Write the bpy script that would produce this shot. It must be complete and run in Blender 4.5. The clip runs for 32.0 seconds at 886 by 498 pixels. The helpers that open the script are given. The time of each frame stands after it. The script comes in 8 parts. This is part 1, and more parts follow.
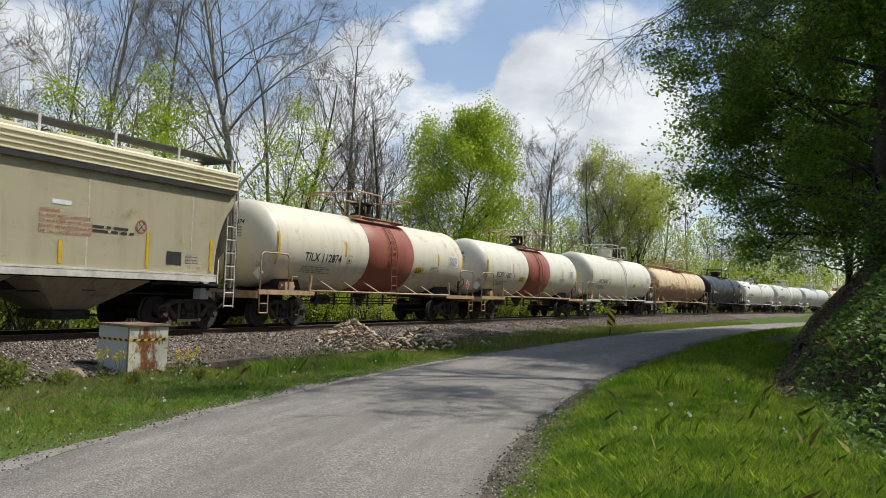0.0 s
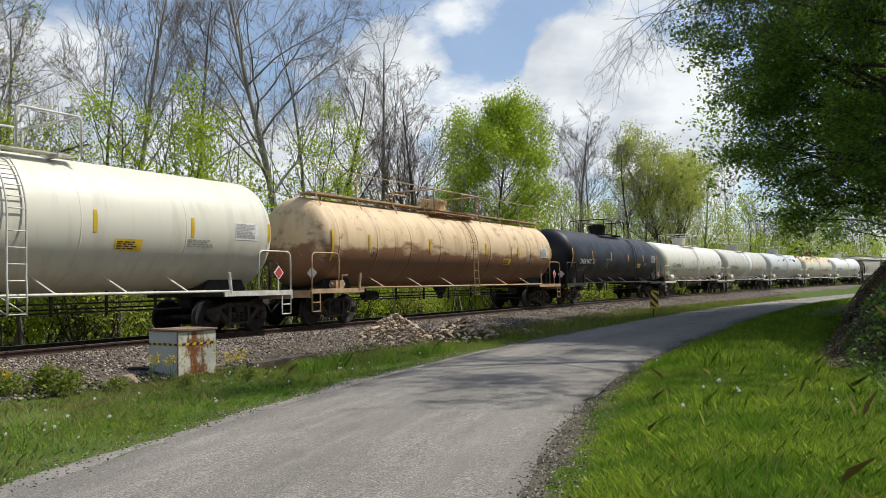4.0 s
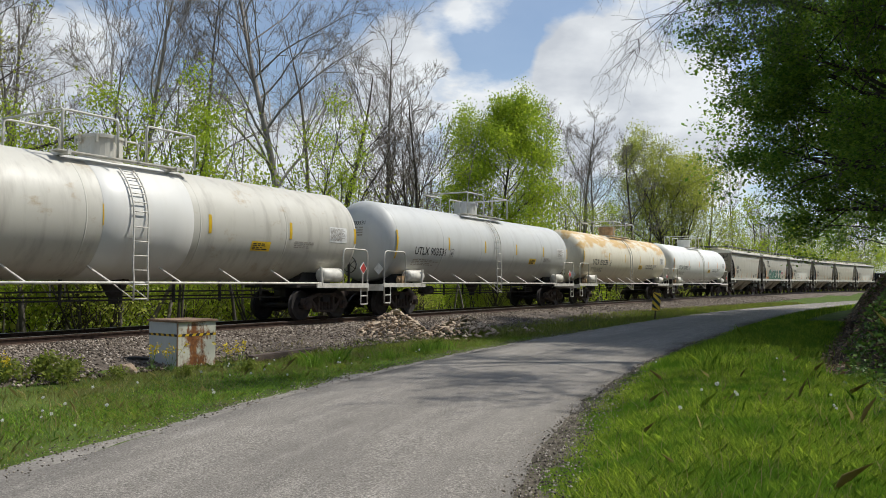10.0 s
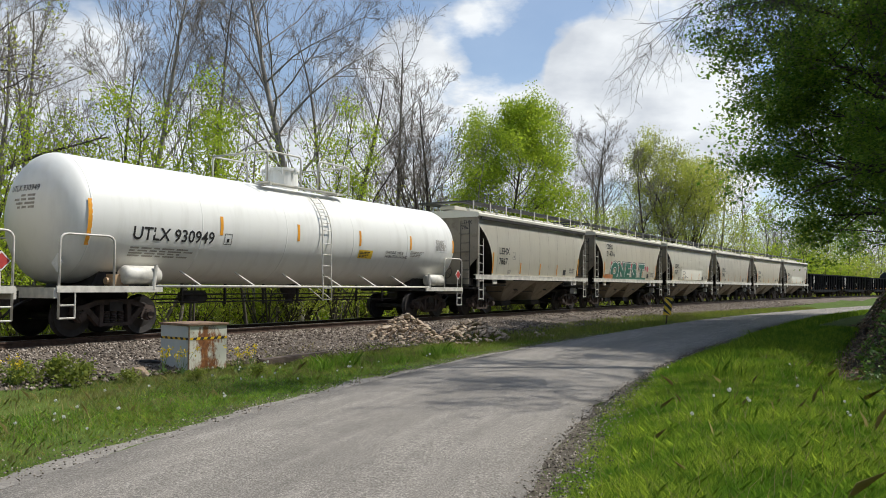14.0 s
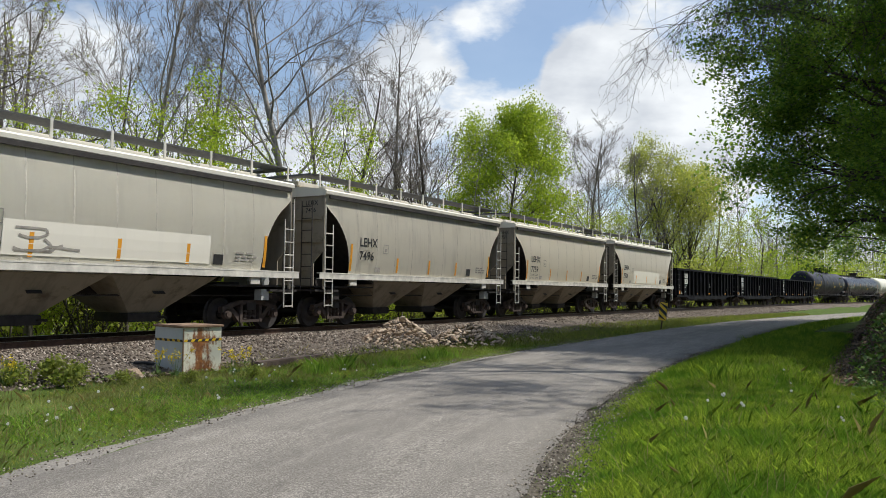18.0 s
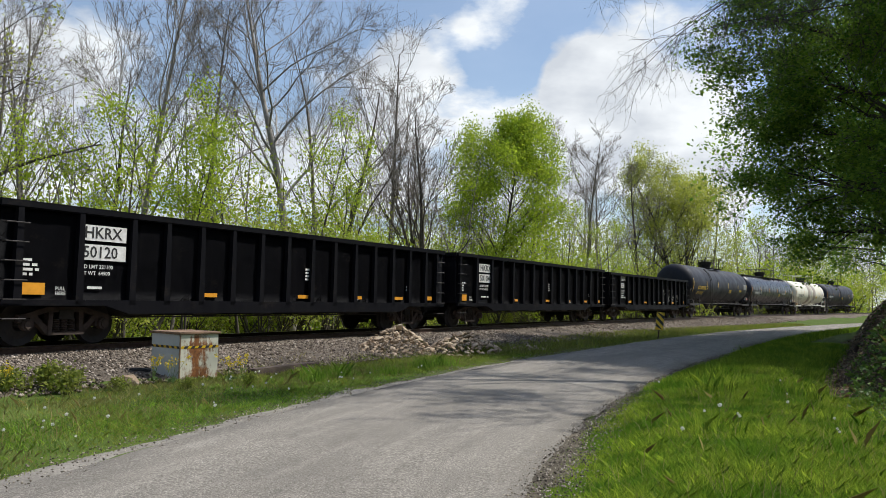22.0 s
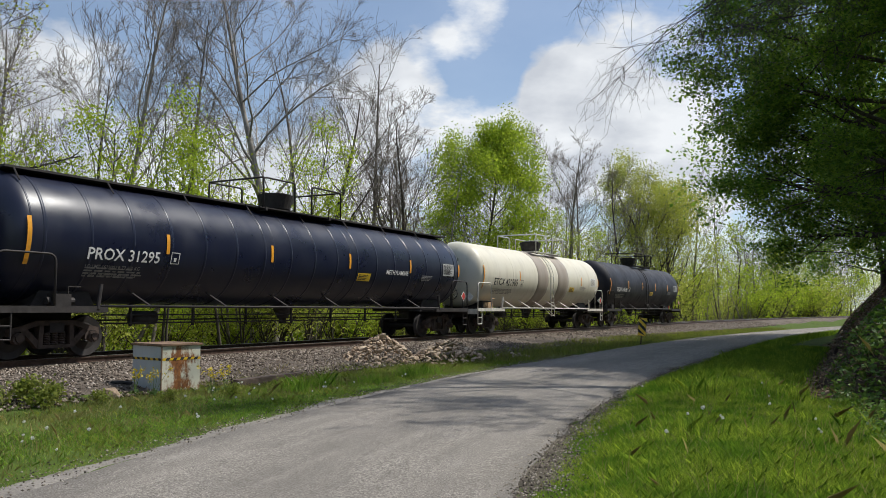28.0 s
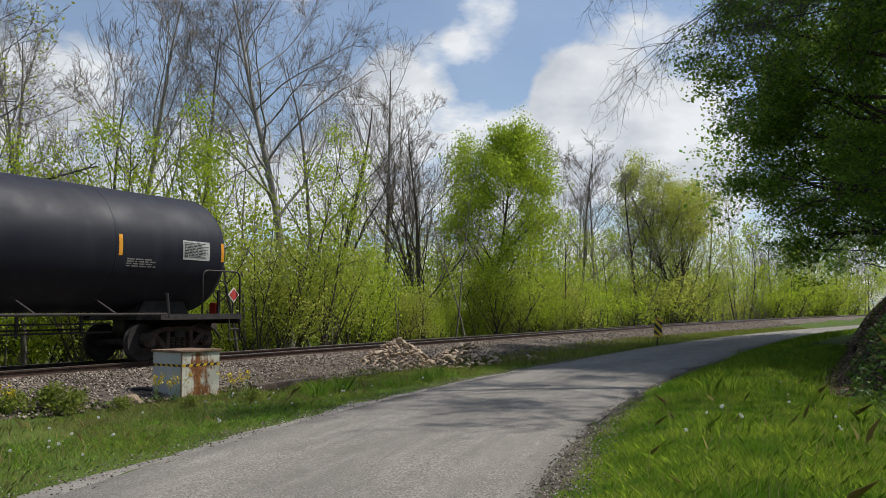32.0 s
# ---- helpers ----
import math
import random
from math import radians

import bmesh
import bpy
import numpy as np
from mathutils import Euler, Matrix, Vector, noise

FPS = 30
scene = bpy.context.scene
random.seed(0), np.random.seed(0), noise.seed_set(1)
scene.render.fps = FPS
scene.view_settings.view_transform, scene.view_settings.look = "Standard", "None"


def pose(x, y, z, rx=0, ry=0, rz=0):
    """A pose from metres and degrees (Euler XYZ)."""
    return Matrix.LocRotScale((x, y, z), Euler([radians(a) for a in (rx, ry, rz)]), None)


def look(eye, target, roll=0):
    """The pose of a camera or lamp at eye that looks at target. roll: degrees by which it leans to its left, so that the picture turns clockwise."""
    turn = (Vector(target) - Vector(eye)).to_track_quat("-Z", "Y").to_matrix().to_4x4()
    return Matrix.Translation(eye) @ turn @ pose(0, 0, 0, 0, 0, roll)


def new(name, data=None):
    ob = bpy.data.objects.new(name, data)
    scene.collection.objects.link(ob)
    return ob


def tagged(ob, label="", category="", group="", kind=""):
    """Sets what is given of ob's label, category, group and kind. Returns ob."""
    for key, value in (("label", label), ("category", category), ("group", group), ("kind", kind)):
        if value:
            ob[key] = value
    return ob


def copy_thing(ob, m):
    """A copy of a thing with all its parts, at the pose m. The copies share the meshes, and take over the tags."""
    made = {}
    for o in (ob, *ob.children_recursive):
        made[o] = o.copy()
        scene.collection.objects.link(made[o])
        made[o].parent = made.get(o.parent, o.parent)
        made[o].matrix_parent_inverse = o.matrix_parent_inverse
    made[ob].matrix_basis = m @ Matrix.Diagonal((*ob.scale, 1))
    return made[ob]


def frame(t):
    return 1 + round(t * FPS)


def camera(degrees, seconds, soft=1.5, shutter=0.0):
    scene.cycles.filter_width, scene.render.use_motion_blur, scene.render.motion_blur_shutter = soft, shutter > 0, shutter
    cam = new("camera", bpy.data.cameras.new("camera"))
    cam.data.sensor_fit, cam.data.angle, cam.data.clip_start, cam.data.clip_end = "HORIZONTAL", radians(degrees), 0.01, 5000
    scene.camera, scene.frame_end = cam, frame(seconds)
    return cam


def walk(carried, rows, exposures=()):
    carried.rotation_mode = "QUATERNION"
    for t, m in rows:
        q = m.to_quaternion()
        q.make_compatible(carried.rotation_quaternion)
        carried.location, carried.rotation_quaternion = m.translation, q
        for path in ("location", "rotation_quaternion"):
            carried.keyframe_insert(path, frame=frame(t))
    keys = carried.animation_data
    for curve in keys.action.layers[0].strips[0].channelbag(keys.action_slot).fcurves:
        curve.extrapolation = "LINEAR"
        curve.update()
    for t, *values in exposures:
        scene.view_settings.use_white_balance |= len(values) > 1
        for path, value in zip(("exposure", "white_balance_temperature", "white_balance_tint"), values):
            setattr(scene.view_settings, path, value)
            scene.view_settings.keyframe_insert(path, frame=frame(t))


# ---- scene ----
FOV = 58.5
SECONDS = 32.0
cam = camera(FOV, SECONDS, soft=0.8)
PATH = [
    (0, pose(-0.034, 0.05, 1.644, 93.23, -1.939, -3.82)),
    (0.5, pose(-0.012, 0.028, 1.651, 93.349, -1.664, -2.738)),
    (1, pose(-0.001, 0.007, 1.651, 93.515, -1.505, -2.071)),
    (1.5, pose(0.024, 0.03, 1.632, 93.525, -1.239, -1.805)),
    (2, pose(-0.004, 0.013, 1.622, 93.58, -0.628, -1.485)),
    (2.5, pose(0.005, 0.038, 1.607, 93.567, -0.209, -1.195)),
    (3, pose(-0.029, 0.018, 1.609, 93.551, 0.277, -1.16)),
    (3.5, pose(-0.031, -0.002, 1.606, 93.083, 1.111, -0.849)),
    (5.5, pose(-0.038, 0.021, 1.59, 92.316, 1.062, -1.237)),
    (6, pose(-0.018, 0.025, 1.587, 92.223, 0.787, -1.737)),
    (6.5, pose(-0.015, 0.031, 1.593, 92.311, 0.762, -1.564)),
    (7, pose(-0.001, 0.03, 1.597, 92.383, 0.656, -1.424)),
    (7.5, pose(0.01, 0.017, 1.595, 92.458, 0.709, -1.286)),
    (8, pose(0.018, 0.023, 1.604, 92.467, 0.589, -1.128)),
    (8.5, pose(0.005, 0.021, 1.6, 92.485, 0.492, -1.006)),
    (9, pose(0.014, 0.019, 1.605, 92.544, 0.385, -0.92)),
    (9.5, pose(0.013, 0.018, 1.601, 92.507, 0.405, -0.776)),
    (10, pose(0.003, 0.015, 1.594, 92.469, -0.154, -0.724)),
    (10.5, pose(0.011, 0.003, 1.594, 92.554, -0.421, -0.741)),
    (11, pose(-0.001, -0.014, 1.601, 92.599, -0.249, -0.53)),
    (11.5, pose(0.004, -0.009, 1.601, 92.634, -0.231, -0.346)),
    (12, pose(0.014, -0, 1.596, 92.679, -0.184, -0.194)),
    (12.5, pose(0.003, 0.003, 1.596, 92.663, -0.248, -0.098)),
    (13, pose(0, 0, 1.6, 92.654, -0.143, -0.007)),
    (13.5, pose(0.003, 0.004, 1.603, 92.693, -0.29, 0.075)),
    (14, pose(0.001, 0.02, 1.605, 92.732, -0.311, 0.039)),
    (14.5, pose(0, 0.019, 1.598, 92.677, -0.45, 0.004)),
    (16.5, pose(-0.008, 0.003, 1.604, 92.971, -0.708, 0.224)),
    (17, pose(-0.008, 0.008, 1.592, 92.955, -0.776, 0.166)),
    (17.5, pose(0.001, 0.013, 1.588, 92.977, -0.842, -0.03)),
    (18, pose(0.009, 0.018, 1.593, 93.027, -0.678, -0.272)),
    (18.5, pose(-0, 0.011, 1.598, 93.034, -0.722, -0.367)),
    (19, pose(-0.005, 0.009, 1.596, 93.133, -0.81, -0.433)),
    (19.5, pose(0.001, -0.001, 1.599, 93.179, -0.854, -0.376)),
    (20, pose(-0.004, 0.004, 1.598, 93.228, -0.825, -0.37)),
    (20.5, pose(-0, 0.028, 1.593, 93.254, -0.852, -0.335)),
    (21, pose(0.005, 0.019, 1.597, 93.33, -0.886, -0.29)),
    (21.5, pose(0.005, 0.007, 1.597, 93.495, -0.981, -0.433)),
    (22, pose(0.003, 0.001, 1.603, 93.598, -1.072, -0.485)),
    (22.5, pose(0.005, 0.006, 1.599, 93.717, -1.135, -0.647)),
    (23, pose(-0.002, 0.01, 1.598, 93.792, -1.129, -1.043)),
    (23.5, pose(-0.004, -0.008, 1.599, 93.832, -1.151, -1.124)),
    (24, pose(0.01, 0.001, 1.596, 93.908, -1.148, -1.294)),
    (24.5, pose(-0.002, -0.008, 1.604, 93.942, -1.237, -1.417)),
    (25, pose(0.012, -0.017, 1.599, 94.067, -1.25, -1.588)),
    (25.5, pose(0.015, -0.01, 1.589, 94.163, -0.976, -1.926)),
    (27.5, pose(0.002, 0.005, 1.585, 94.207, -0.521, -1.811)),
    (28, pose(-0.002, -0.006, 1.57, 94.295, -0.268, -1.713)),
    (28.5, pose(-0.009, -0.026, 1.578, 94.336, 0.502, -1.507)),
    (29, pose(-0.008, -0.05, 1.569, 94.423, 0.538, -1.408)),
    (29.5, pose(-0.012, -0.032, 1.57, 94.429, 0.484, -1.29)),
    (30, pose(-0.02, -0.036, 1.567, 94.447, 0.452, -1.154)),
    (30.5, pose(-0.024, -0.038, 1.564, 94.476, 0.377, -1.001)),
    (31, pose(-0.031, -0.061, 1.56, 94.494, 0.405, -0.885)),
    (31.5, pose(-0.031, -0.066, 1.563, 94.518, 0.551, -0.731)),
    (32, pose(-0.048, -0.072, 1.548, 94.606, 0.507, -0.696)),
]
EXPOSURES = [(0.0, -0.03, 6360, 8), (6.0, 0.04, 6360, 8), (10.0, -0.10, 6360, 8), (13.0, 0.02, 6360, 8), (17.5, 0.08, 6360, 8), (24.0, 0.10, 6360, 8), (28.0, -0.05, 6360, 9), (32.0, -0.14, 6360, 9)]
walk(cam, PATH, EXPOSURES)

# ---- sun and sky ----
SUN_BEARING, SUN_HEIGHT = 76.0, 56.0      # degrees from +y towards +x, and above the horizon


def sun_vector():
    b, e = radians(SUN_BEARING), radians(SUN_HEIGHT)
    return Vector((math.cos(e) * math.sin(b), math.cos(e) * math.cos(b), math.sin(e)))


sun = new("sun", bpy.data.lights.new("sun", "SUN"))
sun.data.energy, sun.data.angle, sun.data.color = 4.6, radians(0.55), (1.0, 0.955, 0.88)
sun.matrix_world = look(sun_vector() * 200, (0, 0, 0))


def build_world():
    world = bpy.data.worlds.new("sky")
    scene.world = world
    world.use_nodes = True
    nt = world.node_tree
    nt.nodes.clear()
    N, L = nt.nodes.new, nt.links.new
    out, bg = N("ShaderNodeOutputWorld"), N("ShaderNodeBackground")
    sky = N("ShaderNodeTexSky")
    sky.sky_type, sky.sun_disc = "NISHITA", False
    sky.sun_elevation, sky.sun_rotation = radians(SUN_HEIGHT), radians(SUN_BEARING)
    sky.air_density, sky.dust_density, sky.ozone_density = 1.0, 1.0, 1.3
    co = N("ShaderNodeTexCoord")
    # flat cloud layer: direction divided by its height
    sep = N("ShaderNodeSeparateXYZ")
    L(co.outputs["Generated"], sep.inputs[0])
    up = N("ShaderNodeMath"); up.operation = "MAXIMUM"; up.inputs[1].default_value = 0.0
    L(sep.outputs["Z"], up.inputs[0])
    add = N("ShaderNodeMath"); add.operation = "ADD"; add.inputs[1].default_value = 0.32
    L(up.outputs[0], add.inputs[0])
    div = N("ShaderNodeVectorMath"); div.operation = "DIVIDE"
    com = N("ShaderNodeCombineXYZ")
    for i in range(3):
        L(add.outputs[0], com.inputs[i])
    L(co.outputs["Generated"], div.inputs[0]); L(com.outputs[0], div.inputs[1])
    big = N("ShaderNodeTexNoise"); big.inputs["Scale"].default_value = 2.3; big.inputs["Detail"].default_value = 9; big.inputs["Roughness"].default_value = 0.58
    mp = N("ShaderNodeMapping"); mp.inputs["Location"].default_value = (CLOUD_SHIFT[0], CLOUD_SHIFT[1], 0.3)
    L(div.outputs[0], mp.inputs[0]); L(mp.outputs[0], big.inputs["Vector"])
    ramp = N("ShaderNodeValToRGB")
    ramp.color_ramp.elements[0].position, ramp.color_ramp.elements[1].position = 0.545, 0.65
    ramp.color_ramp.elements[0].color = (0.12, 0.12, 0.12, 1)     # a thin veil everywhere
    # heaped clouds: where the layer thickens, with ragged rims
    total = big.outputs["Fac"]
    for way, inner, outer, push in HEAPS:
        spot = N("ShaderNodeVectorMath"); spot.operation = "DOT_PRODUCT"
        spot.inputs[1].default_value = Vector(way).normalized()
        L(co.outputs["Generated"], spot.inputs[0])
        near = N("ShaderNodeMapRange"); near.interpolation_type = "SMOOTHSTEP"
        near.inputs["From Min"].default_value, near.inputs["From Max"].default_value = math.cos(radians(outer)), math.cos(radians(inner))
        near.inputs["To Min"].default_value, near.inputs["To Max"].default_value = 0.0, push
        L(spot.outputs["Value"], near.inputs["Value"])
        both = N("ShaderNodeMath"); both.operation = "ADD"
        L(total, both.inputs[0]); L(near.outputs[0], both.inputs[1])
        total = both.outputs[0]
    low = N("ShaderNodeMapRange")     # more cloud towards the horizon
    low.inputs["From Min"].default_value, low.inputs["From Max"].default_value = 0.0, 0.5
    low.inputs["To Min"].default_value, low.inputs["To Max"].default_value = 0.13, -0.06
    L(up.outputs[0], low.inputs["Value"])
    both2 = N("ShaderNodeMath"); both2.operation = "ADD"
    L(total, both2.inputs[0]); L(low.outputs[0], both2.inputs[1])
    L(both2.outputs[0], ramp.inputs["Fac"])
    shade = N("ShaderNodeTexNoise"); shade.inputs["Scale"].default_value = 4.5; shade.inputs["Detail"].default_value = 5
    L(mp.outputs[0], shade.inputs["Vector"])
    tone = N("ShaderNodeValToRGB")
    tone.color_ramp.elements[0].position, tone.color_ramp.elements[0].color = 0.38, (4.6, 4.8, 5.2, 1)
    tone.color_ramp.elements[1].position, tone.color_ramp.elements[1].color = 0.62, (6.9, 7.0, 7.15, 1)
    L(shade.outputs["Fac"], tone.inputs["Fac"])
    mix = N("ShaderNodeMix"); mix.data_type = "RGBA"
    L(ramp.outputs["Color"], mix.inputs["Factor"])
    L(sky.outputs[0], mix.inputs["A"]); L(tone.outputs["Color"], mix.inputs["B"])
    L(mix.outputs["Result"], bg.inputs["Color"])
    bg.inputs["Strength"].default_value = 0.134
    L(bg.outputs[0], out.inputs[0])


CLOUD_SHIFT = (0.4, 0.9)
# direction, inner and outer radius in degrees, thickness
HEAPS = [((0.21, 1.0, 0.235), 2.5, 6.5, 0.24), ((0.17, 1.0, 0.30), 0.8, 3.2, 0.20), ((0.11, 1.0, 0.17), 2.0, 6.0, 0.20), ((0.31, 1.0, 0.19), 2.0, 6.0, 0.20),
         ((-0.02, 1.0, 0.325), 0.5, 4.5, 0.17), ((-0.07, 1.0, 0.30), 0.5, 3.6, 0.14), ((0.07, 1.0, 0.365), 0.5, 3.6, 0.16), ((0.14, 1.0, 0.345), 0.2, 1.4, 0.08),
         ((-0.50, 1.0, 0.22), 2.0, 7.0, 0.18), ((-0.30, 1.0, 0.16), 2.0, 7.0, 0.16), ((-0.12, 1.0, 0.17), 2.0, 7.0, 0.16), ((-0.17, 1.0, 0.27), 0.5, 3.0, 0.06)]
build_world()

# ---- materials ----
class Mat:
    """A node material with a few short-hands."""

    def __init__(self, name, rough=0.7, metal=0.0, spec=0.5):
        self.m = bpy.data.materials.new(name)
        self.m.use_nodes = True
        self.nt = self.m.node_tree
        self.b = self.nt.nodes["Principled BSDF"]
        self.b.inputs["Roughness"].default_value = rough
        self.b.inputs["Metallic"].default_value = metal
        self.b.inputs["Specular IOR Level"].default_value = spec
        self.co = self.nt.nodes.new("ShaderNodeTexCoord")

    def n(self, kind, **inputs):
        node = self.nt.nodes.new(kind)
        for key, v in inputs.items():
            node.inputs[key.replace("_", " ")].default_value = v
        return node

    def link(self, a, b):
        self.nt.links.new(a, b)

    def noise(self, scale, detail=4, rough=0.55, stretch=None, where="Object", shift=(0, 0, 0)):
        node = self.n("ShaderNodeTexNoise", Scale=scale, Detail=detail, Roughness=rough)
        mp = self.n("ShaderNodeMapping")
        mp.inputs["Scale"].default_value = stretch or (1, 1, 1)
        mp.inputs["Location"].default_value = shift
        self.link(self.co.outputs[where], mp.inputs[0])
        self.link(mp.outputs[0], node.inputs["Vector"])
        return node.outputs["Fac"]

    def ramp(self, fac, stops):
        node = self.n("ShaderNodeValToRGB")
        el = node.color_ramp.elements
        while len(el) < len(stops):
            el.new(0.5)
        for e, (pos, col) in zip(el, stops):
            e.position = pos
            e.color = (*col, 1) if len(col) == 3 else col
        self.link(fac, node.inputs["Fac"])
        return node.outputs["Color"]

    def mix(self, fac, a, b, kind="MIX"):
        node = self.n("ShaderNodeMix")
        node.data_type, node.blend_type = "RGBA", kind
        for sock, v in (("Factor", fac), ("A", a), ("B", b)):
            s = node.inputs[sock] if sock == "Factor" else [i for i in node.inputs if i.name == sock and i.type == "RGBA"][0]
            if isinstance(v, (int, float)):
                s.default_value = v
            elif isinstance(v, tuple):
                s.default_value = (*v, 1)
            else:
                self.link(v, s)
        return [o for o in node.outputs if o.type == "RGBA"][0]

    def colour(self, c):
        if isinstance(c, tuple):
            self.b.inputs["Base Color"].default_value = (*c, 1)
        else:
            self.link(c, self.b.inputs["Base Color"])
        return self

    def rough(self, c):
        self.link(c, self.b.inputs["Roughness"])
        return self

    def bump(self, h, strength=0.3, dist=0.02):
        node = self.n("ShaderNodeBump", Strength=strength, Distance=dist)
        self.link(h, node.inputs["Height"])
        self.link(node.outputs[0], self.b.inputs["Normal"])
        return self


def grey(v):
    return (v, v, v)


def speckled(name, dark, light, scale, rough=0.9, bump=0.4, dist=0.02, big=0.6, where="Object", blend=0.5):
    k = Mat(name, rough, spec=0.12)
    fine = k.noise(scale, 5, 0.65, where=where)
    wide = k.noise(big, 3, where=where)
    c = k.ramp(fine, [(0.3, dark), (0.7, light)])
    c = k.mix(blend, c, k.ramp(wide, [(0.3, tuple(x * 0.75 for x in dark)), (0.7, light)]))
    return k.colour(c).bump(fine, bump, dist).m


def leafy(name, dark, light, trans=0.35, rough=0.55, spec=0.3, drift=None):
    """Leaf or grass blade that lets light through; each piece a little different."""
    k = Mat(name, rough, spec=spec)
    geo = k.n("ShaderNodeNewGeometry")
    c = k.ramp(geo.outputs["Random Per Island"], [(0.0, dark), (0.55, tuple((a + b) / 2 for a, b in zip(dark, light))), (1.0, light)])
    if drift:                                    # patches of another green, a few metres wide
        c = k.mix(k.ramp(k.noise(drift[1], 3), [(0.42, grey(0)), (0.62, grey(0.85))]), c, drift[0])
    k.colour(c)
    tl = k.n("ShaderNodeBsdfTranslucent")
    k.link(k.mix(0.0, c, c), tl.inputs["Color"])
    ms = k.n("ShaderNodeMixShader")
    ms.inputs[0].default_value = trans
    k.link(k.b.outputs[0], ms.inputs[1])
    k.link(tl.outputs[0], ms.inputs[2])
    k.link(ms.outputs[0], k.nt.nodes["Material Output"].inputs["Surface"])
    return k.m


def plain(name, c, rough=0.6, metal=0.0, vary=0.25, scale=6.0, bump=0.1):
    k = Mat(name, rough, metal)
    f = k.noise(scale, 5)
    lo, hi = tuple(x * (1 - vary) for x in c), tuple(min(1, x * (1 + vary)) for x in c)
    return k.colour(k.ramp(f, [(0.3, lo), (0.7, hi)])).bump(k.noise(scale * 8, 3), bump, 0.004).m


def car_paint(name, base, streak=(0.25, 0.22, 0.18), amount=0.4, rust=0.0, rust_col=(0.28, 0.12, 0.05), rough=0.45, stain_shade=None, spec=0.5):
    """Weathered paint of a railway car: streaks down the side, patches of rust or stain, shade painted low on the tan
    car.
    """
    k = Mat(name, rough, spec=spec)
    st = k.noise(3.0, 6, 0.6, (1.1, 0.5, 0.16))
    cloud = k.noise(0.9, 5, 0.6)
    c = k.mix(k.ramp(st, [(0.5, grey(0)), (0.78, grey(amount))]), tuple(base), streak)
    c = k.mix(k.ramp(cloud, [(0.45, grey(0)), (0.75, grey(amount * 0.55))]), c, tuple(0.5 * a + 0.5 * b for a, b in zip(base, streak)))
    if rust:
        r = k.noise(2.2, 7, 0.68, (0.7, 0.7, 1.0), shift=(3, 1, 7))
        c = k.mix(k.ramp(r, [(0.60 - 0.16 * rust, grey(0)), (0.74 - 0.12 * rust, grey(0.85))]), c, rust_col)
    if stain_shade:
        col, z0, z1, thr, low, high = stain_shade
        sp = k.n("ShaderNodeSeparateXYZ")
        k.link(k.co.outputs["Object"], sp.inputs[0])
        mr = k.n("ShaderNodeMapRange")
        mr.inputs["From Min"].default_value, mr.inputs["From Max"].default_value = z0, z1
        mr.inputs["To Min"].default_value, mr.inputs["To Max"].default_value = low, high
        k.link(sp.outputs["Z"], mr.inputs["Value"])
        ad = k.n("ShaderNodeMath")
        ad.operation = "ADD"
        k.link(k.noise(1.3, 6, 0.6, (0.55, 1.2, 1.6), shift=(9, 2, 4)), ad.inputs[0])
        k.link(mr.outputs[0], ad.inputs[1])
        c = k.mix(k.ramp(ad.outputs[0], [(thr, grey(0)), (thr + 0.14, grey(0.9))]), c, col)
    k.colour(c)
    k.rough(k.ramp(cloud, [(0.3, grey(rough - 0.06)), (0.7, grey(rough + 0.18))]))
    k.bump(k.noise(1.4, 3), 0.12, 0.03)
    return k.m




def road_surface():
    """Chip seal: fine stone grain, worn wheel paths along the road, stains a few metres wide."""
    k = Mat("chip_seal_asphalt", 0.93, spec=0.12)
    fine = k.noise(58, 6, 0.8)
    c = k.ramp(fine, [(0.36, (0.06, 0.055, 0.047)), (0.50, (0.24, 0.218, 0.19)), (0.64, (0.60, 0.545, 0.48))])
    wide = k.noise(0.55, 4, 0.6)
    c = k.mix(k.ramp(wide, [(0.38, grey(0.0)), (0.66, grey(0.38))]), c, (0.165, 0.15, 0.132))
    at = k.n("ShaderNodeAttribute")
    at.attribute_name = "across"
    path = k.ramp(at.outputs["Fac"], [(0.0, grey(0.35)), (0.14, grey(0.05)), (0.27, grey(0.0)), (0.42, grey(0.30)), (0.56, grey(0.25)), (0.73, grey(0.0)), (0.90, grey(0.12)), (1.0, grey(0.55))])
    c = k.mix(path, c, (0.14, 0.128, 0.112))
    al = k.n("ShaderNodeAttribute")
    al.attribute_name = "along"
    com = k.n("ShaderNodeCombineXYZ")
    k.link(at.outputs["Fac"], com.inputs[0])
    k.link(al.outputs["Fac"], com.inputs[1])
    sc = k.n("ShaderNodeMapping")
    sc.inputs["Scale"].default_value = (16, 0.5, 1)
    k.link(com.outputs[0], sc.inputs[0])
    streak = k.n("ShaderNodeTexNoise", Scale=1.0, Detail=7, Roughness=0.65)
    k.link(sc.outputs[0], streak.inputs["Vector"])
    c = k.mix(k.ramp(streak.outputs["Fac"], [(0.46, grey(0)), (0.68, grey(0.34))]), c, (0.125, 0.114, 0.10))
    c = k.mix(k.ramp(streak.outputs["Fac"], [(0.30, grey(0.22)), (0.44, grey(0))]), c, (0.48, 0.44, 0.385))
    patch = k.noise(9, 5, 0.7)
    c = k.mix(k.ramp(patch, [(0.58, grey(0)), (0.74, grey(0.45))]), c, (0.10, 0.092, 0.082))
    return k.colour(c).bump(fine, 0.8, 0.012).m


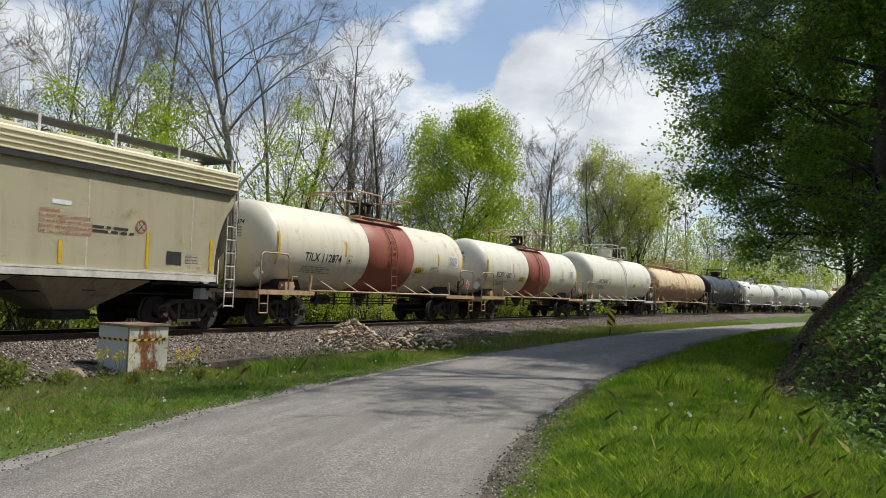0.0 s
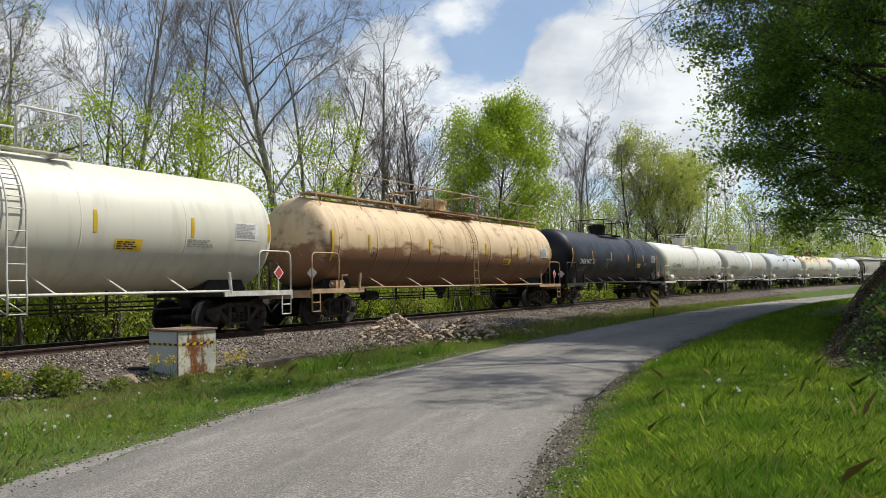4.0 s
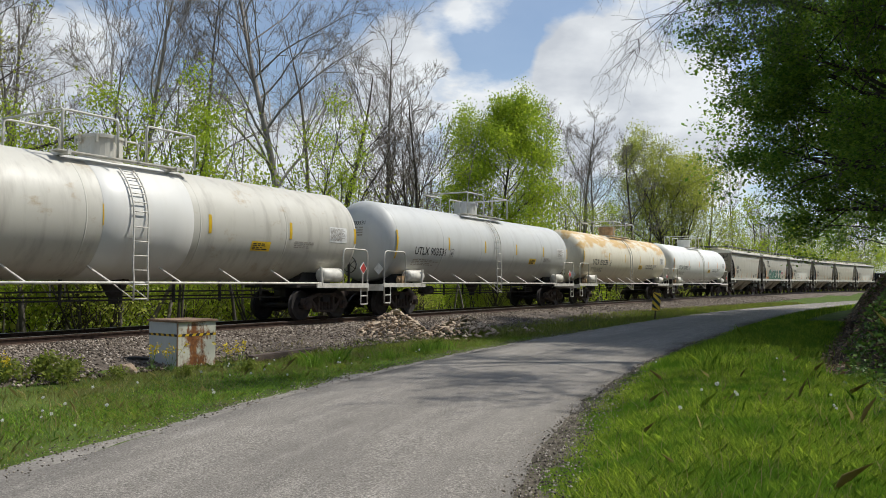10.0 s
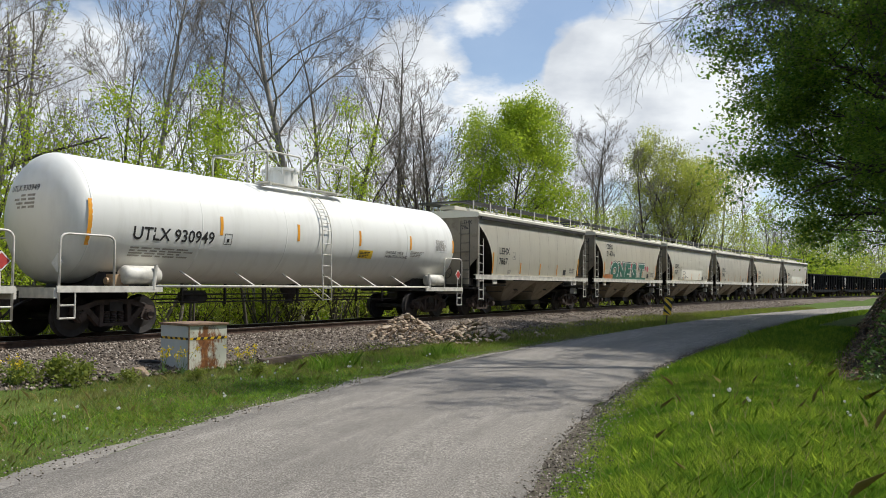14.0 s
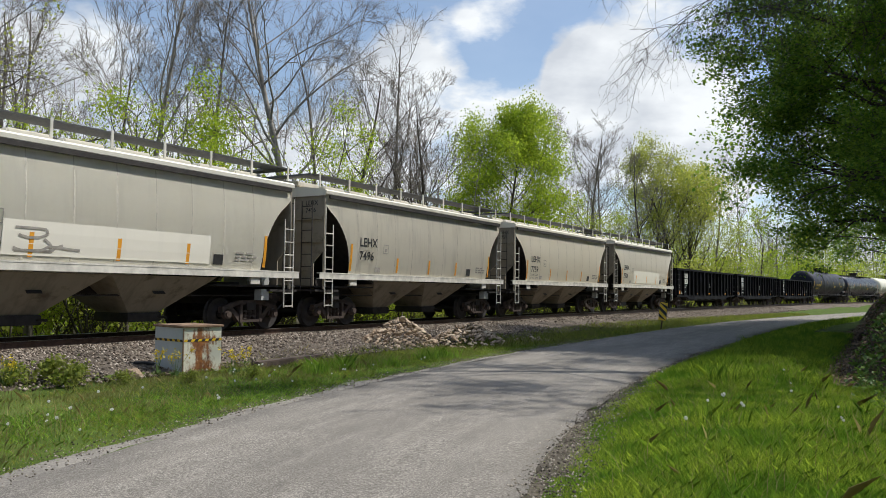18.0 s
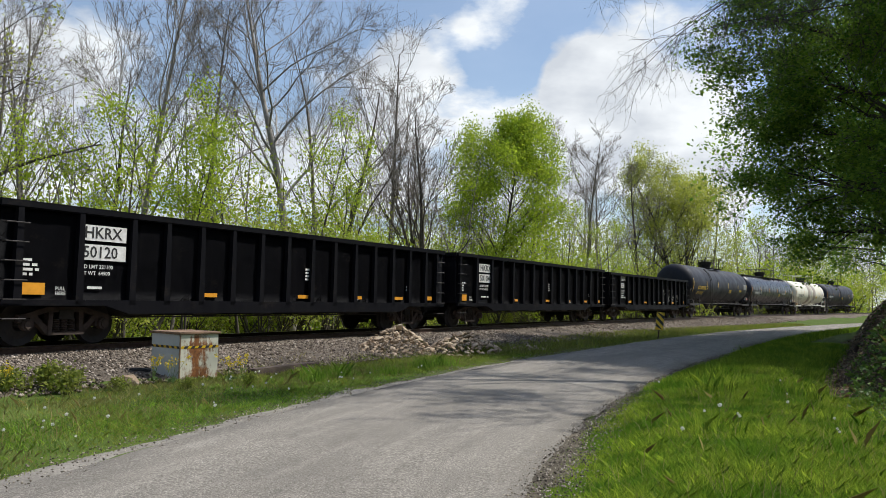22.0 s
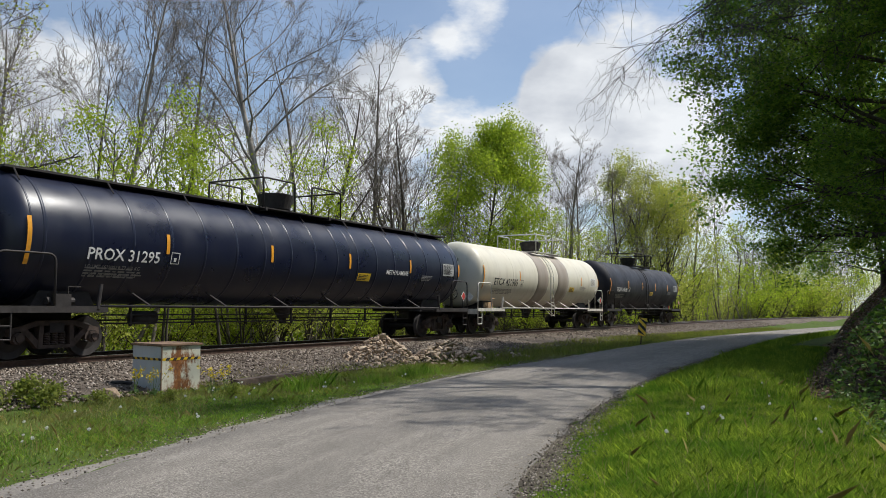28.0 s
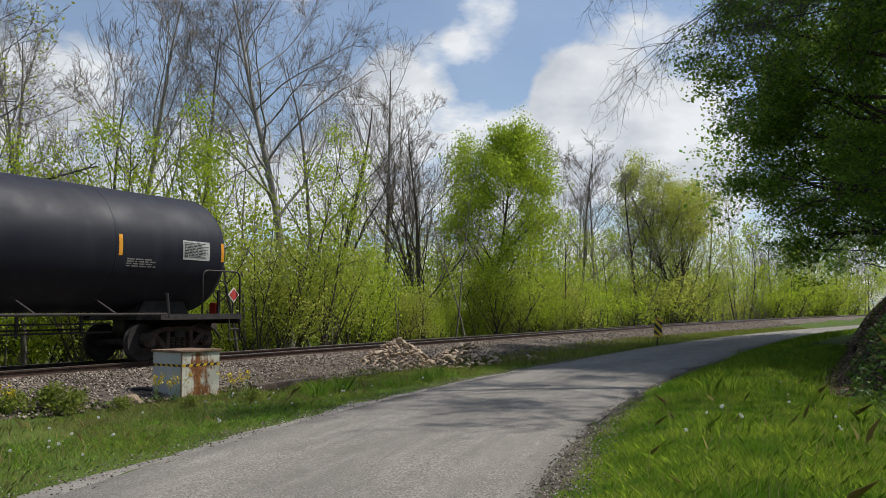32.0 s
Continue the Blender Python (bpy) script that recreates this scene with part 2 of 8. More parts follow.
M_ROAD = road_surface()
M_SOIL = speckled("grassy_soil", (0.04, 0.07, 0.010), (0.11, 0.15, 0.03), 9, 0.95, 0.6, 0.05, 0.8)
M_BALLAST = speckled("ballast_bed", (0.042, 0.034, 0.027), (0.26, 0.215, 0.175), 24, 0.95, 0.9, 0.06, 0.7)
M_DIRT = speckled("bank_dirt", (0.020, 0.015, 0.010), (0.095, 0.070, 0.047), 11, 0.97, 0.8, 0.08, 0.9)
M_FLOOR = speckled("forest_floor", (0.035, 0.04, 0.014), (0.10, 0.11, 0.045), 5, 0.97, 0.7, 0.08, 0.4)
M_EDGE = speckled("dark_road_edge", (0.02, 0.018, 0.013), (0.20, 0.17, 0.13), 20, 0.95, 0.8, 0.03, 1.5)
M_SHOULDER = speckled("gravel_shoulder", (0.11, 0.10, 0.088), (0.36, 0.33, 0.29), 30, 0.95, 0.7, 0.02, 1.0)
M_RAIL = plain("rusty_rail", (0.10, 0.065, 0.05), 0.55, 0.6, 0.4, 9)
M_RAILTOP = plain("worn_rail_head", (0.45, 0.43, 0.41), 0.3, 0.9, 0.2, 9)
M_TIE = plain("creosoted_timber", (0.085, 0.06, 0.045), 0.9, 0, 0.45, 7, 0.4)
M_STEEL = plain("dirty_dark_steel", (0.035, 0.03, 0.028), 0.7, 0.2, 0.4, 5, 0.3)
M_RUSTSTEEL = plain("rusty_cast_steel", (0.062, 0.043, 0.034), 0.8, 0.1, 0.45, 6, 0.3)
M_BARK = speckled("grey_bark", (0.09, 0.078, 0.066), (0.30, 0.268, 0.23), 8, 0.95, 0.6, 0.03, 1.0)
M_BARKPALE = speckled("pale_bark", (0.15, 0.135, 0.115), (0.46, 0.42, 0.37), 5, 0.95, 0.6, 0.03, 1.0)
M_TWIG = speckled("grey_brown_twigs", (0.12, 0.102, 0.086), (0.32, 0.28, 0.24), 8, 0.95, 0.2, 0.02, 1.0)
M_BARKDARK = speckled("dark_bark", (0.045, 0.038, 0.031), (0.15, 0.13, 0.11), 8, 0.95, 0.6, 0.03, 1.0)
M_GRASS = leafy("grass_blades", (0.075, 0.17, 0.011), (0.50, 0.61, 0.065), 0.56, drift=((0.10, 0.22, 0.015), 1.3))
M_GRASSDRY = leafy("weedy_grass_blades", (0.10, 0.16, 0.018), (0.38, 0.42, 0.07), 0.5, drift=((0.24, 0.22, 0.08), 1.1))
M_LEAFSPRING = leafy("spring_leaves", (0.22, 0.33, 0.02), (0.54, 0.64, 0.055), 0.6)
M_LEAFYELLOW = leafy("budding_leaves", (0.29, 0.34, 0.045), (0.58, 0.60, 0.12), 0.6)
M_LEAFDARK = leafy("dense_leaves", (0.08, 0.19, 0.025), (0.34, 0.48, 0.06), 0.65)

# ---- plan: track line, road line, ground height ----
RAIL_Z = 0.454
K_NEAR, K_RATE = 0.000635, 1.2476e-05       # curvature of the track and its growth


def lay_track():
    """Track centre every half metre: s, x, y, bearing, z of the rail head."""
    step = 0.5
    s = np.arange(-450.0, 450.0 + step, step)
    k = K_NEAR + K_RATE * np.clip(s, -30, 190)
    i0 = int(np.argmin(abs(s)))
    a = np.concatenate([[0], np.cumsum((k[1:] + k[:-1]) / 2 * step)])
    a = a - a[i0] + 0.53962
    x = np.concatenate([[0], np.cumsum((np.sin(a[1:]) + np.sin(a[:-1])) / 2 * step)])
    y = np.concatenate([[0], np.cumsum((np.cos(a[1:]) + np.cos(a[:-1])) / 2 * step)])
    x, y = x - x[i0] - 4.784, y - y[i0] + 24.442
    return s, x, y, a, RAIL_Z + 0.00066 * np.clip(s, -60, 300)


TS, TX, TY, TA, TZ = lay_track()


def track(s, side=0.0, up=0.0):
    """Place at s metres along the track, side metres to its right, up above the rail head; and the bearing."""
    x, y, a, z = (float(np.interp(s, TS, q)) for q in (TX, TY, TA, TZ))
    return Vector((x + side * math.cos(a), y - side * math.sin(a), z + up)), a


def track_pose(s, side=0.0, up=0.0):
    p, a = track(s, side, up)
    return pose(p.x, p.y, p.z, 0, 0, 90 - math.degrees(a))


ROAD_POINTS = [(-9.5, -60), (-5.0, -25), (-3.1, -8), (-2.35, 0), (-1.65, 6.0), (-0.25, 10.4), (2.0, 16.0), (5.3, 22.4), (12.3, 34.7), (18.0, 43.8),
               (26.6, 55.7), (41, 73), (62, 95), (95, 124), (150, 160), (230, 200)]


def lay_road():
    pts = np.array(ROAD_POINTS, float)
    d = np.concatenate([[0], np.cumsum(np.hypot(*np.diff(pts, axis=0).T))])
    u = np.arange(0, d[-1], 0.3)
    x, y = np.interp(u, d, pts[:, 0]), np.interp(u, d, pts[:, 1])
    for _ in range(160):                       # ease the corners
        x[1:-1] = (x[:-2] + 2 * x[1:-1] + x[2:]) / 4
        y[1:-1] = (y[:-2] + 2 * y[1:-1] + y[2:]) / 4
    return x, y, np.arctan2(np.gradient(x), np.gradient(y))


RX, RY, RA = lay_road()
ROAD_HALF = 2.0


def offset_from(px, py, lx, ly, la):
    """Signed distance of points to the right of a line."""
    if px.size <= 64:
        idx = np.argmin((px[:, None] - lx[None]) ** 2 + (py[:, None] - ly[None]) ** 2, 1)
        a = la[idx]
        return (px - lx[idx]) * np.cos(a) - (py - ly[idx]) * np.sin(a), idx
    best = np.full(px.shape, 1e9)
    idx = np.zeros(px.shape, int)
    for i in range(0, len(lx), 2):
        d = (px - lx[i]) ** 2 + (py - ly[i]) ** 2
        m = d < best
        best[m], idx[m] = d[m], i
    a = la[idx]
    return (px - lx[idx]) * np.cos(a) - (py - ly[idx]) * np.sin(a), idx


def smooth(e0, e1, v):
    t = np.clip((v - e0) / (e1 - e0), 0, 1)
    return t * t * (3 - 2 * t)


def wavy(x, y, seed=0.0):
    return (np.sin(x * 0.9 + 1.3 * seed) * np.sin(y * 0.8 + seed) * 0.5 + np.sin(x * 0.37 - y * 0.29 + seed) * 0.6
            + np.sin(x * 2.3 + y * 1.7 + seed) * 0.2)


def land(px, py):
    """Ground height, and distances to the right of the track and of the road."""
    px, py = np.asarray(px, float), np.asarray(py, float)
    w, wi = offset_from(px, py, TX, TY, TA)
    d, _ = offset_from(px, py, RX, RY, RA)
    rail = TZ[wi]
    berm = np.where(w >= 0, 1 - smooth(2.0, 5.6, w), 1 - smooth(2.0, 6.5, -w))
    z = berm * (rail - 0.20)
    z = np.where(w < 0, z - 1.1 * smooth(3.5, 12, -w), z)
    grassy = smooth(ROAD_HALF + 0.1, ROAD_HALF + 1.6, d)
    z = z + 0.10 * grassy * (w > 0) + 0.05 * wavy(px, py, 2.0) * grassy
    foot = 6.0 - 0.55 * smooth(10, 16, py) - 1.75 * smooth(28, 48, py)
    bank = np.maximum(d - foot - 0.25 * wavy(px * 0.6, py * 0.6, 5.0), 0)
    rise = np.where(bank < 5.5, bank * 1.05 * smooth(0, 1.0, bank), 5.775 + (bank - 5.5) * 0.42)
    z = z + np.minimum(rise, 22) * (1 + 0.05 * wavy(px * 2, py * 2, 1.0))
    ditch = np.exp(-((d - 5.5) / 0.7) ** 2) * 0.16 * (1 - smooth(25, 30, py))
    z = z - ditch * (d > 0)
    left = (d < -ROAD_HALF) & (w > 0)
    z = np.where(left, z + 0.03 * wavy(px, py, 3.0) * smooth(2.2, 3.2, -d), z)
    return z, w, d


def land_z(x, y):
    return float(land(np.array([x]), np.array([y]))[0][0])


def axis_lines(lo, hi, dense_lo, dense_hi, fine):
    mid = list(np.arange(dense_lo, dense_hi, fine))
    out, v, st = [], dense_hi, fine
    while v < hi:
        out.append(v)
        st *= 1.13
        v += st
    pre, v, st = [], dense_lo, fine
    while v > lo:
        st *= 1.13
        v -= st
        pre.append(v)
    return np.array(pre[::-1] + mid + out + [hi])


def mesh_object(name, verts, faces, mats, index=None, smooth_faces=True):
    me = bpy.data.meshes.new(name)
    me.from_pydata([tuple(v) for v in verts] if not isinstance(verts, np.ndarray) else verts.tolist(), [], faces.tolist() if isinstance(faces, np.ndarray) else faces)
    for m in mats:
        me.materials.append(m)
    if index is not None:
        me.polygons.foreach_set("material_index", np.asarray(index, np.int32))
    if smooth_faces:
        me.polygons.foreach_set("use_smooth", np.ones(len(me.polygons), bool))
    me.update()
    return new(name, me)


def build_ground():
    xs = axis_lines(-1500, 1500, -16, 30, 0.33)
    ys = axis_lines(-400, 2500, -9, 62, 0.33)
    gx, gy = np.meshgrid(xs, ys)
    z, w, d = land(gx.ravel(), gy.ravel())
    nx, ny = len(xs), len(ys)
    i = np.arange(ny - 1)[:, None] * nx + np.arange(nx - 1)[None]
    faces = np.stack([i, i + 1, i + nx + 1, i + nx], -1).reshape(-1, 4)
    fw, fd = w[faces].mean(1), d[faces].mean(1)
    cx, cy = gx.ravel()[faces].mean(1), gy.ravel()[faces].mean(1)
    ragged = 0.35 * wavy(cx * 1.7, cy * 1.7, 4.0) + np.random.default_rng(2).normal(0, 0.25, len(cx))
    mat = np.zeros(len(faces), int)
    mat[fw <= -3.0] = 2
    mat[(fd > 5.0 + ragged) & (fw > 0)] = 1
    ob = mesh_object("ground", np.stack([gx.ravel(), gy.ravel(), z], -1), faces, [M_SOIL, M_DIRT, M_FLOOR], mat)
    tagged(ob, "grassy roadside ground with a dark earth bank", "ground", kind="structure")


def ribbon(name, lx, ly, la, inner, outer, lift, mat, label, category, cols=7, seed=1, rag=0.12):
    """A strip of ground cover beside a line, lying on the land, with ragged rims."""
    rng = np.random.default_rng(seed)
    n = len(lx)
    rough = [np.convolve(rng.normal(0, rag * 1.6, n + 8), np.ones(3) / 3, "same")[4:-4] for _ in range(2)]
    verts = []
    px, py = [], []
    for c in range(cols + 1):
        t = c / cols
        off = inner + (outer - inner) * t + (rough[0] if c == 0 else rough[1] if c == cols else 0)
        px.append(lx + off * np.cos(la))
        py.append(ly - off * np.sin(la))
    px, py = np.array(px).T, np.array(py).T
    z = land(px.ravel(), py.ravel())[0].reshape(px.shape) + lift
    z[:, 0] -= lift * 1.6
    z[:, -1] -= lift * 1.6
    v = np.stack([px, py, z], -1).reshape(-1, 3)
    a = np.arange(n - 1)[:, None] * (cols + 1) + np.arange(cols)[None]
    f = np.stack([a, a + 1, a + cols + 2, a + cols + 1], -1).reshape(-1, 4)
    tagged(mesh_object(name, v, f, [mat]), label, category, kind="structure")


def build_road():
    rng = np.random.default_rng(3)
    n = len(RX)
    cols = np.array([-1, -0.975, -0.7, -0.35, 0, 0.35, 0.7, 0.975, 1])
    across, along = [], []
    verts, faces = [], []
    jl = np.convolve(rng.normal(0, 0.10, n + 8), np.ones(3) / 3, "same")[4:-4]
    jr = np.convolve(rng.normal(0, 0.10, n + 8), np.ones(3) / 3, "same")[4:-4]
    for i in range(n):
        for c in cols:
            off = c * ROAD_HALF + (jl[i] if c == -1 else jr[i] if c == 1 else 0)
            zz = 0.03 + 0.035 * (1 - c * c) - (0.035 if abs(c) == 1 else 0)
            across.append((c + 1) / 2)
            along.append(i * 0.3)
            verts.append((RX[i] + off * math.cos(RA[i]), RY[i] - off * math.sin(RA[i]), zz + 0.002))
    for i in range(n - 1):
        for j in range(8):
            a = i * 9 + j
            faces.append((a, a + 1, a + 10, a + 9))
    ob = mesh_object("road", verts, faces, [M_ROAD])
    ob.data.attributes.new("across", "FLOAT", "POINT").data.foreach_set("value", np.array(across, np.float32))
    ob.data.attributes.new("along", "FLOAT", "POINT").data.foreach_set("value", np.array(along, np.float32))
    tagged(ob, "narrow light grey chip-seal country road with crumbled edges", "road", kind="structure")


build_ground()
build_road()
near = slice(int(380 / 0.5), int(760 / 0.5))
ribbon("ballast_bed", TX[near], TY[near], TA[near], -3.4, 4.9, 0.03, M_BALLAST, "grey crushed-stone ballast under the railway track", "ballast", 14, 5, 0.35)
ribbon("shoulder_gravel", RX, RY, RA, 1.88, 2.28, 0.016, M_EDGE, "dark crumbled gravel and soil along the road edge", "gravel", 3, 6, 0.22)
ribbon("shoulder_gravel", RX, RY, RA, -2.36, -1.9, 0.018, M_SHOULDER, "loose gravel along the road edge", "gravel", 2, 7, 0.12)


def sweep_rail(side, s0, s1):
    """A T-section rail following the track."""
    prof = [(-0.075, -0.17), (0.075, -0.17), (0.075, -0.155), (0.012, -0.13), (0.012, -0.05), (0.037, -0.04), (0.037, -0.006), (0.025, 0),
            (-0.025, 0), (-0.037, -0.006), (-0.037, -0.04), (-0.012, -0.05), (-0.012, -0.13), (-0.075, -0.155)]
    ss = np.arange(s0, s1, 1.5)
    verts, faces, idx = [], [], []
    for s in ss:
        for a, b in prof:
            verts.append(track(s, side + a, b)[0])
    k = len(prof)
    for i in range(len(ss) - 1):
        for j in range(k):
            faces.append((i * k + j, i * k + (j + 1) % k, (i + 1) * k + (j + 1) % k, (i + 1) * k + j))
            idx.append(1 if j in (6, 7, 8) else 0)
    return mesh_object("rail", verts, faces, [M_RAIL, M_RAILTOP], idx, False)


railway = tagged(new("railway_track"), "single railway track of rusty rails on timber sleepers", "railway track", kind="structure")
for side in (-0.755, 0.755):
    sweep_rail(side, -60, 330).parent = railway


# ---- building tools ----
def part(name, bm, mat, parent, label="", smooth_faces=False):
    """Link a bmesh (or a mesh that is shared) as one mesh object under a thing or a part."""
    if isinstance(bm, bmesh.types.BMesh):
        me = bpy.data.meshes.new(name)
        bm.to_mesh(me)
        bm.free()
        me.materials.append(mat)
        if smooth_faces:
            me.polygons.foreach_set("use_smooth", np.ones(len(me.polygons), bool))
    else:
        me = bm
    ob = new(name, me)
    ob.parent = parent
    if label:
        tagged(ob, label)
    return ob


def box(bm, x, y, z, sx, sy, sz, m=None):
    bmesh.ops.create_cube(bm, size=1, matrix=(m or Matrix()) @ Matrix.Translation((x, y, z)) @ Matrix.Diagonal((sx, sy, sz, 1)))
    return bm


def bevelled(x, y, z, sx, sy, sz, r=0.02, m=None):
    bm = box(bmesh.new(), x, y, z, sx, sy, sz, m)
    bmesh.ops.bevel(bm, geom=bm.edges[:], offset=r, segments=2, affect="EDGES")
    return bm


def cyl(bm, a, b, r, n=12, r2=None, caps=True):
    a, b = Vector(a), Vector(b)
    d = b - a
    q = d.to_track_quat("Z", "Y").to_matrix().to_4x4()
    bmesh.ops.create_cone(bm, cap_ends=caps, segments=n, radius1=r, radius2=r if r2 is None else r2, depth=d.length, matrix=Matrix.Translation((a + b) / 2) @ q)
    return bm


def tube(bm, pts, r, n=6):
    """A bent pipe through the points."""
    pts = [Vector(p) for p in pts]
    rings = []
    ref = None
    for i, p in enumerate(pts):
        d = ((pts[i] - pts[i - 1]).normalized() if i else Vector()) + ((pts[i + 1] - pts[i]).normalized() if i + 1 < len(pts) else Vector())
        d = d.normalized() if d.length > 1e-6 else (pts[-1] - pts[0]).normalized()
        if ref is None or abs(ref.dot(d)) > 0.99:
            ref = Vector((0, 0, 1)) if abs(d.z) < 0.9 else Vector((0, 1, 0))
        u = (ref - d * ref.dot(d)).normalized()
        ref = u
        v = d.cross(u)
        rings.append([bm.verts.new(p + r * (math.cos(2 * math.pi * k / n) * u + math.sin(2 * math.pi * k / n) * v)) for k in range(n)])
    for a, b in zip(rings, rings[1:]):
        for k in range(n):
            bm.faces.new((a[k], a[(k + 1) % n], b[(k + 1) % n], b[k]))
    bm.faces.new(rings[0][::-1])
    bm.faces.new(rings[-1])
    return bm


def rounded(pts, r=0.12, steps=4):
    """Points of a bent pipe with its corners rounded off."""
    pts = [Vector(p) for p in pts]
    out = [pts[0]]
    for a, b, c in zip(pts, pts[1:], pts[2:]):
        k = min(r, (b - a).length * 0.45, (c - b).length * 0.45)
        p0, p1 = b + (a - b).normalized() * k, b + (c - b).normalized() * k
        for i in range(steps + 1):
            t = i / steps
            out.append((1 - t) ** 2 * p0 + 2 * t * (1 - t) * b + t * t * p1)
    return out + [pts[-1]]


def lathe_x(bm, prof, n=48, z0=0.0, y0=0.0):
    """Turn a profile (x, radius) about a line along x."""
    rings = []
    for x, r in prof:
        rings.append([bm.verts.new((x, y0 + r * math.cos(2 * math.pi * k / n), z0 + r * math.sin(2 * math.pi * k / n))) for k in range(n)] if r > 1e-5 else [bm.verts.new((x, y0, z0))])
    for a, b in zip(rings, rings[1:]):
        for k in range(n):
            if len(a) == 1:
                bm.faces.new((a[0], b[(k + 1) % n], b[k]))
            elif len(b) == 1:
                bm.faces.new((a[k], a[(k + 1) % n], b[0]))
            else:
                bm.faces.new((a[k], a[(k + 1) % n], b[(k + 1) % n], b[k]))
    bmesh.ops.recalc_face_normals(bm, faces=bm.faces[:])
    return bm


def prism(bm, poly, y0, y1):
    """A polygon in x, z drawn out from y0 to y1."""
    a = [bm.verts.new((x, y0, z)) for x, z in poly]
    b = [bm.verts.new((x, y1, z)) for x, z in poly]
    n = len(poly)
    bm.faces.new(a)
    bm.faces.new(b[::-1])
    for i in range(n):
        bm.faces.new((a[i], b[i], b[(i + 1) % n], a[(i + 1) % n]))
    bmesh.ops.recalc_face_normals(bm, faces=bm.faces[:])
    return bm


LETTERS = {}


def lettering(text, height):
    """Flat letters: vertices in x, z and faces, of that capital height, starting at 0, 0; and the width."""
    if text not in LETTERS:
        cu = bpy.data.curves.new("letters", "FONT")
        cu.body, cu.size, cu.resolution_u, cu.offset = text, 1.0, 2, 0.014
        ob = new("letters", cu)
        me = bpy.data.meshes.new_from_object(ob.evaluated_get(bpy.context.evaluated_depsgraph_get()))
        co = np.array([v.co[:2] for v in me.vertices])
        LETTERS[text] = (co, [tuple(p.vertices) for p in me.polygons])
        bpy.data.objects.remove(ob)
        bpy.data.curves.remove(cu)
        bpy.data.meshes.remove(me)
    co, fs = LETTERS[text]
    co = co * (height / 0.69)
    return co - [co[:, 0].min(), 0], fs, float(np.ptp(co[:, 0]))


def grid_patch(x0, x1, z0, z1, nx=2, nz=5):
    co = np.array([(x0 + (x1 - x0) * i / nx, z0 + (z1 - z0) * j / nz) for j in range(nz + 1) for i in range(nx + 1)])
    fs = [(j * (nx + 1) + i, j * (nx + 1) + i + 1, (j + 1) * (nx + 1) + i + 1, (j + 1) * (nx + 1) + i) for j in range(nz) for i in range(nx)]
    return co, fs


def join_flat(pieces):
    co, fs, k = [], [], 0
    for c, f in pieces:
        co.append(np.asarray(c))
        fs += [tuple(i + k for i in q) for q in f]
        k += len(c)
    return np.concatenate(co), fs


def bars(x, z, width, height, rows, seed, words=3):
    """Lines of writing too small to read, as plain bars."""
    rng = random.Random(seed)
    out = []
    for r in range(rows):
        zz, xx = z - r * height * 1.75, x
        stop = x + width * rng.uniform(0.7, 1.0)
        while xx < stop - 0.3 * width / words:
            ww = min(width / words * rng.uniform(0.35, 1.4), stop - xx)
            out.append(grid_patch(xx, xx + ww, zz, zz + height, 1, 1))
            xx += ww + width / words * 0.25
    return join_flat(out)


def stick_on(name, flat, lay, mat, parent, label=""):
    """Paint or a decal: a flat drawing laid on a surface by lay(x, z)."""
    co, fs = flat
    me = bpy.data.meshes.new(name)
    me.from_pydata([lay(x, z) for x, z in co], [], fs)
    me.materials.append(mat)
    return part(name, me, mat, parent, label)



